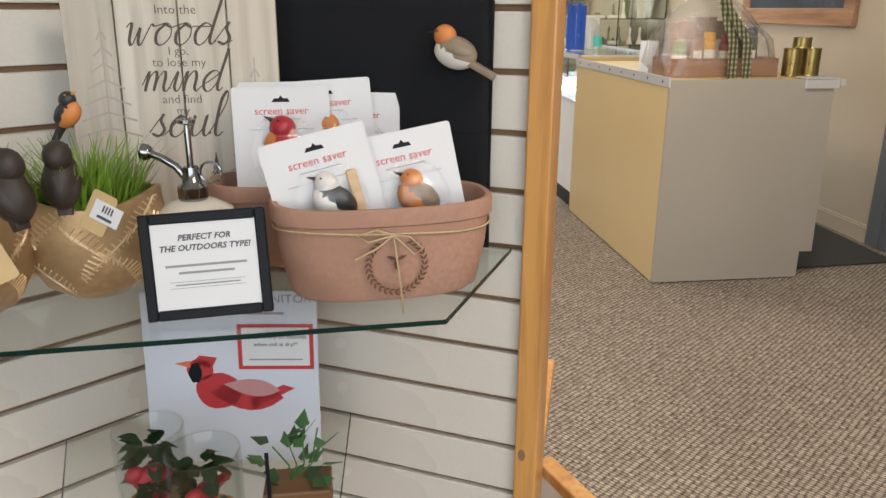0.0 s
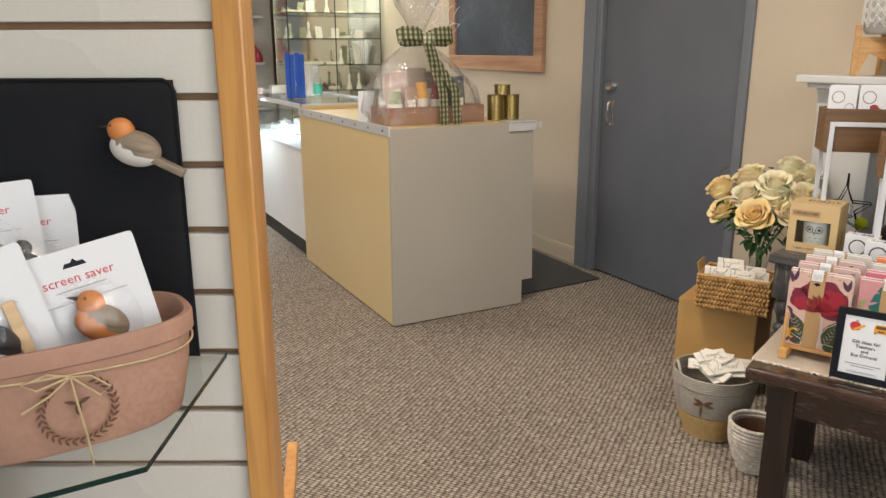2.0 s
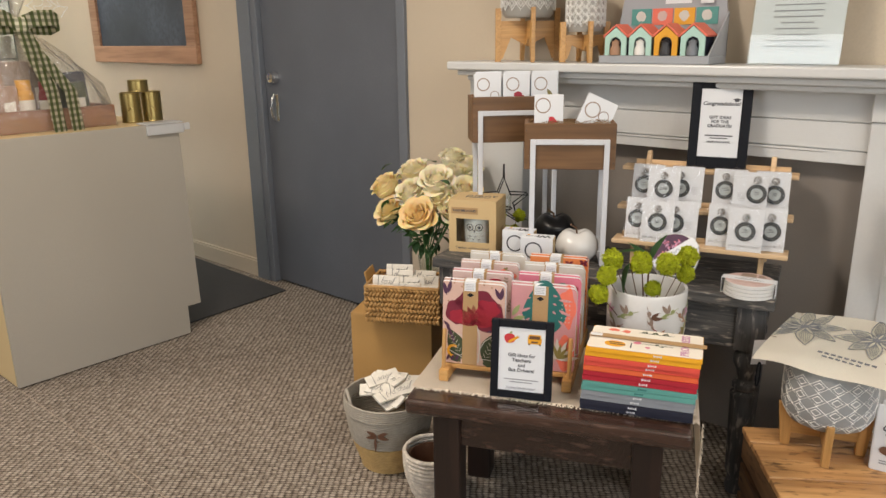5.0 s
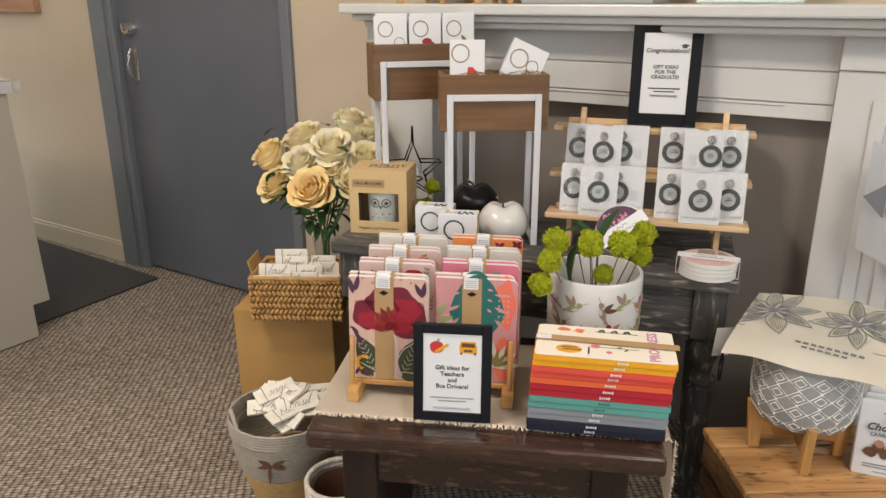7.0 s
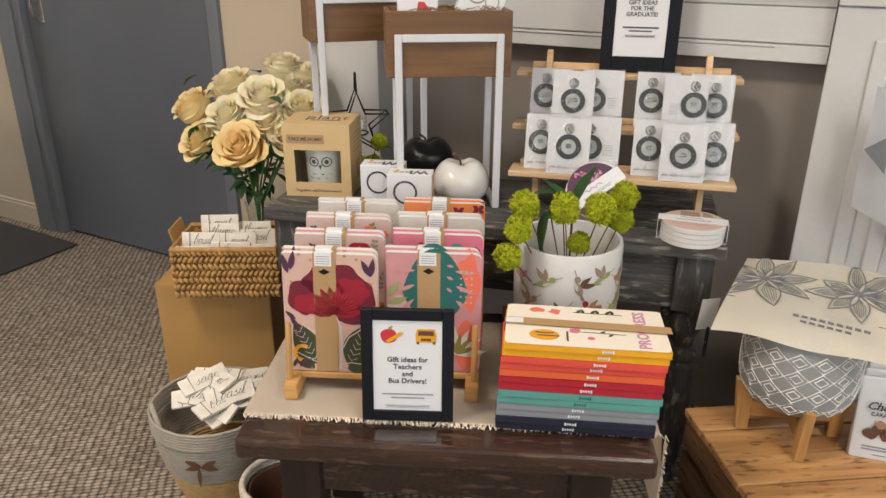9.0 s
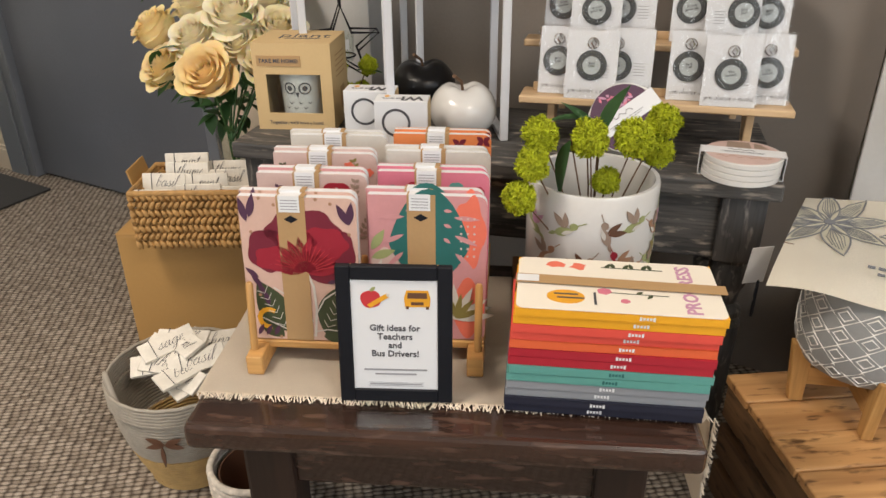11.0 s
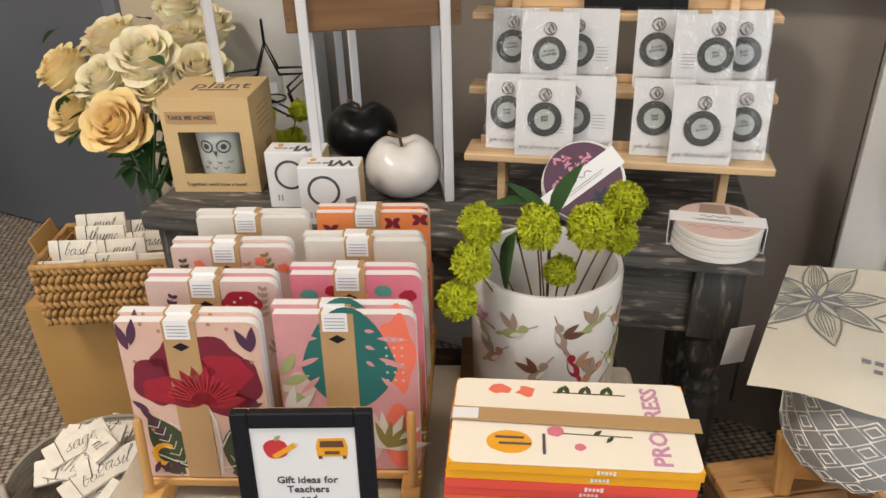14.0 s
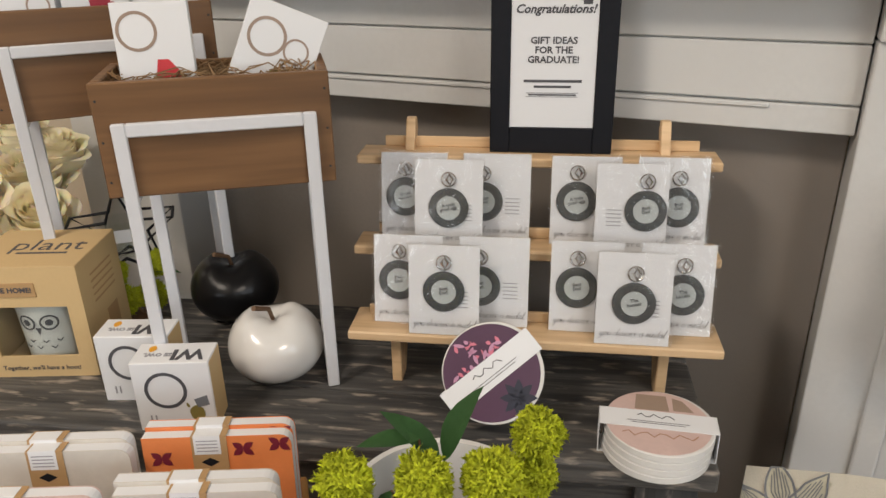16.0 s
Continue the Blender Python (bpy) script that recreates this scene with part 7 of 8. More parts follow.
def bird(m, s, mats, label, group="", tail=0.86):
    ob = new("bird_ornament", bird_mesh(s, mats, tail))
    ob.matrix_basis = m
    return tagged(ob, label, "ornament", group)


M["darkclay"] = paint("dark_brown_resin", (0.035, 0.024, 0.02), 0.55, 0.3, 25, 120, 0.5)
M["greyb"] = paint("grey_brown_feather", (0.27, 0.21, 0.15), 0.5, 0.25, 40)
M["beak"] = paint("dark_beak", (0.02, 0.018, 0.016), 0.4, 0.1)
M["redb"] = paint("red_resin", (0.42, 0.02, 0.035), 0.4, 0.2, 25)
M["orangeb"] = paint("orange_breast", (0.66, 0.24, 0.07), 0.5, 0.15)
M["whiteb"] = paint("white_breast", (0.74, 0.72, 0.68), 0.5, 0.05)
M["blackb"] = paint("black_feather", (0.03, 0.03, 0.035), 0.45, 0.2)
bird(along(0.445, 1.302, 0.355, 1.345) @ pose(0.048, 0.020, 1.197, 0, -14, 0), 0.072, [M["greyb"], M["whiteb"], M["orangeb"], M["beak"]], "small robin ornament fixed on the black screen")

# ---- terracotta planters ----
M["terra"] = paint("terracotta", (0.40, 0.225, 0.16), 0.78, 0.20, 9, 150, 0.25)


def oval_pot(m, a, b_, h, label):
    t = thing("oval_planter", label, "planter", m, "terracotta planters")
    pr = [(0.0, 0.0), (0.80, 0.0), (0.86, 0.006), (0.94, 0.5 * h), (0.965, h - 0.022), (1.0, h - 0.020), (1.0, h - 0.003), (0.985, h), (0.94, h), (0.92, h - 0.004), (0.84, 0.02), (0.0, 0.015)]
    n_ = 64
    bm = bmesh.new()
    rings = []
    for r, z in pr:
        ringv = []
        for i in range(n_):
            t_ = 2 * math.pi * i / n_
            c, s = math.cos(t_), math.sin(t_)
            e = 0.72
            x, y = math.copysign(abs(c) ** e, c) * a * r, math.copysign(abs(s) ** e, s) * b_ * r
            ringv.append(bm.verts.new((x, y, z)))
        rings.append(ringv)
    for p, q in zip(rings, rings[1:]):
        for i in range(n_):
            j = (i + 1) % n_
            bm.faces.new((p[i], p[j], q[j], q[i]))
    bmesh.ops.remove_doubles(bm, verts=bm.verts, dist=1e-5)
    smooth(part("pot_body", bm, M["terra"], t), 45)
    return t


TPM = pose(0.285, 1.180, SHZ, 0, 0, 6)
tp = oval_pot(TPM, 0.136, 0.076, 0.116, "terracotta oval planter with twine bow and wreath print")
M["twine"] = paint("jute_twine", (0.50, 0.38, 0.22), 0.9, 0.15, 80, 300, 0.4)
tw_r = lambda t_: (0.1335 * math.copysign(abs(math.cos(t_)) ** 0.72, math.cos(t_)), 0.0745 * math.copysign(abs(math.sin(t_)) ** 0.72, math.sin(t_)), 0.086 + 0.004 * math.sin(t_ * 2))
part("twine_band", tube([tw_r(2 * math.pi * i / 60) for i in range(60)], 0.0014, 5, closed=True), M["twine"], tp)
fy = -0.079
for pts in ([(0, fy, 0.086), (-0.02, fy - 0.003, 0.094), (-0.042, fy - 0.001, 0.088), (-0.03, fy - 0.003, 0.080), (0, fy, 0.086)], [(0, fy, 0.086), (0.018, fy - 0.003, 0.084), (0.034, fy - 0.001, 0.068), (0.024, fy - 0.003, 0.062), (0, fy, 0.086)], [(0, fy, 0.086), (-0.02, fy - 0.003, 0.072), (-0.045, fy - 0.002, 0.060)], [(0, fy, 0.086), (0.004, fy - 0.003, 0.05), (0.008, fy, 0.02), (0.010, fy - 0.001, -0.012)]):
    part("twine_bow", tube(pts, 0.0012, 5), M["twine"], tp)
wr = []
for k in range(26):
    a = radians(125 + 290 * k / 25)
    wr += [leaf(0.004 + 0.033 * math.cos(a), 0.048 + 0.033 * math.sin(a), 0.008, 0.0026, math.degrees(a) + 90 + s) for s in (35, -35)]
art(wr + [blob(0.004, 0.05, 0.003, 0.008, 3, 10, 0.1), leaf(0.004, 0.055, 0.013, 0.004, 20), leaf(0.004, 0.055, 0.013, 0.004, 160)], C["brown"], tp, UP @ pose(0, 0, 0.0742), "wreath_print")
TPB = pose(0.180, 1.312, SHZ, 0, 0, 4)
tpb = oval_pot(TPB, 0.125, 0.062, 0.112, "terracotta oval planter behind the first one")


def screen_card(m, mats, label, size=0.066):
    t = thing("bird_card", label, "packaged ornament", m, "blister cards in the planters")
    W, H = 0.128, 0.172
    o = [(x + W / 2, y + H / 2) for x, y in rounded(W, H, 0.004, 3)]
    part("card", prism(o, 0, 0.0008), M["paper"], t, m=UP)
    art([[(W / 2 - 0.012, H - 0.020), (W / 2 + 0.012, H - 0.020), (W / 2 + 0.009, H - 0.015), (W / 2 + 0.003, H - 0.015), (W / 2, H - 0.011), (W / 2 - 0.003, H - 0.015), (W / 2 - 0.009, H - 0.015)]], M["black"], t, UP @ pose(0, 0, 0.0008), "hang_hole")
    words("screen saver", 0.0140, C["red"], t, pose(W / 2, -0.001, H - 0.032, 90), bold=0.0)
    bars([(W / 2, H - 0.043, 0.05, 0.0009), (W / 2, H - 0.056, 0.085, 0.0007)], M["inklight"], t, UP @ pose(0, 0, 0.0008))
    o2 = new("bird_figure", bird_mesh(size, mats))
    o2.parent, o2.matrix_basis = t, pose(W / 2 + 0.006, -0.013, 0.088, 0, -38, 180)
    d = lathe([(0.046, 0), (0.044, 0.010), (0.036, 0.022), (0.015, 0.028), (0, 0.029)], 28, 1.0, 1.15)
    smooth(part("blister", moved(d, pose(W / 2 + 0.002, -0.0009, 0.084, 90)), M["sleeve"], t, "clear plastic blister"), 60)
    return t


screen_card(TPB @ pose(-0.085, -0.012, 0.062, -7), [M["redb"], M["orangeb"], M["redb"], M["beak"]], "white hanging card with a red bird ornament", 0.082)
screen_card(TPB @ pose(-0.078, 0.016, 0.066, -7), [M["redb"], M["orangeb"], M["redb"], M["beak"]], "white hanging card with a red bird ornament")
screen_card(TPB @ pose(-0.018, 0.006, 0.066, -9, -3), [M["greyb"], M["whiteb"], M["orangeb"], M["beak"]], "white hanging card with a small bird ornament")
screen_card(TPB @ pose(0.012, 0.024, 0.052, -9, 2), [M["blackb"], M["whiteb"], M["blackb"], M["beak"]], "white hanging card standing in the rear planter")
screen_card(TPM @ pose(-0.108, -0.022, 0.012, -8, -13), [M["blackb"], M["whiteb"], M["whiteb"], M["beak"]], "tilted white card with a chickadee ornament")
screen_card(TPM @ pose(-0.010, -0.012, 0.012, -8, -10), [M["greyb"], M["orangeb"], M["orangeb"], M["beak"]], "tilted white card with an orange breasted bird")
ws_ = thing("wooden_stick", "flat pale wooden stick in the planter", "stick", TPM @ pose(-0.016, -0.034, 0.03, -8, -14))
part("stick", box(0, 0.012, 0, 0.003, 0, 0.125, 0.001, 1), M["pale"], ws_)

OS = frame_sign("black framed sign for outdoors gifts on glass shelf", 0.136, 0.119, 0.0115, pose(0.087, 1.083, SHZ, -12, 0, 2) @ pose(0, 0, 0.003, 0, -2.2))
for k, s in enumerate(("PERFECT FOR", "THE OUTDOORS TYPE!")):
    words(s, 0.0094, M["ink"], OS, on(OS, 0, 0.091 - 0.0115 * k), slant=0.25, bold=0.0002)
bars([(0, 0.060, 0.088, 0.0026), (0, 0.052, 0.060, 0.0026), (0, 0.042, 0.082, 0.0005), (0, 0.0385, 0.07, 0.0016), (0, 0.035, 0.082, 0.0005)], M["inklight"], OS, on(OS, 0, 0))

M["gunmetal"] = paint("dark_chrome", (0.30, 0.30, 0.31), 0.16, 0.05, 10, 200, 0.0, 1.0)
dsp = thing("pump_bottle", "cream ceramic bottle with a chrome mister pump", "bottle", pose(0.056, 1.205, SHZ, 0, 0, 170))
M["creamc"] = paint("cream_glaze", (0.74, 0.70, 0.60), 0.25, 0.03, 8, 120, 0.03, 0, 0.4)
smooth(part("bottle_body", lathe([(0.0, 0.0), (0.046, 0.0), (0.050, 0.005), (0.050, 0.085), (0.046, 0.097), (0.028, 0.107), (0.018, 0.110), (0.0, 0.110)], 40), M["creamc"], dsp), 50)
smooth(part("collar", lathe([(0.017, 0.110), (0.018, 0.113), (0.018, 0.126), (0.012, 0.130), (0.009, 0.15), (0.0, 0.15)], 28), M["gunmetal"], dsp), 50)
smooth(part("plunger", lathe([(0.004, 0.150), (0.004, 0.195), (0.003, 0.2), (0.011, 0.203), (0.011, 0.207), (0.0, 0.208)], 20), M["gunmetal"], dsp), 50)
smooth(part("spout", tube([(0.006, 0, 0.135), (0.018, 0, 0.15), (0.034, 0, 0.160), (0.05, 0, 0.166)], 0.005, 10, taper=0.0045), M["gunmetal"], dsp), 60)
smooth(part("nozzle", moved(lathe([(0.008, 0), (0.010, 0.004), (0.010, 0.010), (0.0, 0.011)], 18), pose(0.048, 0, 0.166, 0, 80)), M["gunmetal"], dsp), 50)
part("finger_ring", tube([(-0.024 + 0.013 * math.cos(a), 0, 0.143 + 0.013 * math.sin(a)) for a in (2 * math.pi * i / 20 for i in range(20))], 0.0018, 6, closed=True), M["gunmetal"], dsp)

# ---- gold leaf planters with grass ----
M["gold"] = paint("antique_gold_glaze", (0.52, 0.36, 0.20), 0.42, 0.22, 18, 90, 0.25, 0.6)
M["goldlt"] = paint("worn_gold_relief", (0.72, 0.56, 0.36), 0.42, 0.15, 30, 120, 0.1, 0.6)
M["grass"] = paint("plastic_grass", (0.19, 0.33, 0.035), 0.45, 0.3, 20, 60, 0.05)
GPR = [(0.0, 0.0), (0.034, 0.0), (0.060, 0.018), (0.079, 0.055), (0.084, 0.090), (0.082, 0.125), (0.078, 0.125), (0.080, 0.09), (0.07, 0.045), (0.0, 0.03)]


def gold_r(z):
    for (r0, z0), (r1, z1) in zip(GPR[1:5], GPR[2:6]):
        if z0 <= z <= z1:
            return r0 + (r1 - r0) * (z - z0) / (z1 - z0)
    return 0.08


def gold_planter(m, label, seed):
    t = thing("gold_planter", label, "planter", m, "gold planters on the glass shelf")
    b = lathe(GPR, 44)
    for v in b.verts:
        a = math.atan2(v.co.y, v.co.x)
        if v.co.z > 0.12:
            v.co.z += 0.006 * math.sin(3 * a + seed)
    smooth(part("bowl", b, M["gold"], t), 50)
    rl = bmesh.new()
    for k in range(20):
        a0, z0 = 2 * math.pi * k / 20 + seed, 0.012 + 0.022 * (k % 4)
        tilt = 0.7 if k % 2 else -0.6
        for i in range(11):
            s = i / 10
            ca, cz = a0 + tilt * s * 0.9, z0 + 0.055 * s * (1.1 - 0.3 * s)
            for sg in (1, -1):
                l_ = 0.19 * math.sin(math.pi * (0.12 + 0.85 * s))
                pts = []
                for j in range(3):
                    aa = ca + sg * l_ * j / 2 * 0.9
                    zz = min(0.122, max(0.004, cz + 0.010 * j / 2 + 0.004 * sg * tilt))
                    rr_ = gold_r(zz) + 0.0004
                    pts.append((rr_ * math.cos(aa), rr_ * math.sin(aa), zz))
                rl = tube(pts, 0.0013, 3, bm=rl)
    tagged(part("leaf_relief", rl, M["goldlt"], t, "raised feathery leaf pattern"), kind="stuff")
    rg = random.Random(seed)
    gr = thing("artificial_grass", "tuft of bright green artificial grass", "plant", m @ pose(0, 0, 0.095), kind="stuff")
    V, Fc = [], []
    for k in range(330):
        a, r = rg.uniform(0, 6.28), 0.066 * math.sqrt(rg.random())
        h, lean, w = rg.uniform(0.05, 0.095), rg.uniform(0.1, 0.75), rg.uniform(0.0016, 0.0030)
        aa = a + rg.uniform(-0.7, 0.7)
        base = len(V)
        for j in range(4):
            s = j / 3
            cx = r * math.cos(a) + lean * h * s * s * math.cos(aa)
            cy = r * math.sin(a) + lean * h * s * s * math.sin(aa)
            z = h * (s - 0.18 * lean * s * s)
            ww = w * (1 - 0.85 * s)
            V += [(cx - ww * math.sin(aa), cy + ww * math.cos(aa), z), (cx + ww * math.sin(aa), cy - ww * math.cos(aa), z)]
        for j in range(3):
            Fc.append((base + 2 * j, base + 2 * j + 1, base + 2 * j + 3, base + 2 * j + 2))
    me = bpy.data.meshes.new("blades")
    me.from_pydata(V, [], Fc)
    me.materials.append(M["grass"])
    o = new("blades", me)
    o.parent = gr
    return t


G1 = pose(-0.064, 1.200, SHZ)
gold_planter(G1, "antique gold planter with raised leaves", 2)
gold_planter(pose(-0.190, 1.130, SHZ), "antique gold planter beside the other", 5)
bird(pose(-0.061, 1.118, 1.076, 0, -62, 100), 0.078, [M["darkclay"]] * 4, "dark brown resin bird perched on planter rim", "dark bird figures", 0.48)
bird(pose(-0.093, 1.062, 1.076, 0, -58, 150), 0.080, [M["darkclay"]] * 4, "dark brown resin bird with a flat cap", "dark bird figures", 0.48)
bird(pose(-0.074, 1.200, 1.136, 0, -40, -20), 0.046, [M["blackb"], M["orangeb"], M["blackb"], C["amber"]], "robin ornament on a stake among the grass")
for k, (x, y, z, rz) in enumerate(((-0.036, 1.112, 1.022, -20), (-0.112, 1.062, 0.985, 25))):
    tg = thing("price_tag", "brown kraft swing tag on the gold planter", "tag", pose(x, y, z, -14, 24 if k == 0 else -20, rz), "kraft swing tags")
    part("tag", prism(rounded(0.030, 0.046, 0.003, 2), 0, 0.0008), M["kraftlight"], tg, m=pose(0, 0, 0.02, 90))
    if k == 0:
        part("sticker", box(-0.008, 0.026, -0.0016, -0.0009, 0.012, 0.034), M["paper"], tg)
        bars([(0.004 + 0.0035 * i, 0.027, 0.0018, 0.008) for i in range(4)] + [(0.009, 0.017, 0.018, 0.003)], M["ink"], tg, UP @ pose(0, 0, 0.0017))

# ---- lower shelf: picture card, glass domes, ivy ----
LZ = 0.5915
PC = along(-0.068, 1.322, 0.190, 1.292, LZ) @ pose(0, 0, 0, -6) @ Matrix.Diagonal((1, 1, 0.90, 1))
pcd = thing("product_card", "tall product card with a red bird picture", "sign", PC)
part("card_board", box(0, 0.258, 0, 0.006, 0, 0.300, 0.001, 1), paint("pale_blue_card", (0.66, 0.70, 0.80), 0.35, 0.05, 4, 200, 0.02), pcd)
q = UP @ pose(0, 0, 0.0003)
art([leaf(0.205, 0.115, 0.115, 0.055, 174), blob(0.108, 0.128, 0.034, 0.032, 2, 18, 0.04), blob(0.082, 0.165, 0.020, 0.019, 3, 16, 0.03), [(0.066, 0.172), (0.082, 0.190), (0.108, 0.186), (0.1, 0.168)], [(0.15, 0.11), (0.205, 0.138), (0.222, 0.132), (0.16, 0.096)]], C["red"], pcd, q, "bird_picture")
art([[(0.068, 0.168), (0.045, 0.176), (0.068, 0.181)]], C["coral"], pcd, q, "beak_picture", 0.0004)
art([blob(0.075, 0.160, 0.010, 0.018, 4)], M["black"], pcd, q, "mask_picture", 0.0005)
art([leaf(0.20, 0.128, 0.085, 0.03, 172)], C["pink"], pcd, q, "wing_picture", 0.0004)
fr_ = [[(0.140, 0.166), (0.252, 0.166), (0.252, 0.172), (0.140, 0.172)], [(0.140, 0.238), (0.252, 0.238), (0.252, 0.244), (0.140, 0.244)], [(0.140, 0.172), (0.146, 0.172), (0.146, 0.238), (0.140, 0.238)], [(0.246, 0.172), (0.252, 0.172), (0.252, 0.238), (0.246, 0.238)]]
art([[(0.145, 0.171), (0.247, 0.171), (0.247, 0.239), (0.145, 0.239)]], M["paper"], pcd, q, "text_panel", 0.0006)
art(fr_, C["red"], pcd, q, "text_border", 0.0009)
words("Chirps every 20 seconds", 0.0092, M["ink"], pcd, q @ pose(0.196, 0.222, 0.0012))
words("when soil is dry!*", 0.0092, M["ink"], pcd, q @ pose(0.196, 0.209, 0.0012))
bars([(0.196, 0.183, 0.08, 0.0022)], M["inklight"], pcd, q @ pose(0, 0, 0.0010))
words("MONITOR", 0.020, M["inklight"], pcd, q @ pose(0.205, 0.286, 0.0003))
bars([(0.02, 0.286, 0.018, 0.012)], C["red"], pcd, q)
bars([(0.16, 0.262, 0.10, 0.004)], M["inklight"], pcd, q)
M["darkleaf"] = paint("dark_green_leaf", (0.03, 0.075, 0.025), 0.45, 0.3, 30)
for k, (x, y, h, r) in enumerate(((-0.022, 1.165, 0.150, 0.044), (0.050, 1.130, 0.134, 0.047))):
    t = thing("glass_dome", "clear glass jar with a red bird and greenery", "ornament", pose(x, y, LZ), "glass jars on the lower shelf")
    smooth(part("jar", lathe([(r - 0.001, 0.0), (r, 0.003), (r, h - 0.004), (r - 0.001, h), (r - 0.003, h - 0.003), (r - 0.003, 0.004), (0, 0.004)], 36), M["glass"], t), 40)
    part("rim_ring", tube([((r - 0.001) * math.cos(a), (r - 0.001) * math.sin(a), h) for a in (2 * math.pi * i / 32 for i in range(32))], 0.0014, 5, closed=True), M["glass"], t)
    smooth(part("wood_base", lathe([(0, 0.005), (r - 0.006, 0.005), (r - 0.006, 0.040), (0, 0.042)], 28), M["bamboo"], t), 40)
    o2 = new("bird_figure", bird_mesh(0.056, [M["redb"]] * 3 + [M["beak"]]))
    o2.parent, o2.matrix_basis = t, pose(0.0, -0.012, 0.086 if k == 0 else 0.076, 0, 20, 200 + 40 * k)
    smooth(part("berry", lathe([(0, 0.0), (0.013, 0.006), (0.013, 0.018), (0, 0.024)], 14), M["redb"], t, m=pose(0.006, -0.022, 0.044)), 60)
    rg = random.Random(k)
    for i in range(38):
        a = rg.uniform(0, 6.28)
        smooth(part("leaf", leaf_mesh(0.026, 0.017, 0.2, 0.3, 4), M["darkleaf"], t, m=pose(0.012 * math.cos(a), 0.012 * math.sin(a), rg.uniform(0.06, h - 0.012), 0, rg.uniform(-40, 20), math.degrees(a))), 60)
ivy = thing("ivy_plant", "trailing green ivy in a small wooden frame", "plant", pose(0.152, 1.175, LZ))
part("wooden_tub", box(-0.035, 0.055, -0.03, 0.03, 0.0, 0.05, 0.003), M["walnut"], ivy)
rg = random.Random(11)
for i in range(24):
    a = rg.uniform(0, 6.28)
    r_, z_ = rg.uniform(0.005, 0.045), rg.uniform(0.05, 0.11)
    sz = rg.uniform(0.022, 0.034)
    b = bmesh.new()
    b = prism([(0, 0), (0.3 * sz, 0.42 * sz), (0.55 * sz, 0.25 * sz), (1.0 * sz, 0.0), (0.55 * sz, -0.25 * sz), (0.3 * sz, -0.42 * sz)], -0.0003, 0.0003, bm=b)
    part("ivy_leaf", b, M["foliage"] if i % 3 else M["darkleaf"], ivy, m=pose(r_ * math.cos(a), r_ * math.sin(a), z_, rg.uniform(-50, 50), rg.uniform(-60, 20), math.degrees(a)))
for k in range(4):
    part("vine", tube([(0, 0, 0.05), (0.01 * k, -0.01, 0.08), (0.02 * k - 0.02, -0.01, 0.11 + 0.008 * k)], 0.0012, 5), M["foliage"], ivy)
part("plant_stake", box(-0.028, -0.023, -0.034, -0.031, 0.03, 0.115), M["black"], ivy)


# ---- on the service counter ----
CT = 0.9525
gb = thing("gift_basket", "wooden tray gift basket wrapped in cellophane", "gift basket", pose(1.745, 3.66, CT))
M["traywood"] = timber("reddish_tray_wood", (0.22, 0.09, 0.045), (0.36, 0.17, 0.09), 0, 5, 0.5, 0.2)
TWd, TDp = 0.53, 0.22
part("tray_front", box(0, TWd, 0, 0.012, 0, 0.085, 0.002, 1), M["traywood"], gb)
part("tray_back", box(0, TWd, TDp - 0.012, TDp, 0, 0.085, 0.002, 1), M["traywood"], gb)
part("tray_end", box(0, 0.012, 0.012, TDp - 0.012, 0, 0.085, 0.002, 1), M["traywood"], gb)
part("tray_end", box(TWd - 0.012, TWd, 0.012, TDp - 0.012, 0, 0.085, 0.002, 1), M["traywood"], gb)
part("tray_floor", box(0.012, TWd - 0.012, 0.012, TDp - 0.012, 0.0, 0.01), M["traywood"], gb)
rg = random.Random(21)
for k, (x, y, w, d, h, c, shape) in enumerate(((0.06, 0.05, 0.07, 0.05, 0.15, "sage", "jar"), (0.13, 0.04, 0.07, 0.05, 0.17, "feather", "bag"), (0.20, 0.05, 0.065, 0.065, 0.19, "amber", "jar"), (0.11, 0.13, 0.10, 0.06, 0.24, "feather", "bag"), (0.20, 0.15, 0.12, 0.06, 0.26, "taupe", "bag"), (0.29, 0.06, 0.065, 0.065, 0.18, "crimson", "jar"), (0.30, 0.15, 0.10, 0.05, 0.24, "taupe", "bag"), (0.40, 0.06, 0.09, 0.05, 0.17, "green", "box"), (0.43, 0.13, 0.10, 0.06, 0.21, "navy", "box"))):
    if shape == "jar":
        o = lathe([(0, 0), (w / 2, 0), (w / 2, h * 0.72), (w * 0.40, h * 0.80), (w * 0.42, h * 0.82), (w * 0.42, h), (0, h)], 20)
        part("jar", o, C[c], gb, m=pose(x, y, 0.01))
        part("jar_label", lathe([(w / 2 + 0.0006, h * 0.2), (w / 2 + 0.0006, h * 0.6)], 20), M["cream"], gb, m=pose(x, y, 0.01))
    else:
        o = box(-w / 2, w / 2, -d / 2, d / 2, 0, h, 0.006 if shape == "bag" else 0.001)
        part("snack_bag" if shape == "bag" else "tea_box", o, C[c], gb, m=pose(x, y, 0.01, rg.uniform(-6, 3), rg.uniform(-5, 5), rg.uniform(-12, 12)))
        part("label", box(-w * 0.3, w * 0.3, -d / 2 - 0.0012, -d / 2 - 0.0004, h * 0.3, h * 0.65), M["cream"], gb, m=pose(x, y, 0.01, 0, 0, 0))
b = bmesh.new()
rows = []
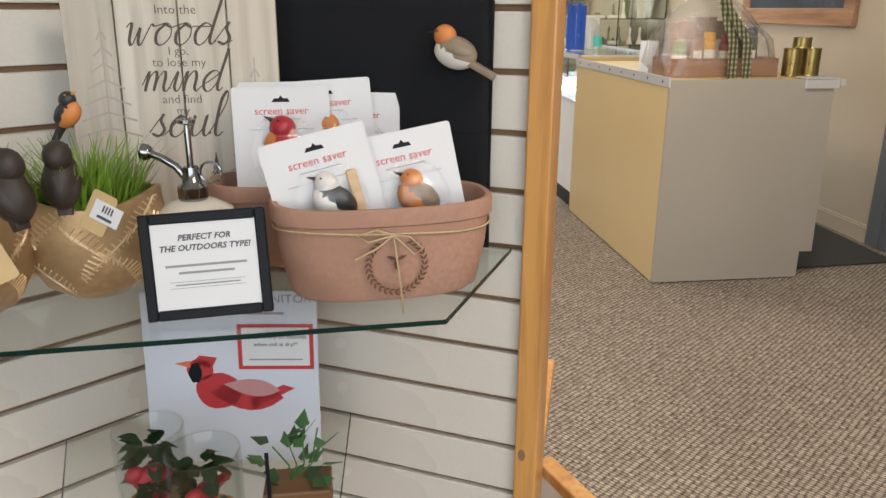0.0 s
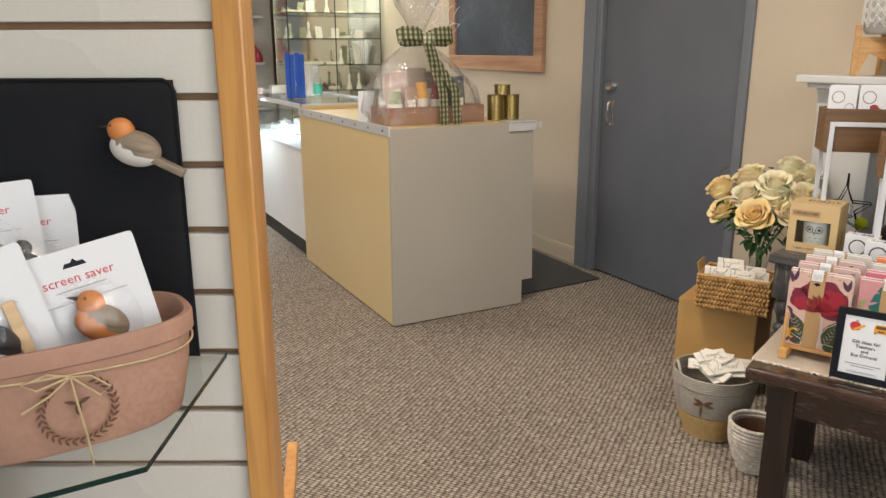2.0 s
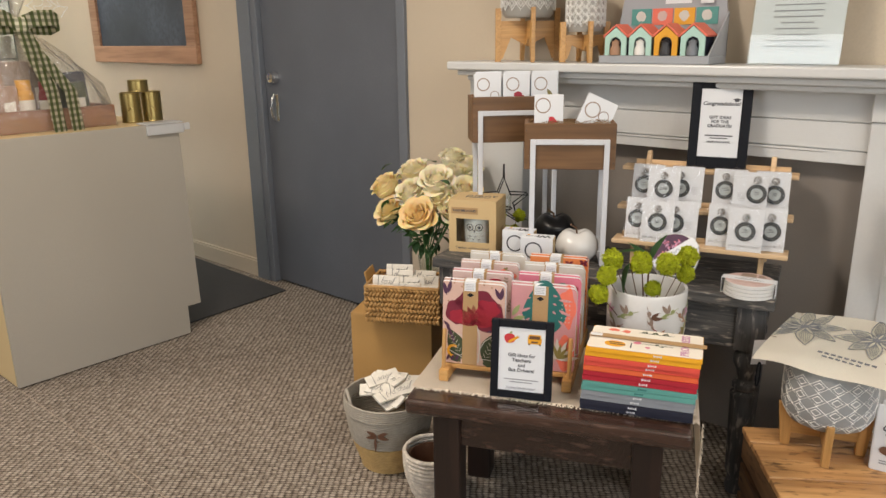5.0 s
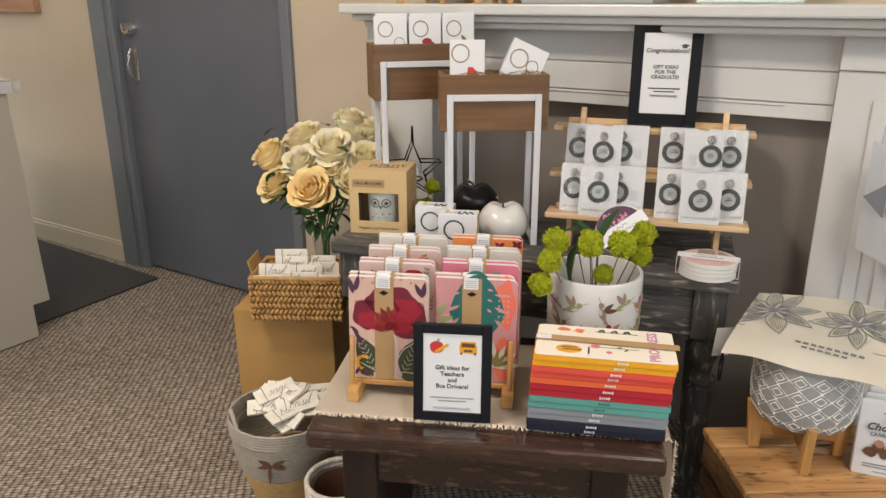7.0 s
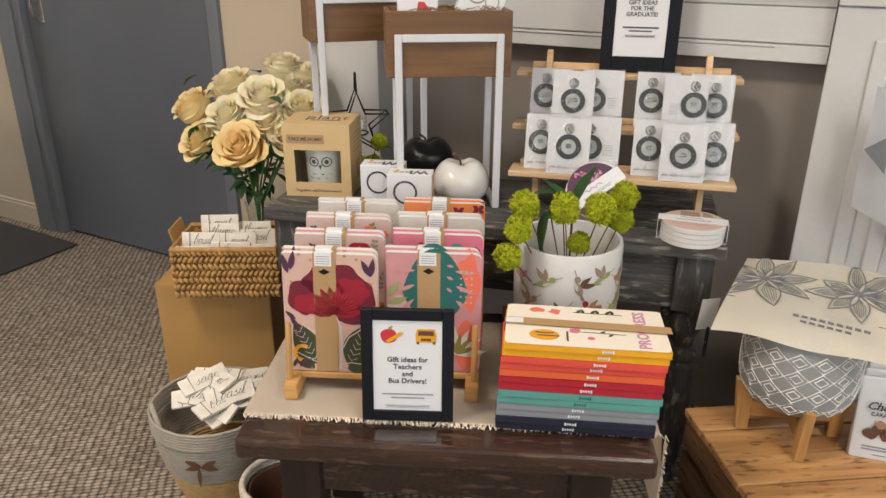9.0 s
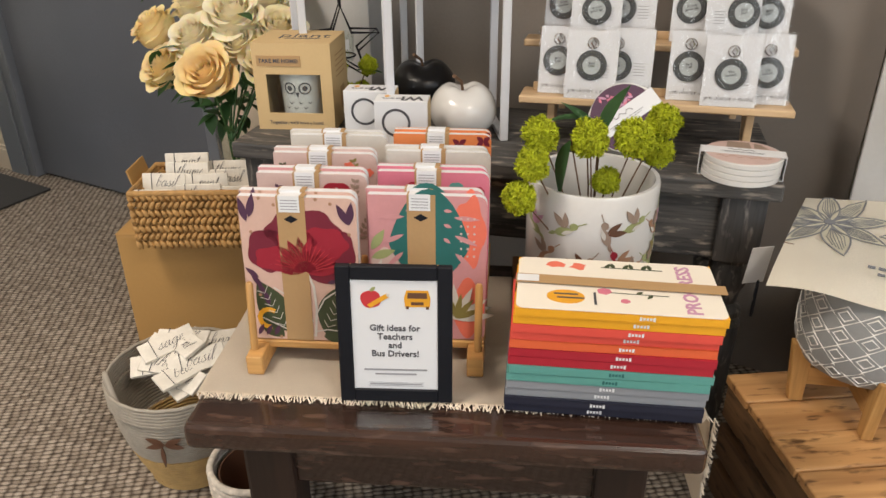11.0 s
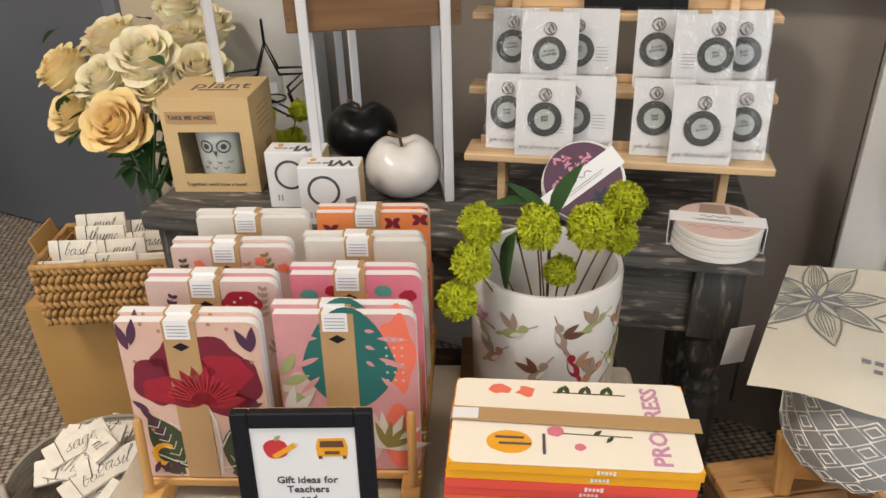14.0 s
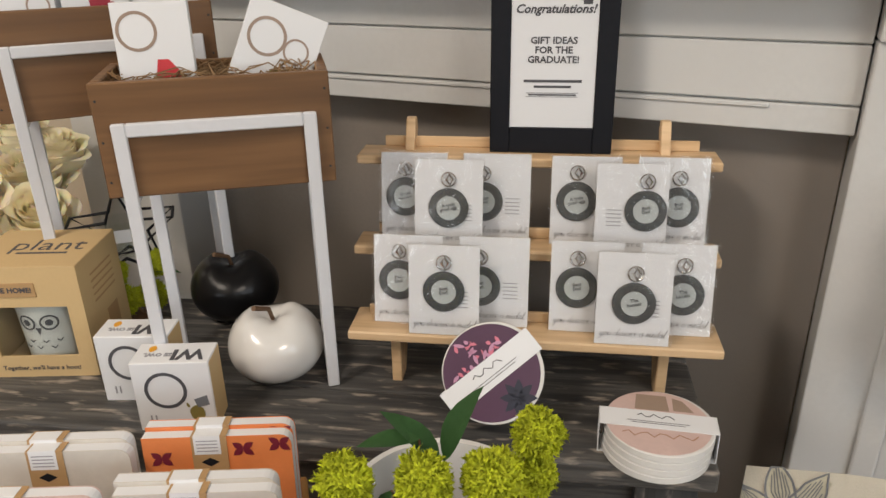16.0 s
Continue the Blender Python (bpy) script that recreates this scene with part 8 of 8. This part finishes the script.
for j, (w, d, z) in enumerate(((0.58, 0.27, 0.0), (0.60, 0.29, 0.06), (0.54, 0.26, 0.17), (0.36, 0.20, 0.29), (0.12, 0.09, 0.385), (0.05, 0.045, 0.415), (0.10, 0.08, 0.47), (0.20, 0.14, 0.56), (0.30, 0.18, 0.66))):
    ringv = []
    for i in range(40):
        a = 2 * math.pi * i / 40
        k = 1 + 0.07 * math.sin(7 * a + j) + 0.05 * math.sin(13 * a - 2 * j) + rg.uniform(-0.03, 0.03)
        c, s = math.cos(a), math.sin(a)
        e = 0.6 if j < 3 else 0.9
        ringv.append(b.verts.new((TWd / 2 - 0.055 * min(1, z / 0.3) + w / 2 * k * math.copysign(abs(c) ** e, c), TDp / 2 + d / 2 * k * math.copysign(abs(s) ** e, s), z + (0.03 * math.sin(5 * a) if j == 8 else 0.003 * math.sin(9 * a)) + 0.002)))
    rows.append(ringv)
for p, q in zip(rows, rows[1:]):
    for i in range(40):
        b.faces.new((p[i], p[(i + 1) % 40], q[(i + 1) % 40], q[i]))
smooth(part("cellophane", b, M["film"], gb, "clear crinkled cellophane gathered at the top"), 30)
# gingham ribbon bow
m, n, l, bs = nodes_of("green_gingham")
tc = n.new("ShaderNodeTexCoord")
waves = []
for ax in ("BANDS_DIRECTION_X", "BANDS_DIRECTION_Z"):
    w_ = n.new("ShaderNodeTexWave")
    w_.wave_profile = "SIN"
    w_.bands_direction = ax[-1]
    w_.inputs["Scale"].default_value = 13.0
    l.new(tc.outputs["Object"], w_.inputs[0])
    waves.append(ramp(n, l, w_.outputs["Fac"], 0.42, 0.58))
c = mixc(n, l, waves[0], (0.62, 0.58, 0.44), (0.14, 0.17, 0.06))
c2 = mixc(n, l, waves[1], c, (0.045, 0.065, 0.02))
c3 = mixc(n, l, 0.55, c, c2)
l.new(c3, bs.inputs["Base Color"])
bs.inputs["Roughness"].default_value = 0.85
M["gingham"] = m


def ribbon(pts, width, across, bm=None):
    b = bmesh.new()
    ac = Vector(across).normalized() * width / 2
    rws = [(b.verts.new(Vector(p) - ac), b.verts.new(Vector(p) + ac)) for p in pts]
    for p, q in zip(rws, rws[1:]):
        b.faces.new((p[0], p[1], q[1], q[0]))
    bmesh.ops.solidify(b, geom=b.faces[:], thickness=0.001)
    return b


kx, ky, kz = 0.21, 0.02, 0.405
for s in (-1, 1):
    lp = [(kx, ky, kz), (kx + s * 0.05, ky - 0.03, kz + 0.025), (kx + s * 0.12, ky - 0.02, kz + 0.028), (kx + s * 0.15, ky, kz + 0.01), (kx + s * 0.12, ky + 0.02, kz - 0.008), (kx + s * 0.05, ky + 0.01, kz - 0.005), (kx, ky, kz)]
    smooth(part("bow_loop", ribbon(lp, 0.062, (0.1 * s, 0.2, 1)), M["gingham"], gb, "green and cream gingham ribbon loop"), 60)
for s, x1, z1 in ((-1, 0.275, -0.075), (1, 0.345, -0.085)):
    lp = [(kx, ky - 0.012, kz), (kx + 0.02 + 0.01 * s, ky - 0.05, kz - 0.10), (x1 - 0.01, ky - 0.075, kz - 0.25), (x1, ky - 0.082, z1 + 0.06), (x1 + 0.01, ky - 0.08, z1)]
    smooth(part("bow_tail", ribbon(lp, 0.06, (1, 0.35, 0.1)), M["gingham"], gb, "long hanging gingham ribbon tail"), 60)
smooth(part("bow_knot", box(kx - 0.025, kx + 0.025, ky - 0.03, ky + 0.015, kz - 0.025, kz + 0.03, 0.012, 3), M["gingham"], gb), 60)

for k in range(5):
    pts = [(kx + 0.05 + 0.035 * k + 0.02 * math.cos(i * 0.9 + k), ky + 0.01 * k, kz + 0.03 + 0.012 * i + 0.015 * math.sin(i * 0.9)) for i in range(18 - 2 * k)]
    smooth(part("curled_ribbon", tube(pts, 0.0012, 4), M["paper"], gb, "thin white curled ribbon end"), 80)
M["tin"] = paint("gold_tin", (0.34, 0.26, 0.10), 0.30, 0.12, 20, 120, 0.08, 0.9)
for x, y, z in ((2.366, 3.70, CT), (2.462, 3.70, CT), (2.414, 3.712, CT + 0.1285)):
    t = thing("gold_tin", "gold coloured metal tin standing on the counter" if z < 1 else "shorter gold tin stacked on two others", "tin", pose(x, y, z), "gold tins")
    z2 = 0.128 if z < 1 else 0.05
    pr = [(0, 0), (0.042, 0), (0.043, 0.003), (0.0415, 0.006)] + [(0.0415 + 0.0008 * (k % 2), 0.012 + k * (z2 - 0.02) / 8) for k in range(9)] + [(0.0415, z2 - 0.006), (0.0435, z2 - 0.004), (0.0435, z2), (0.040, z2), (0.039, z2 - 0.003), (0, z2 - 0.003)]
    smooth(part("tin_body", lathe(pr, 36), M["tin"], t), 40)

cs = thing("card_stand", "small white upright card on the counter", "card", pose(1.735, 3.90, CT, 0, 0, -30))
part("card", box(-0.045, 0.045, 0, 0.004, 0, 0.155, 0.001, 1), M["paper"], cs)
part("foot", box(-0.04, 0.04, -0.015, 0.03, 0, 0.004, 0.001, 1), M["glass"], cs)

# blue leaflets, sanitiser and cards on the showcase
bp = thing("leaflet_holder", "clear holder with blue leaflets on the showcase", "leaflet holder", pose(1.80, 5.55, 0.976))
part("holder", box(0, 0.15, 0, 0.05, 0, 0.10, 0.002, 1), M["glass"], bp)
M["bluepaper"] = paint("bright_blue_paper", (0.02, 0.10, 0.50), 0.45, 0.1)
for k in range(4):
    part("leaflet", box(0.004 + 0.034 * k, 0.034 + 0.036 * k, 0.012 + 0.006 * (k % 2), 0.02 + 0.006 * (k % 2), 0.003, 0.315 - 0.012 * (k % 2), 0.002, 1), M["bluepaper"], bp)
sb = thing("sanitiser_bottle", "clear pump bottle with a green label", "bottle", pose(2.01, 5.50, 0.976))
smooth(part("bottle_body", lathe([(0, 0), (0.03, 0), (0.03, 0.14), (0.012, 0.165), (0.012, 0.18), (0, 0.18)], 24), M["glass"], sb), 40)
part("label", lathe([(0.0306, 0.03), (0.0306, 0.10)], 24), paint("mint_label", (0.10, 0.55, 0.42), 0.5), sb)
part("pump", tube([(0, 0, 0.18), (0, 0, 0.21), (-0.03, 0, 0.21)], 0.005, 8), M["paper"], sb)
for k, (x, y, w, h, c) in enumerate(((1.76, 6.25, 0.10, 0.05, "palepink"), (1.95, 6.3, 0.14, 0.06, "bone"), (2.1, 5.9, 0.09, 0.22, "bone"))):
    t = thing("counter_box", "small pale carton on the glass showcase", "box", pose(x, y, 0.976, 0, 0, 12 * k), "cartons on the showcase")
    part("carton", box(-w / 2, w / 2, -0.03, 0.03, 0, h, 0.002, 1), C[c], t)

# ---- glass shelf tower ----
gt = thing("glass_cabinet", "tall glass display cabinet with thin glass shelves", "display case", pose(2.24, 6.95, 0))
GW, GD, GH = 0.88, 0.42, 2.25
part("base", box(0, GW, 0, GD, 0, 0.5, 0.003), M["casewhite"], gt)
for z in (0.505, 0.72, 0.945, 1.17, 1.40, 1.62, 1.86, 2.1):
    part("shelf_pane", box(0.006, GW - 0.006, 0.006, GD - 0.006, z, z + 0.006), M["glass"], gt)
    part("shelf_edge", box(0.006, GW - 0.006, 0.002, 0.0055, z, z + 0.006), M["glassedge"], gt)
for x in (0.0, GW - 0.006):
    part("side_pane", box(x, x + 0.006, 0.006, GD, 0.5, GH), M["glass"], gt)
for x in (0.0, GW * 0.5 - 0.004, GW - 0.008):
    part("upright_edge", box(x, x + 0.008, -0.002, 0.006, 0.5, GH, 0.001, 1), M["glassedge"], gt)
part("mirror_back", box(0, GW, GD - 0.008, GD, 0.5, GH), paint("mirror_silver", (0.72, 0.74, 0.66), 0.06, 0.02, 3, 100, 0, 1.0), gt)
part("top_cap", box(0, GW, 0, GD, GH, GH + 0.04, 0.003), M["casewhite"], gt)
area_lamp("cabinet_downlight", look((2.68, 7.12, GH - 0.02), (2.68, 7.12, 0)), 0.6, 0.2, 20, (0.97, 0.93, 0.78))
rg = random.Random(33)
M["bustwhite"] = paint("ivory_velvet", (0.74, 0.70, 0.58), 0.7, 0.06)
for z in (1.176, 1.406, 1.626, 1.866, 0.951):
    x = 0.07
    while x < GW - 0.08:
        kind = rg.randrange(3)
        h = rg.uniform(0.07, 0.18)
        t = thing("jewellery_stand", "ivory jewellery stand in the glass cabinet", "jewellery stand", pose(2.24 + x, 6.95 + rg.uniform(0.1, 0.3), z + 0.0005, 0, 0, rg.uniform(-30, 30)), "jewellery stands in the cabinet")
        if kind == 0:
            smooth(part("cone", lathe([(0, 0), (0.03, 0), (0.026, 0.01), (0.008, h * 0.5), (0.014, h * 0.8), (0.0, h)], 16), M["bustwhite"], t), 50)
        elif kind == 1:
            part("panel", box(-0.035, 0.035, -0.004, 0.004, 0, h, 0.002, 1), M["bustwhite"], t, m=pose(0, 0, 0, -12))
            part("foot", box(-0.03, 0.03, -0.012, 0.03, 0, 0.006, 0.001, 1), M["bustwhite"], t)
        else:
            part("tray", box(-0.05, 0.05, -0.04, 0.04, 0, 0.025, 0.003), M["bustwhite"], t)
            smooth(part("trinket", lathe([(0, 0.025), (0.016, 0.03), (0.0, 0.055)], 12), M["tin"], t), 60)
        x += rg.uniform(0.10, 0.16)

# ---- wall shelves with red bags ----
wsf = thing("wall_shelves", "white shelves on a cream wall panel", "shelf", pose(0.9, 7.6, 0))
part("back_panel", box(0, 1.44, 0.24, 0.27, 0, 2.4), M["slat"], wsf)
for z in (0.75, 1.17, 1.59, 2.0):
    part("shelf_board", box(0, 1.30, 0, 0.24, z, z + 0.022, 0.002, 1), M["white"], wsf)
M["redcloth"] = paint("red_fabric", (0.50, 0.045, 0.085), 0.85, 0.2, 20, 200, 0.4)
for z, xs in ((1.193, (0.32, 0.58, 0.80, 1.02, 1.2)), (1.613, (0.5, 0.66, 0.82, 0.98, 1.14))):
    for i, x in enumerate(xs):
        t = thing("red_bag", "soft red fabric bag with a white label", "bag", pose(0.9 + x, 7.70, z, 0, 0, 8 * (i % 3 - 1)), "red bags on the shelves")
        pr = [(0, 0), (0.095, 0.0), (0.105, 0.03), (0.085, 0.09), (0.05, 0.14), (0.02, 0.19), (0.006, 0.26), (0, 0.265)] if z < 1.4 else [(0, 0), (0.07, 0), (0.075, 0.03), (0.072, 0.12), (0.06, 0.15), (0, 0.16)]
        smooth(part("bag_body", lathe(pr, 20, 1, 0.7), M["redcloth"], t), 60)
        part("label", box(-0.045, 0.045, -0.002, 0.0, 0.05, 0.09), M["paper"], t, m=pose(0, -0.072, 0, -14))
        part("print", box(-0.03, 0.01, -0.003, -0.002, 0.06, 0.082), M["black"], t, m=pose(0, -0.072, 0, -14))
for k, (x, y, r, h) in enumerate(((1.42, 7.25, 0.20, 0.30), (1.62, 7.35, 0.15, 0.22))):
    t = thing("floor_basket", "round brown wicker basket on the carpet", "basket", pose(x, y, 0), "wicker baskets on the floor")
    b = None
    for i in range(int(h / 0.022)):
        rr_ = r * (0.8 + 0.2 * math.sin(i * 0.022 / h * 1.5))
        b = tube([(rr_ * math.cos(a), rr_ * math.sin(a), 0.011 + 0.022 * i) for a in (2 * math.pi * j / 28 for j in range(28))], 0.012, 6, closed=True, bm=b)
    smooth(part("wicker_wall", b, M["wicker"], t), 80)
    part("paper_filling", lathe([(r * 0.86, h * 0.6), (r * 0.6, h * 1.2), (r * 0.2, h * 1.5), (0, h * 1.5)], 9), M["kraftlight"], t)
dr = thing("dried_plant", "bunch of dried brown stems in a basket", "plant", pose(1.46, 7.3, 0.3), kind="stuff")
b = bmesh.new()
for k in range(120):
    a, l_ = rg.uniform(0, 6.28), rg.uniform(0.25, 0.5)
    b = tube([(0.03 * math.cos(a), 0.03 * math.sin(a), 0), (0.10 * math.cos(a), 0.10 * math.sin(a), l_ * 0.6), (0.22 * rg.random() * math.cos(a), 0.22 * rg.random() * math.sin(a), l_)], 0.003, 4, bm=b)
part("stems", b, M["straw"], dr)

# ---- on the mantel ----
MZ = 1.2085


M["paleclay"] = paint("pale_grey_glaze", (0.37, 0.355, 0.325), 0.6, 0.08, 15, 150, 0.15)


def legged_planter(x, y, r, h_leg, h_pot, label):
    t = thing("legged_planter", label, "planter", pose(x, y, MZ), "planters on wooden stands")
    lg_ = prism([(-0.010, 0), (0.010, 0), (0.010, h_leg + 0.03), (-0.010, h_leg + 0.03)], -0.007, 0.007, bevel=0.0015)
    l0 = None
    for k in range(4):
        a = 45 + 90 * k
        mm = pose((r - 0.004) * math.cos(radians(a)), min(9, (r - 0.004) * math.sin(radians(a))), 0, 90, 0, a)
        l0 = part("leg", lg_, M["bambooz"], t, m=mm) if l0 is None else l0
        if k:
            again(l0, mm)
    for a in (45, 135):
        arch = prism([(-r + 0.006, h_leg - 0.012), (r - 0.006, h_leg - 0.012), (r - 0.006, 0.01), (r - 0.02, 0.01), (r * 0.55, h_leg * 0.55), (0, h_leg * 0.35), (-r * 0.55, h_leg * 0.55), (-r + 0.02, 0.01), (-r + 0.006, 0.01)], -0.005, 0.005)
        part("cross_brace", moved(arch, pose(0, 0, 0, 90)), M["bamboo"], t, m=pose(0, 0, 0, 0, 0, a))
    z0 = h_leg - 0.002
    R_ = r - 0.014
    pr = [(0, z0), (R_ * 0.82, z0), (R_ * 0.93, z0 + 0.012), (R_, z0 + h_pot * 0.4), (R_, z0 + h_pot), (R_ - 0.006, z0 + h_pot), (R_ - 0.008, z0 + 0.03), (0, z0 + 0.02)]
    smooth(part("pot", lathe(pr, 44), M["paleclay"], t, "grey pot with raised white diamonds"), 40)
    rel = bmesh.new()
    nd_ = 18
    for k in range(nd_):
        for rz in [z0 + h_pot * f for f in (0.24, 0.43, 0.62, 0.81)]:
            for sc in (1.0, 0.5):
                rel = tube([((R_ + 0.0004) * math.cos(2 * math.pi * (k + 0.5 * u * sc) / nd_), (R_ + 0.0004) * math.sin(2 * math.pi * (k + 0.5 * u * sc) / nd_), rz + v * sc * h_pot * 0.11) for u, v in ((0, 1), (1, 0), (0, -1), (-1, 0))], 0.0024, 4, closed=True, bm=rel)
    tagged(part("diamond_relief", rel, M["whiteslip"], t), kind="stuff")


legged_planter(3.036, 2.082, 0.108, 0.150, 0.19, "large grey patterned planter on a wooden stand")
legged_planter(3.040, 1.853, 0.078, 0.100, 0.125, "small grey patterned planter on a wooden stand")

dh = thing("toy_display", "cardboard counter display with four little dog houses", "display box", pose(2.965, 1.755, MZ, 0, 0, -90))
M["greycard"] = paint("grey_card", (0.33, 0.34, 0.36), 0.5, 0.05)
part("tray", box(0, 0.36, 0, 0.13, 0, 0.024, 0.002, 1), M["greycard"], dh)
bk_ = prism([(0.0, 0.024), (0.36, 0.024), (0.36, 0.11), (0.345, 0.225), (0.02, 0.225), (0.0, 0.11)], 0, 0.004)
part("header_card", moved(bk_, pose(0, 0.13, 0, 90)), M["greycard"], dh)
sd = prism([(0, 0.024), (0.13, 0.024), (0.13, 0.15)], -0.002, 0.002)
part("side_card", moved(sd, Matrix(((0, 0, 1, 0.358), (1, 0, 0, 0), (0, 1, 0, 0), (0, 0, 0, 1)))), M["greycard"], dh)
for k, c in enumerate(("teal", "coral", "amber", "teal")):
    part("picture_square", box(0.045 + 0.072 * k, 0.112 + 0.072 * k, 0.1235, 0.1258, 0.115, 0.165), C[c], dh)
    art([blob(0.078 + 0.072 * k, 0.142, 0.016, 0.016, k)], C["bone" if k != 1 else "palepink"], dh, pose(0, 0.1235, 0, 90), "toy_picture")
art([blob(0.19, 0.205, 0.014, 0.011, 3)], C["coral"], dh, pose(0, 0.1255, 0, 90), "emblem")
bars([(0.20, 0.184, 0.085, 0.012)], M["paper"], dh, pose(0, 0.1255, 0, 90))
part("price_card", box(0.275, 0.315, 0.115, 0.117, 0.176, 0.20), M["paper"], dh)
M["mint"] = paint("mint_plastic", (0.42, 0.62, 0.54), 0.4, 0.05)
for k, (wc, rc) in enumerate((("mint", "coral"), ("mint", "coral"), ("amber", "coral"), ("mint", "coral"))):
    t = thing("toy_dog_house", "small plastic toy dog house with a red roof", "toy", pose(2.965, 1.755, MZ, 0, 0, -90) @ pose(0.014 + 0.084 * k, 0.012, 0.0245), "toy dog houses")
    wm = M["mint"] if wc == "mint" else C[wc]
    w = 0.074
    fo = [(0, 0), (0.017, 0), (0.017, 0.038), (0.022, 0.050), (0.037, 0.056), (0.052, 0.050), (0.057, 0.038), (0.057, 0), (w, 0), (w, 0.055), (w / 2, 0.085), (0, 0.055)]
    part("front_wall", moved(prism(fo, -0.006, 0), pose(0, 0, 0, 90)), wm, t)
    part("back_room", box(0.002, w - 0.002, 0.012, 0.07, 0, 0.055), C["navy"] if k != 1 else C["greybook"], t, "dark inside of the house")
    for s in (0, 1):
        rf = prism([(-0.004, 0.054), (w / 2, 0.0885), (w / 2, 0.0945), (-0.007, 0.059)] if s == 0 else [(w + 0.004, 0.054), (w / 2, 0.0885), (w / 2, 0.0945), (w + 0.007, 0.059)], -0.075, 0.002)
        part("roof_slope", moved(rf, pose(0, 0, 0, 90)), C["coral"], t, "coral red roof")
    smooth(part("toy_figure", lathe([(0, 0), (0.016, 0), (0.017, 0.018), (0.011, 0.03), (0.013, 0.04), (0, 0.048)], 16), [C["feather"], M["whiteb"], M["blackb"], C["greybook"]][k], t, m=pose(w / 2, 0.002, 0.001)), 60)
mn = thing("paper_notice", "white printed notice in an acrylic stand", "notice", pose(3.03, 1.305, MZ, -6, 0, -90))
part("sheet", box(0, 0.24, 0, 0.002, 0.004, 0.31), M["paper"], mn)
part("acrylic_front", box(-0.003, 0.243, -0.003, -0.0015, 0, 0.312), M["glass"], mn)
part("acrylic_foot", box(-0.003, 0.243, -0.003, 0.05, 0, 0.002), M["glass"], mn)
rg = random.Random(2)
bars([(0.12, 0.29 - 0.016 * k, rg.uniform(0.07, 0.17), 0.0035 if k != 3 else 0.0055) for k in range(16)], M["inklight"], mn, UP @ pose(0, 0, 0.0004))
wr_ = thing("cord_wreath", "white knotted cord wreath hanging on the wall", "wreath", pose(X_EAST - 0.03, 1.52, 1.66), kind="stuff")
b = bmesh.new()
for k in range(90):
    a = rg.uniform(0, 6.28)
    r_ = 0.12 + rg.uniform(-0.025, 0.025)
    p = Vector((rg.uniform(-0.015, 0.02), r_ * math.cos(a), r_ * math.sin(a)))
    b = tube([p, p + Vector((rg.uniform(-0.02, 0.01), rg.uniform(-0.03, 0.03), rg.uniform(-0.03, 0.03))), p + Vector((0, rg.uniform(-0.03, 0.03), rg.uniform(-0.05, 0.01)))], 0.005, 5, bm=b)
part("cord", b, M["cream"], wr_)
# folded print hanging beside the hearth
ht = thing("hanging_cloth", "white cloth with a dark leaf print hanging sideways", "cloth", pose(2.955, 0.872, 0.86, 0, 0, -90))
b = bmesh.new()
rows = [[b.verts.new((0.03 * j + 0.002 * math.sin(i), 0.012 * math.sin(j * 1.3 + 0.3 * i), -0.036 * i + (0.18 - 0.03 * j) * 0.35)) for j in range(9)] for i in range(8)]
for p, q in zip(rows, rows[1:]):
    for i in range(8):
        b.faces.new((p[i], p[i + 1], q[i + 1], q[i]))
bmesh.ops.solidify(b, geom=b.faces[:], thickness=0.002)
smooth(part("cloth", b, M["paper"], ht), 60)
art([[(0.0, -0.06), (0.045, -0.025), (0.045, -0.105)]], C["greybook"], ht, UP @ pose(0, 0, 0.018), "leaf_print")

# ceiling fixtures
for lx, ly in LAMPS:
    t = thing("ceiling_light", "square white ceiling light fixture", "lamp", pose(lx, ly, CEIL), "ceiling lights")
    part("housing", box(-0.3, 0.3, -0.3, 0.3, -0.045, -0.0005, 0.004), M["whitewire"], t)
